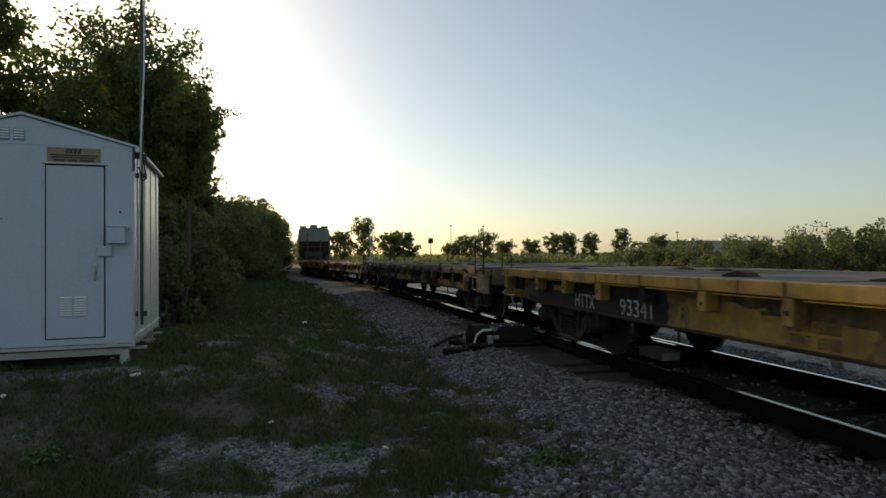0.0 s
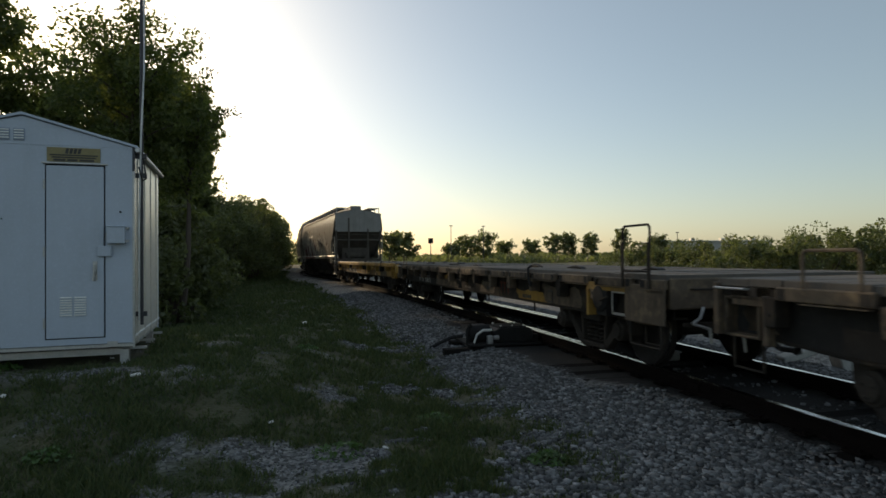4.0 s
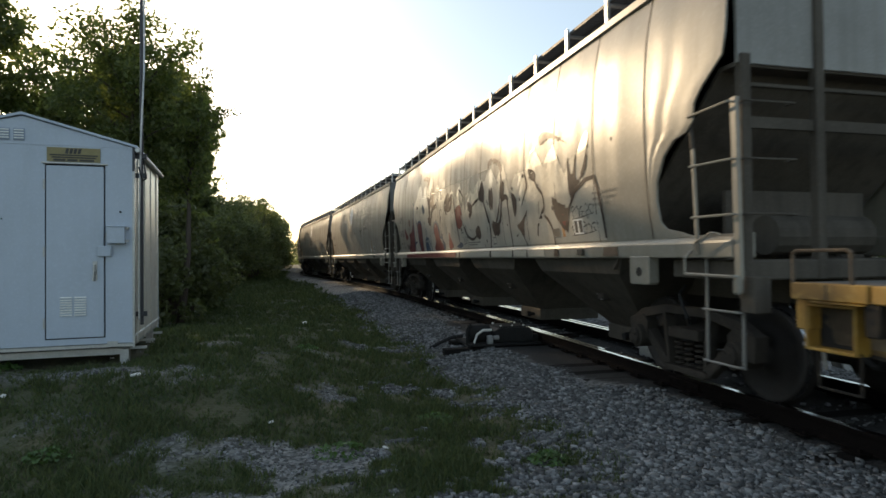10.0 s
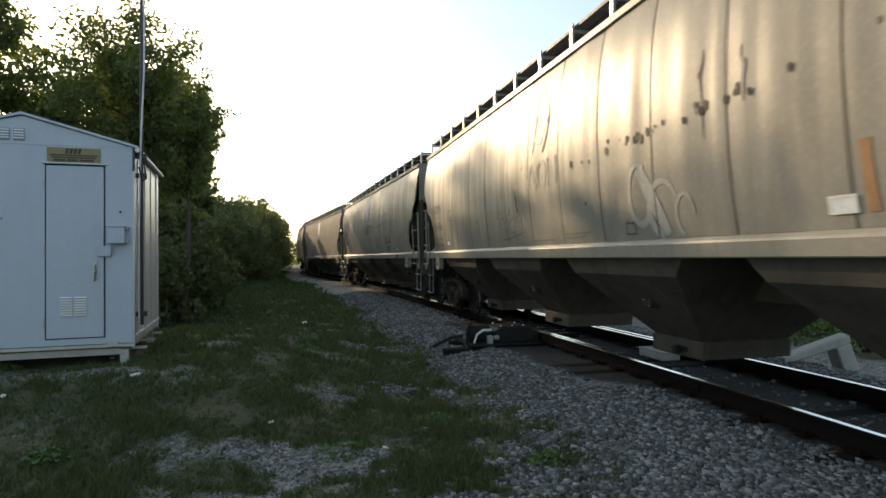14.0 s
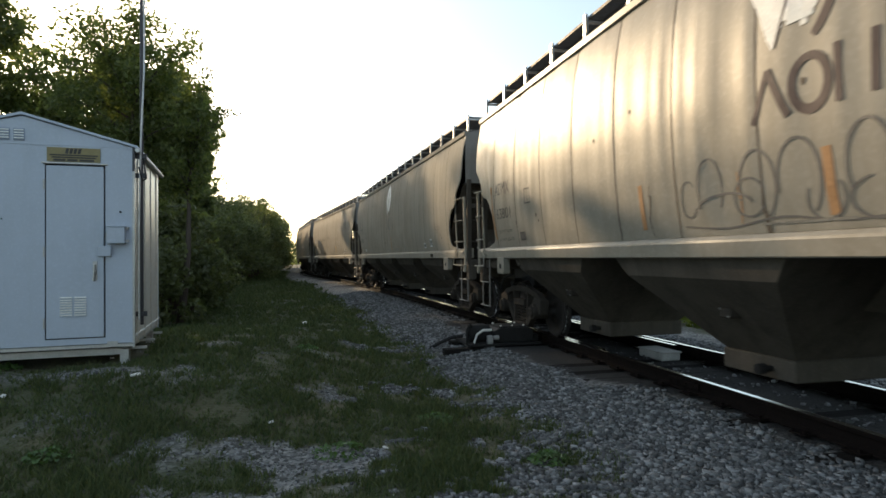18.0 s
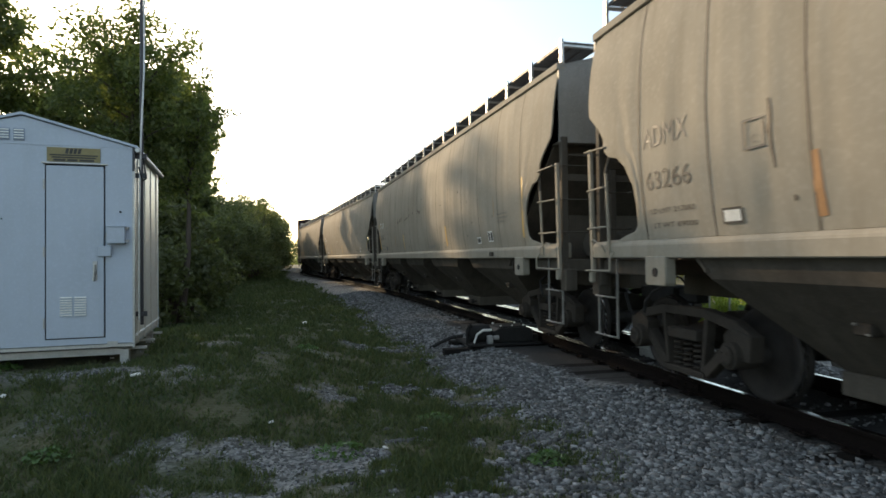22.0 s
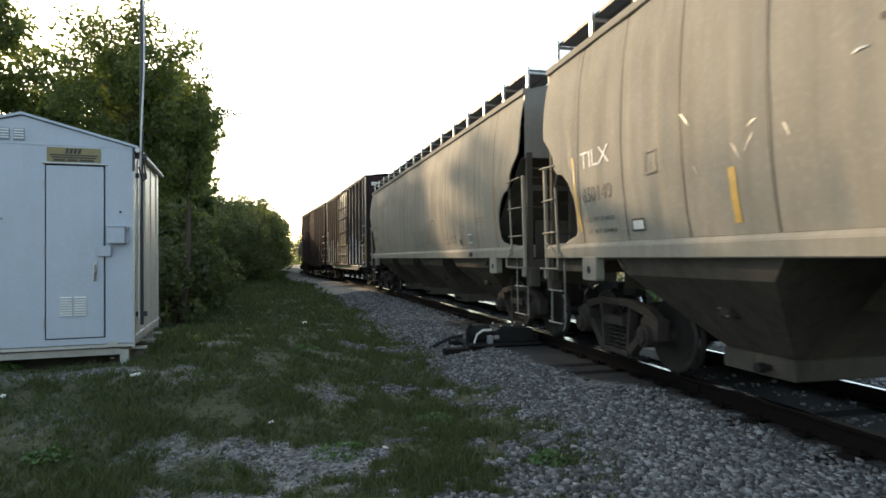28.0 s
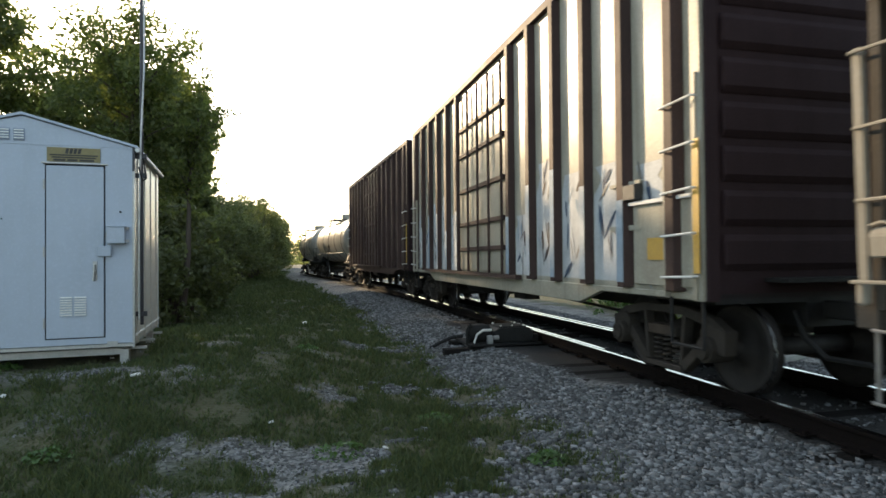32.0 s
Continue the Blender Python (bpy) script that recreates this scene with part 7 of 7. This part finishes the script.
    paint_blot(h1, "graffiti_wedge", [(-0.96, 2.95), (-0.64, 2.86), (-0.69, 2.59), (-0.98, 2.52), (-1.22, 2.58)], GRAFBROWN, "dark brown sprayed wedge", 0.0075)
    paint_blot(h1, "graffiti_wedge", [(-0.57, 2.88), (-0.41, 2.9), (-0.42, 2.71), (-0.55, 2.55), (-0.7, 2.51), (-0.83, 2.56), (-0.71, 2.74)], GRAFBROWN, "dark brown sprayed wedge", 0.0075)
    paint_blot(h1, "graffiti_wedge", [(-2.49, 3.28), (-2.62, 2.82), (-2.86, 2.24), (-2.85, 2.76), (-3.1, 3.12), (-2.72, 2.99)], GRAFBROWN, "dark brown sprayed wedge", 0.0075)
    paint_blot(h1, "graffiti_wedge", [(-1.61, 2.63), (-1.46, 2.58), (-1.53, 2.42), (-1.65, 2.24), (-1.7, 2.47)], GRAFBROWN, "dark brown sprayed wedge", 0.0075)
    paint_blot(h1, "graffiti_wedge", [(-1.83, 2.92), (-1.9, 2.7), (-2.03, 2.73), (-2.2, 2.73), (-2.04, 2.83)], GRAFBROWN, "dark brown sprayed wedge", 0.0075)
    paint_blot(h1, "graffiti_wedge", [(-2.99, 2.5), (-2.82, 2.51), (-2.65, 2.47), (-2.69, 2.32), (-2.78, 2.28), (-2.94, 2.37)], GRAFBROWN, "dark brown sprayed wedge", 0.0075)
    paint_blot(h1, "graffiti_wedge", [(-1.44, 3), (-1.39, 2.86), (-1.53, 2.85)], GRAFBROWN, "dark brown sprayed wedge", 0.0075)
    paint_blot(h1, "graffiti_wedge", [(-4.39, 2.92), (-4.17, 2.91), (-4.18, 2.83), (-4.29, 2.72), (-4.38, 2.74)], GRAFBROWN, "dark brown sprayed wedge", 0.0075)
    paint_blot(h1, "graffiti_blue", [(-0.43, 1.64), (-0.13, 1.73), (0.11, 1.76), (0.14, 1.64)], GRAFBLUE, "slate blue sprayed shape", 0.0085)
    paint_blot(h1, "graffiti_blue", [(-3.38, 2), (-3.11, 1.77), (-2.99, 1.58), (-3.52, 1.6)], GRAFBLUE, "slate blue sprayed shape", 0.0085)
    paint_blot(h1, "graffiti_blue", [(-1.65, 2.12), (-1.5, 1.86), (-1.32, 1.77), (-1.39, 1.63), (-1.55, 1.63)], GRAFBLUE, "slate blue sprayed shape", 0.0085)
    paint_blot(h1, "graffiti_blue", [(-4.85, 1.89), (-4.47, 1.91), (-4.61, 1.84), (-4.8, 1.83)], GRAFBLUE, "slate blue sprayed shape", 0.0085)
    paint_blot(h1, "graffiti_blue", [(-3.61, 2.93), (-3.33, 2.72), (-3.53, 2.62), (-3.63, 2.73)], GRAFBLUE, "slate blue sprayed shape", 0.0085)
    paint_strokes(h1, "graffiti_outline", [taper([(5.35, 1.76), (5.46, 2.06), (5.71, 2.29), (5.99, 2.41), (6.22, 2.42), (6.29, 2.24), (6.36, 1.93), (6.37, 1.65)], 0.03)], GRAFBROWN, "dark brown sprayed outline", 0.021)
    paint_strokes(h1, "graffiti_outline", [taper([(4.38, 2.6), (4.46, 2.5), (4.62, 2.38), (4.66, 2.29), (4.64, 2.17), (4.53, 2.08), (4.39, 1.9), (4.32, 1.75)], 0.03)], GRAFBROWN, "dark brown sprayed outline", 0.021)
    paint_strokes(h1, "graffiti_outline", [taper([(4.48, 2.02), (4.63, 2.03), (4.77, 1.95), (4.87, 1.82), (4.9, 1.6)], 0.03)], GRAFBROWN, "dark brown sprayed outline", 0.021)
    paint_strokes(h1, "graffiti_outline", [taper([(2.77, 2.48), (2.66, 2.25), (2.5, 2.04)], 0.025)], GRAFBROWN, "dark brown sprayed outline", 0.021)
    paint_strokes(h1, "graffiti_outline", [taper([(2.96, 2.5), (3.11, 2.48), (3.18, 2.22), (3.22, 1.6)], 0.028)], GRAFBROWN, "dark brown sprayed outline", 0.021)
    paint_strokes(h1, "graffiti_outline", [taper([(3.75, 1.76), (3.88, 1.58)], 0.02)], GRAFBROWN, "dark brown sprayed outline", 0.021)
    paint_strokes(h1, "graffiti_outline", [taper([(2.87, 2.91), (2.9, 2.65), (2.87, 2.43), (2.81, 2.25), (2.72, 2.09), (2.62, 2.02), (2.51, 2.01), (2.32, 2.09)], 0.04)], GRAFBROWN, "dark brown sprayed outline", 0.021)
    paint_strokes(h1, "graffiti_outline", [taper([(1.56, 2.59), (1.33, 2.54), (1.1, 2.48)], 0.032)], GRAFBROWN, "dark brown sprayed outline", 0.021)
    paint_strokes(h1, "graffiti_outline", [taper([(1.85, 2.48), (1.98, 2.28), (2.06, 2.03), (2.07, 1.83), (2, 1.58)], 0.036)], GRAFBROWN, "dark brown sprayed outline", 0.021)
    paint_strokes(h1, "graffiti_outline", [taper([(1.27, 1.87), (1.03, 1.8), (0.76, 1.83), (0.5, 1.97), (0.34, 2.16)], 0.032)], GRAFBROWN, "dark brown sprayed outline", 0.021)
    paint_strokes(h1, "graffiti_outline", [taper([(-0.31, 2.87), (-0.27, 2.67), (-0.12, 2.07), (-0.01, 1.64)], 0.03)], GRAFBROWN, "dark brown sprayed outline", 0.021)
    paint_strokes(h1, "graffiti_outline", [taper([(0.26, 2.57), (0.15, 2.92), (0.44, 2.72), (0.3, 2.55)], 0.022)], GRAFBROWN, "dark brown sprayed outline", 0.021)
    paint_strokes(h1, "graffiti_outline", [taper([(2.89, 2.43), (3.09, 2.48), (3.21, 2.41)], 0.045)], GRAFBROWN, "dark brown sprayed outline", 0.021)
    paint_strokes(h1, "graffiti_outline", [taper([(-0.7, 2.51), (-0.89, 2.53), (-1.09, 2.57), (-1.04, 2.44)], 0.025)], GRAFBROWN, "dark brown sprayed outline", 0.021)
    paint_strokes(h1, "graffiti_outline", [taper([(-1.9, 2.7), (-2.19, 2.73), (-2.46, 2.64), (-2.6, 2.47), (-2.69, 2.25)], 0.06)], GRAFBROWN, "dark brown sprayed outline", 0.021)
    paint_strokes(h1, "graffiti_edge", [taper([(-2.4, 2.04), (-2.4, 2.16), (-2.27, 2.31), (-2.07, 2.33), (-1.92, 2.25), (-1.84, 2.06), (-1.8, 1.94), (-1.65, 1.92), (-1.5, 2)], 0.045)], GRAFBLUE, "slate blue sprayed outline", 0.024)
    paint_strokes(h1, "graffiti_edge", [taper([(-4.53, 2.56), (-4.38, 2.31), (-4.28, 1.89), (-4.2, 1.62)], 0.03)], GRAFBLUE, "slate blue sprayed outline", 0.024)
    paint_strokes(h1, "graffiti_edge", [taper([(-4.41, 2.34), (-4.19, 2.45), (-3.93, 2.43), (-3.8, 2.27), (-3.79, 2.02), (-3.78, 1.61)], 0.03)], GRAFBLUE, "slate blue sprayed outline", 0.024)
    paint_strokes(h1, "graffiti_edge", [taper([(-3.27, 2.22), (-3.29, 1.97), (-3.08, 1.93), (-2.92, 1.76), (-2.86, 1.61)], 0.03)], GRAFBLUE, "slate blue sprayed outline", 0.024)
    paint_strokes(h1, "graffiti_edge", [taper([(-4.89, 3.07), (-4.82, 2.95), (-4.86, 2.33), (-4.85, 1.93), (-5, 1.69)], 0.05)], GRAFBLUE, "slate blue sprayed outline", 0.024)
    paint_strokes(h1, "graffiti_edge", [taper([(-4.28, 1.98), (-4.22, 1.81), (-4.18, 1.64)], 0.04)], GRAFBLUE, "slate blue sprayed outline", 0.024)
    # dark scuffs where cargo dust and rubs have worn the silver
    for k in range(46):
        x, z = rr.uniform(-4.6, 5.0), rr.choice((rr.uniform(2.4, 2.62), rr.uniform(1.75, 2.9)))
        n = rr.uniform(0.010, 0.035)
        paint_blot(h1, "scuff", [(x, z), (x + n, z - 0.3 * n), (x + 1.4 * n, z - 1.6 * n), (x + 0.3 * n, z - 2.2 * n), (x - 0.4 * n, z - n)], GRAFBROWN, "", 0.0095)
    for a, d, m in ((-0.1, 0.02, GRAFBROWN), (2.05, 2.17, GRAFBROWN), (3.25, 3.33, GRAFBROWN), (3.9, 3.96, GRAFBROWN), (4.95, 5.1, GRAFBROWN), (-6.2, -0.35, GRAFRED), (-0.25, 4.6, PALEPAINT), (6.35, 6.7, GRAFTAN)):
        part("graffiti_sill", Shape().prism([(a, 1.425), (d, 1.425), (d - 0.02, 1.535), (a + 0.02, 1.535)], "y", -1.568 - (0.002 if m is GRAFBROWN else 0), -1.562), m, h1, "sprayed paint carried over the side sill")
    paint_strokes(h1, "graffiti_tag", scribble(rr, 0.12, 0.55, 1.95, 2.1, 3, 0.010) + scribble(rr, 0.2, 0.62, 1.7, 1.88, 3, 0.010) + scribble(rr, 5.55, 6.15, 1.92, 2.12, 5, 0.010) + scribble(rr, 5.5, 6.2, 1.70, 1.88, 5, 0.010), STENCIL)
    # thin tags: loops low on the second hopper, bubble letters and a wild tag on the third
    paint_strokes(hops[1], "graffiti_tag", [arc(2.55, 2.08, 0.2, 0.32, 60, 330, 0.016, 0.04, 20), arc(2.95, 1.9, 0.25, 0.28, 20, 260, 0.012, 0.045, 18), arc(3.3, 1.82, 0.14, 0.2, 0, 250, 0.012, 0.02, 16), [(2.55, 2.36, 0.06), (2.72, 2.1, 0.09), (2.9, 1.8, 0.08), (3.0, 1.64, 0.05)]], PALETAG, "loose pale sprayed loops", 0.012)
    paint_strokes(hops[1], "graffiti_tag", scribble(rr, -2.0, -0.8, 1.7, 2.2, 6, 0.010), GREYINK)
    bubbles = [arc(-1.50, 1.95, 0.12, 0.17, 40, 330, 0.008, 0.008, 16), arc(-1.2, 2.02, 0.15, 0.27, -40, 220, 0.008, 0.008, 18), arc(-1.02, 1.84, 0.34, 0.12, 10, 175, 0.008, 0.008, 16), arc(-0.62, 1.98, 0.2, 0.29, -60, 200, 0.009, 0.009, 18), arc(-0.72, 1.9, 0.18, 0.16, 20, 330, 0.008, 0.008, 18),
               arc(-0.2, 1.98, 0.2, 0.31, -50, 195, 0.009, 0.009, 18), arc(0.02, 1.83, 0.16, 0.16, 150, 400, 0.008, 0.008, 16), arc(0.38, 2.02, 0.17, 0.29, -30, 215, 0.009, 0.009, 18), arc(0.42, 1.8, 0.2, 0.14, 100, 370, 0.008, 0.008, 16), arc(0.75, 1.92, 0.18, 0.26, -30, 200, 0.008, 0.008, 16), [(-1.6, 1.70, 0.008), (-1.0, 1.66, 0.009), (-0.4, 1.72, 0.009), (0.2, 1.66, 0.008), (0.9, 1.72, 0.006)]]
    paint_strokes(hops[2], "graffiti_tag", bubbles, GREYINK, "thin outlined bubble letters", 0.012)
    paint_strokes(hops[2], "graffiti_tag", scribble(rr, 3.75, 4.6, 1.95, 2.2, 5, 0.018) + scribble(rr, 3.9, 4.5, 1.68, 1.9, 4, 0.018), GRAFBROWN)
    for paint, xa, xb, za, zb, n in ((PALEPAINT, -5.6, -1.2, 2.2, 2.8, 16), (GRAFRED, -3.2, -0.6, 1.95, 2.3, 12)):
        marks = []
        for k in range(n):
            x, z, a = rr.uniform(xa, xb), rr.uniform(za, zb), rr.uniform(-1.2, 1.2)
            d = rr.uniform(0.04, 0.12)
            marks.append([(x - d * math.cos(a), z - d * math.sin(a), 0.004), (x, z + 0.01, 0.010), (x + d * math.cos(a), z + d * math.sin(a), 0.004)])
        paint_strokes(hops[5], "graffiti_tag", marks, paint)
    paint_strokes(hops[6], "graffiti_tag", scribble(rr, 0.1, 2.3, 1.72, 2.2, 7, 0.009) + scribble(rr, 3.6, 4.6, 1.72, 2.0, 5, 0.009) + scribble(rr, -8.0, -7.2, 2.8, 3.05, 4, 0.009), GREYINK)
    paint_strokes(hops[6], "graffiti_ring", [arc(2.65, 2.05, 0.3, 0.36, 20, 260, 0.007, 0.007, 18)], GRAFBROWN)


def build_train():
    base = hopper()
    hops = [base] + [copy_thing(base, pose(0, 0, 0)) for i in range(6)]
    for i, car in enumerate(hops):
        CARS.append((car, H_FRONT - H_LEN * (i + 0.5) + (0.12 if i == 6 else 0.0), HC))
    dull = {}
    for i, car in enumerate(hops[1:], 1):
        paint = HOPPER_DULL if i < 3 else HOPPER_CHALK
        for o in car.children_recursive:
            if o.type == "MESH" and o.data.materials and o.data.materials[0] == HOPPER:
                key = (o.data.name, paint.name)
                if key not in dull:
                    dull[key] = o.data.copy()
                    dull[key].materials[0] = paint
                o.data = dull[key]
    liveries(hops)
    flats = []
    for i in range(4):
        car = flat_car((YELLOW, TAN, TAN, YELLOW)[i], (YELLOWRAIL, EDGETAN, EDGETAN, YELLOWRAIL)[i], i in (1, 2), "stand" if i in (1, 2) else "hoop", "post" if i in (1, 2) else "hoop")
        flats.append(car)
        CARS.append((car, H_FRONT + F_LEN * i + FE, FC))
    kf = random.Random(71)
    #        number, owner's letters, number from, to, class letters, black panel, load stencil
    for car, (num, hx, dx, wide, cx, b0, b1_, lx) in zip(flats, (("93932", -4.25, -2.93, 1.17, -0.35, -4.49, -1.82, -1.30), ("93654", -5.17, -4.37, 0.76, -2.96, -6.2, -3.1, -1.2), ("93443", -5.02, -3.77, 0.74, -2.67, -7.3, -2.75, -1.32), ("93341", -5.14, -3.86, 0.80, -2.6, -7.0, -2.85, -1.2))):
        ochre = num in ("93932", "93341")
        part("black_panel", ragged(b0, b1_, 0.668, 1.085, kf), BLACKPANEL, car, "worn black lettering panel")
        mark(car, "owner_letters", "HTTX", hx, 0.70, 0.2, WORNWHITE, 0.84, "flat", GY + 0.012)
        mark(car, "car_number", num, dx, 0.69, 0.215, WORNWHITE, wide * 1.42 if num == "93932" else wide * 1.32, "flat", GY + 0.012)
        mark(car, "class_letters", "RI", cx, 0.70, 0.19, WORNWHITE if num == "93932" else STENCIL, 0.62, "flat", GY + 0.014)
        part("yellow_panel", ragged(b1_ + 0.12, b1_ + 2.4, 0.672, 0.93, kf, lean=0.15, proud=0.008), YELLOWPATCH if num != "93654" else EDGETAN, car, "cleaner yellow paint beside the lettering")
        if num != "93932":
            part("yellow_stripe", ragged(b1_ + 0.2, b1_ + 1.3, 0.86, 0.99, kf, lean=0.2, proud=0.010), YELLOWPATCH, car)
        for text, x, z in (("LD LMT", 0.0, 0.81), ("LT WT", 0.02, 0.69), ("150800", 0.30, 0.81), ("69100", 0.34, 0.69)):
            mark(car, "load_stencil", text, lx + x, z, 0.10, STENCIL, 0.62, "flat", GY + 0.014)
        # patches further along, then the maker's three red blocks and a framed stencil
        for x0, x1, z0, z1, m in ((1.0, 1.9, 0.675, 0.93, YELLOWPATCH if ochre else EDGETAN), (3.3, 4.5, 0.675, 0.86, YELLOWPATCH), (4.4, 5.7, 0.675, 0.98, EDGETAN), (-7.7, -6.6 if ochre else -7.4, 0.75, 1.05, EDGETAN), (5.9, 7.1, 0.69, 0.95, YELLOWPATCH if ochre else TAN)):
            part("paint_patch", ragged(x0, x1, z0, z1, kf, lean=kf.uniform(-0.2, 0.2), proud=0.006), m, car)
        bars_ = [[(2.32, 2.46), (2.37, 2.41)], [(2.50, 2.64), (2.55, 2.59)], [(2.68, 2.84), (2.73, 2.79)]]
        for cap, stem in bars_:
            part("emblem_block", Shape().box(cap[0], cap[1], -GY - 0.013, -GY - 0.010, 0.90, 0.945).box(stem[0], stem[1], -GY - 0.013, -GY - 0.010, 0.72, 0.90), EMBLEMRED, car)
        for a0, w, z in ((1.5, 0.45, 0.75), (-0.1, 0.5, 0.70), (3.5, 0.4, 0.70)):
            for k in range(4):
                part("stencil_bar", Shape().box(a0 + k * w / 4, a0 + (k + 0.72) * w / 4, -GY - 0.013, -GY - 0.010, z, z + 0.06), STENCIL, car)
        part("stencil_frame", Shape().box(4.58, 4.75, -GY - 0.012, -GY - 0.009, 0.69, 0.88), STENCIL, car)
        part("stencil_panel", Shape().box(4.60, 4.73, -GY - 0.016, -GY - 0.013, 0.71, 0.86), EDGETAN, car)
        part("placard", Shape().box(-5.9, -5.5, -GY - 0.016, -GY - 0.012, 0.90, 0.97), YELLOWPATCH, car)
        if num == "93932":
            part("test_board", Shape().box(-6.62, -6.36, -1.38, -1.36, 0.70, 0.93), EDGETAN, car, "small plate with a green and white patch", bevel=0.01)
            part("board_patch", Shape().box(-6.60, -6.53, -1.385, -1.381, 0.80, 0.90), GREENPATCH, car)
    b1 = box_car(BOXPAINT, BOXBROWN, "cream ribbed high box car with faded graffiti")
    b2 = box_car(BOXBROWN, BOXBROWN, "dark brown ribbed high box car")
    rr = random.Random(44)
    for k, x in enumerate((6.0, 5.05, 4.1, 3.15, 2.2, -2.2, -3.15, -4.1, -5.05, -6.0)):
        # pale sprayed fields low between the posts, with blue and dark blotches in them
        top = rr.uniform(2.1, 3.0)
        zs = [1.12 + (top - 1.12) * q / 8 for q in range(9)]
        sh = Shape().grid([[(x - 0.33 + (rr.uniform(0, 0.22) if q > 6 else 0), -1.424, z), (x + 0.33 - (rr.uniform(0, 0.22) if q > 6 else 0), -1.424, z)] for q, z in enumerate(zs)])
        part("graffiti_field", sh.mesh("graffiti_field", GRAFWHITE, fix=False), None, b1)
        for j in range(9):
            # broken blue and dark strokes, slanting across the field
            cx, cz, a, d, w = x + rr.uniform(-0.2, 0.2), rr.uniform(1.2, top - 0.1), rr.uniform(0.6, 2.4), rr.uniform(0.10, 0.26), rr.uniform(0.012, 0.05)
            ux, uz = math.cos(a), math.sin(a)
            pts = [(-1, 0.2), (-0.4, 0.8), (0.3, 1.0), (1, 0.3), (0.8, -0.4), (0.1, -0.7), (-0.6, -0.5)]
            rim = [(max(x - 0.34, min(x + 0.34, cx + d * p * ux - w * q * uz)), -1.4265 - 0.0008 * j, cz + d * p * uz + w * q * ux) for p, q in pts]
            part("graffiti_patch", Shape().add(rim, [tuple(range(7))]).mesh("graffiti_patch", rr.choice((GRAFBLUE, GRAFBLUE, FADED, GRAFBROWN, PALEBLUE)), fix=False), None, b1)
    for k, x in enumerate((1.72, 2.67, 3.62, 4.57, 5.52, -1.72, -2.67, -3.62, -4.57, -5.52)):
        # the same paint carried over the posts
        hgt = 1.12 + rr.uniform(0.9, 1.6)
        part("graffiti_field", Shape().box(x - 0.072, x + 0.072, -1.533, -1.5305, 1.12, hgt), GRAFWHITE if k % 2 else PALEBLUE, b1)
    corner = part("corner_board", Shape().box(5.70, 6.78, -1.46, -1.425, 1.10, 2.0), BOXPAINT, b1, "pale plate beside the corner ladder", bevel=0.012)
    part("board_ledge", Shape().box(5.66, 6.78, -1.50, -1.46, 2.0, 2.04), WHITE, corner)
    part("lamp_bracket", Shape().box(5.60, 5.86, -1.54, -1.43, 2.06, 2.24), STENCIL, b1, bevel=0.01)
    part("door_placard", Shape().box(6.0, 6.38, -1.475, -1.462, 1.38, 1.62), AMBER, b1, "small yellow placard")
    part("placard_holder", Shape().box(3.3, 3.6, -1.445, -1.422, 1.6, 1.95), STENCIL, b1)
    part("route_board", Shape().box(5.2, 5.85, -1.47, -1.422, 1.72, 1.78).box(5.2, 5.85, -1.47, -1.422, 2.25, 2.29), BOXPAINT, b1)
    for car in (b1, b2):
        pl = part("height_plate", Shape().box(BE + 0.072, BE + 0.078, -1.22, -0.10, 4.86, 5.02), WHITE, car, "white warning plate with small letters")
        vs, fs = lettering("EXCESS HEIGHT CAR", 0.085, 0.92)
        part("plate_letters", Shape().add([(BE + 0.081, -1.17 + u, 4.90 + v) for u, v in vs], fs).mesh("plate_letters", STENCIL, fix=False), None, pl)
    end = H_FRONT - 7 * H_LEN
    CARS.append((b1, end - 8.05, BC))
    CARS.append((b2, end - 22.85, BC))
    k1 = tank_car()
    k2 = copy_thing(k1, pose(0, 0, 0))
    for i, k in enumerate((k1, k2)):
        CARS.append((k, end - 30.4 - K_LEN * (i + 0.5), 5.3))
    return hops, flats, b1, b2


HOPS, FLATS, BOX1, BOX2 = build_train()


def motions():
    """The train rolls along the line past the camera; each wheelset turns with the way it has gone."""
    def gone(t):
        return SPEED * (t - T0) + 0.5 * GAIN * (t - T0) ** 2
    for car, s0, half in CARS:
        rows = []
        for i in range(33):
            s = s0 + gone(i)
            x1, y1, _ = track(s + half)
            x0, y0, _ = track(s - half)
            rows.append((i, pose((x0 + x1) / 2, (y0 + y1) / 2, 0, 0, 0, math.degrees(math.atan2(y1 - y0, x1 - x0)))))
        walk(car, rows)
    for car, s0, half in CARS:
        for w in car.children_recursive:
            if w.name.startswith("wheelset"):
                x = w.matrix_basis.translation.x
                walk(w, [(t / 10, pose(x, 0, RW, 0, math.degrees(gone(t / 10) / RW), 0)) for t in range(321)])


motions()
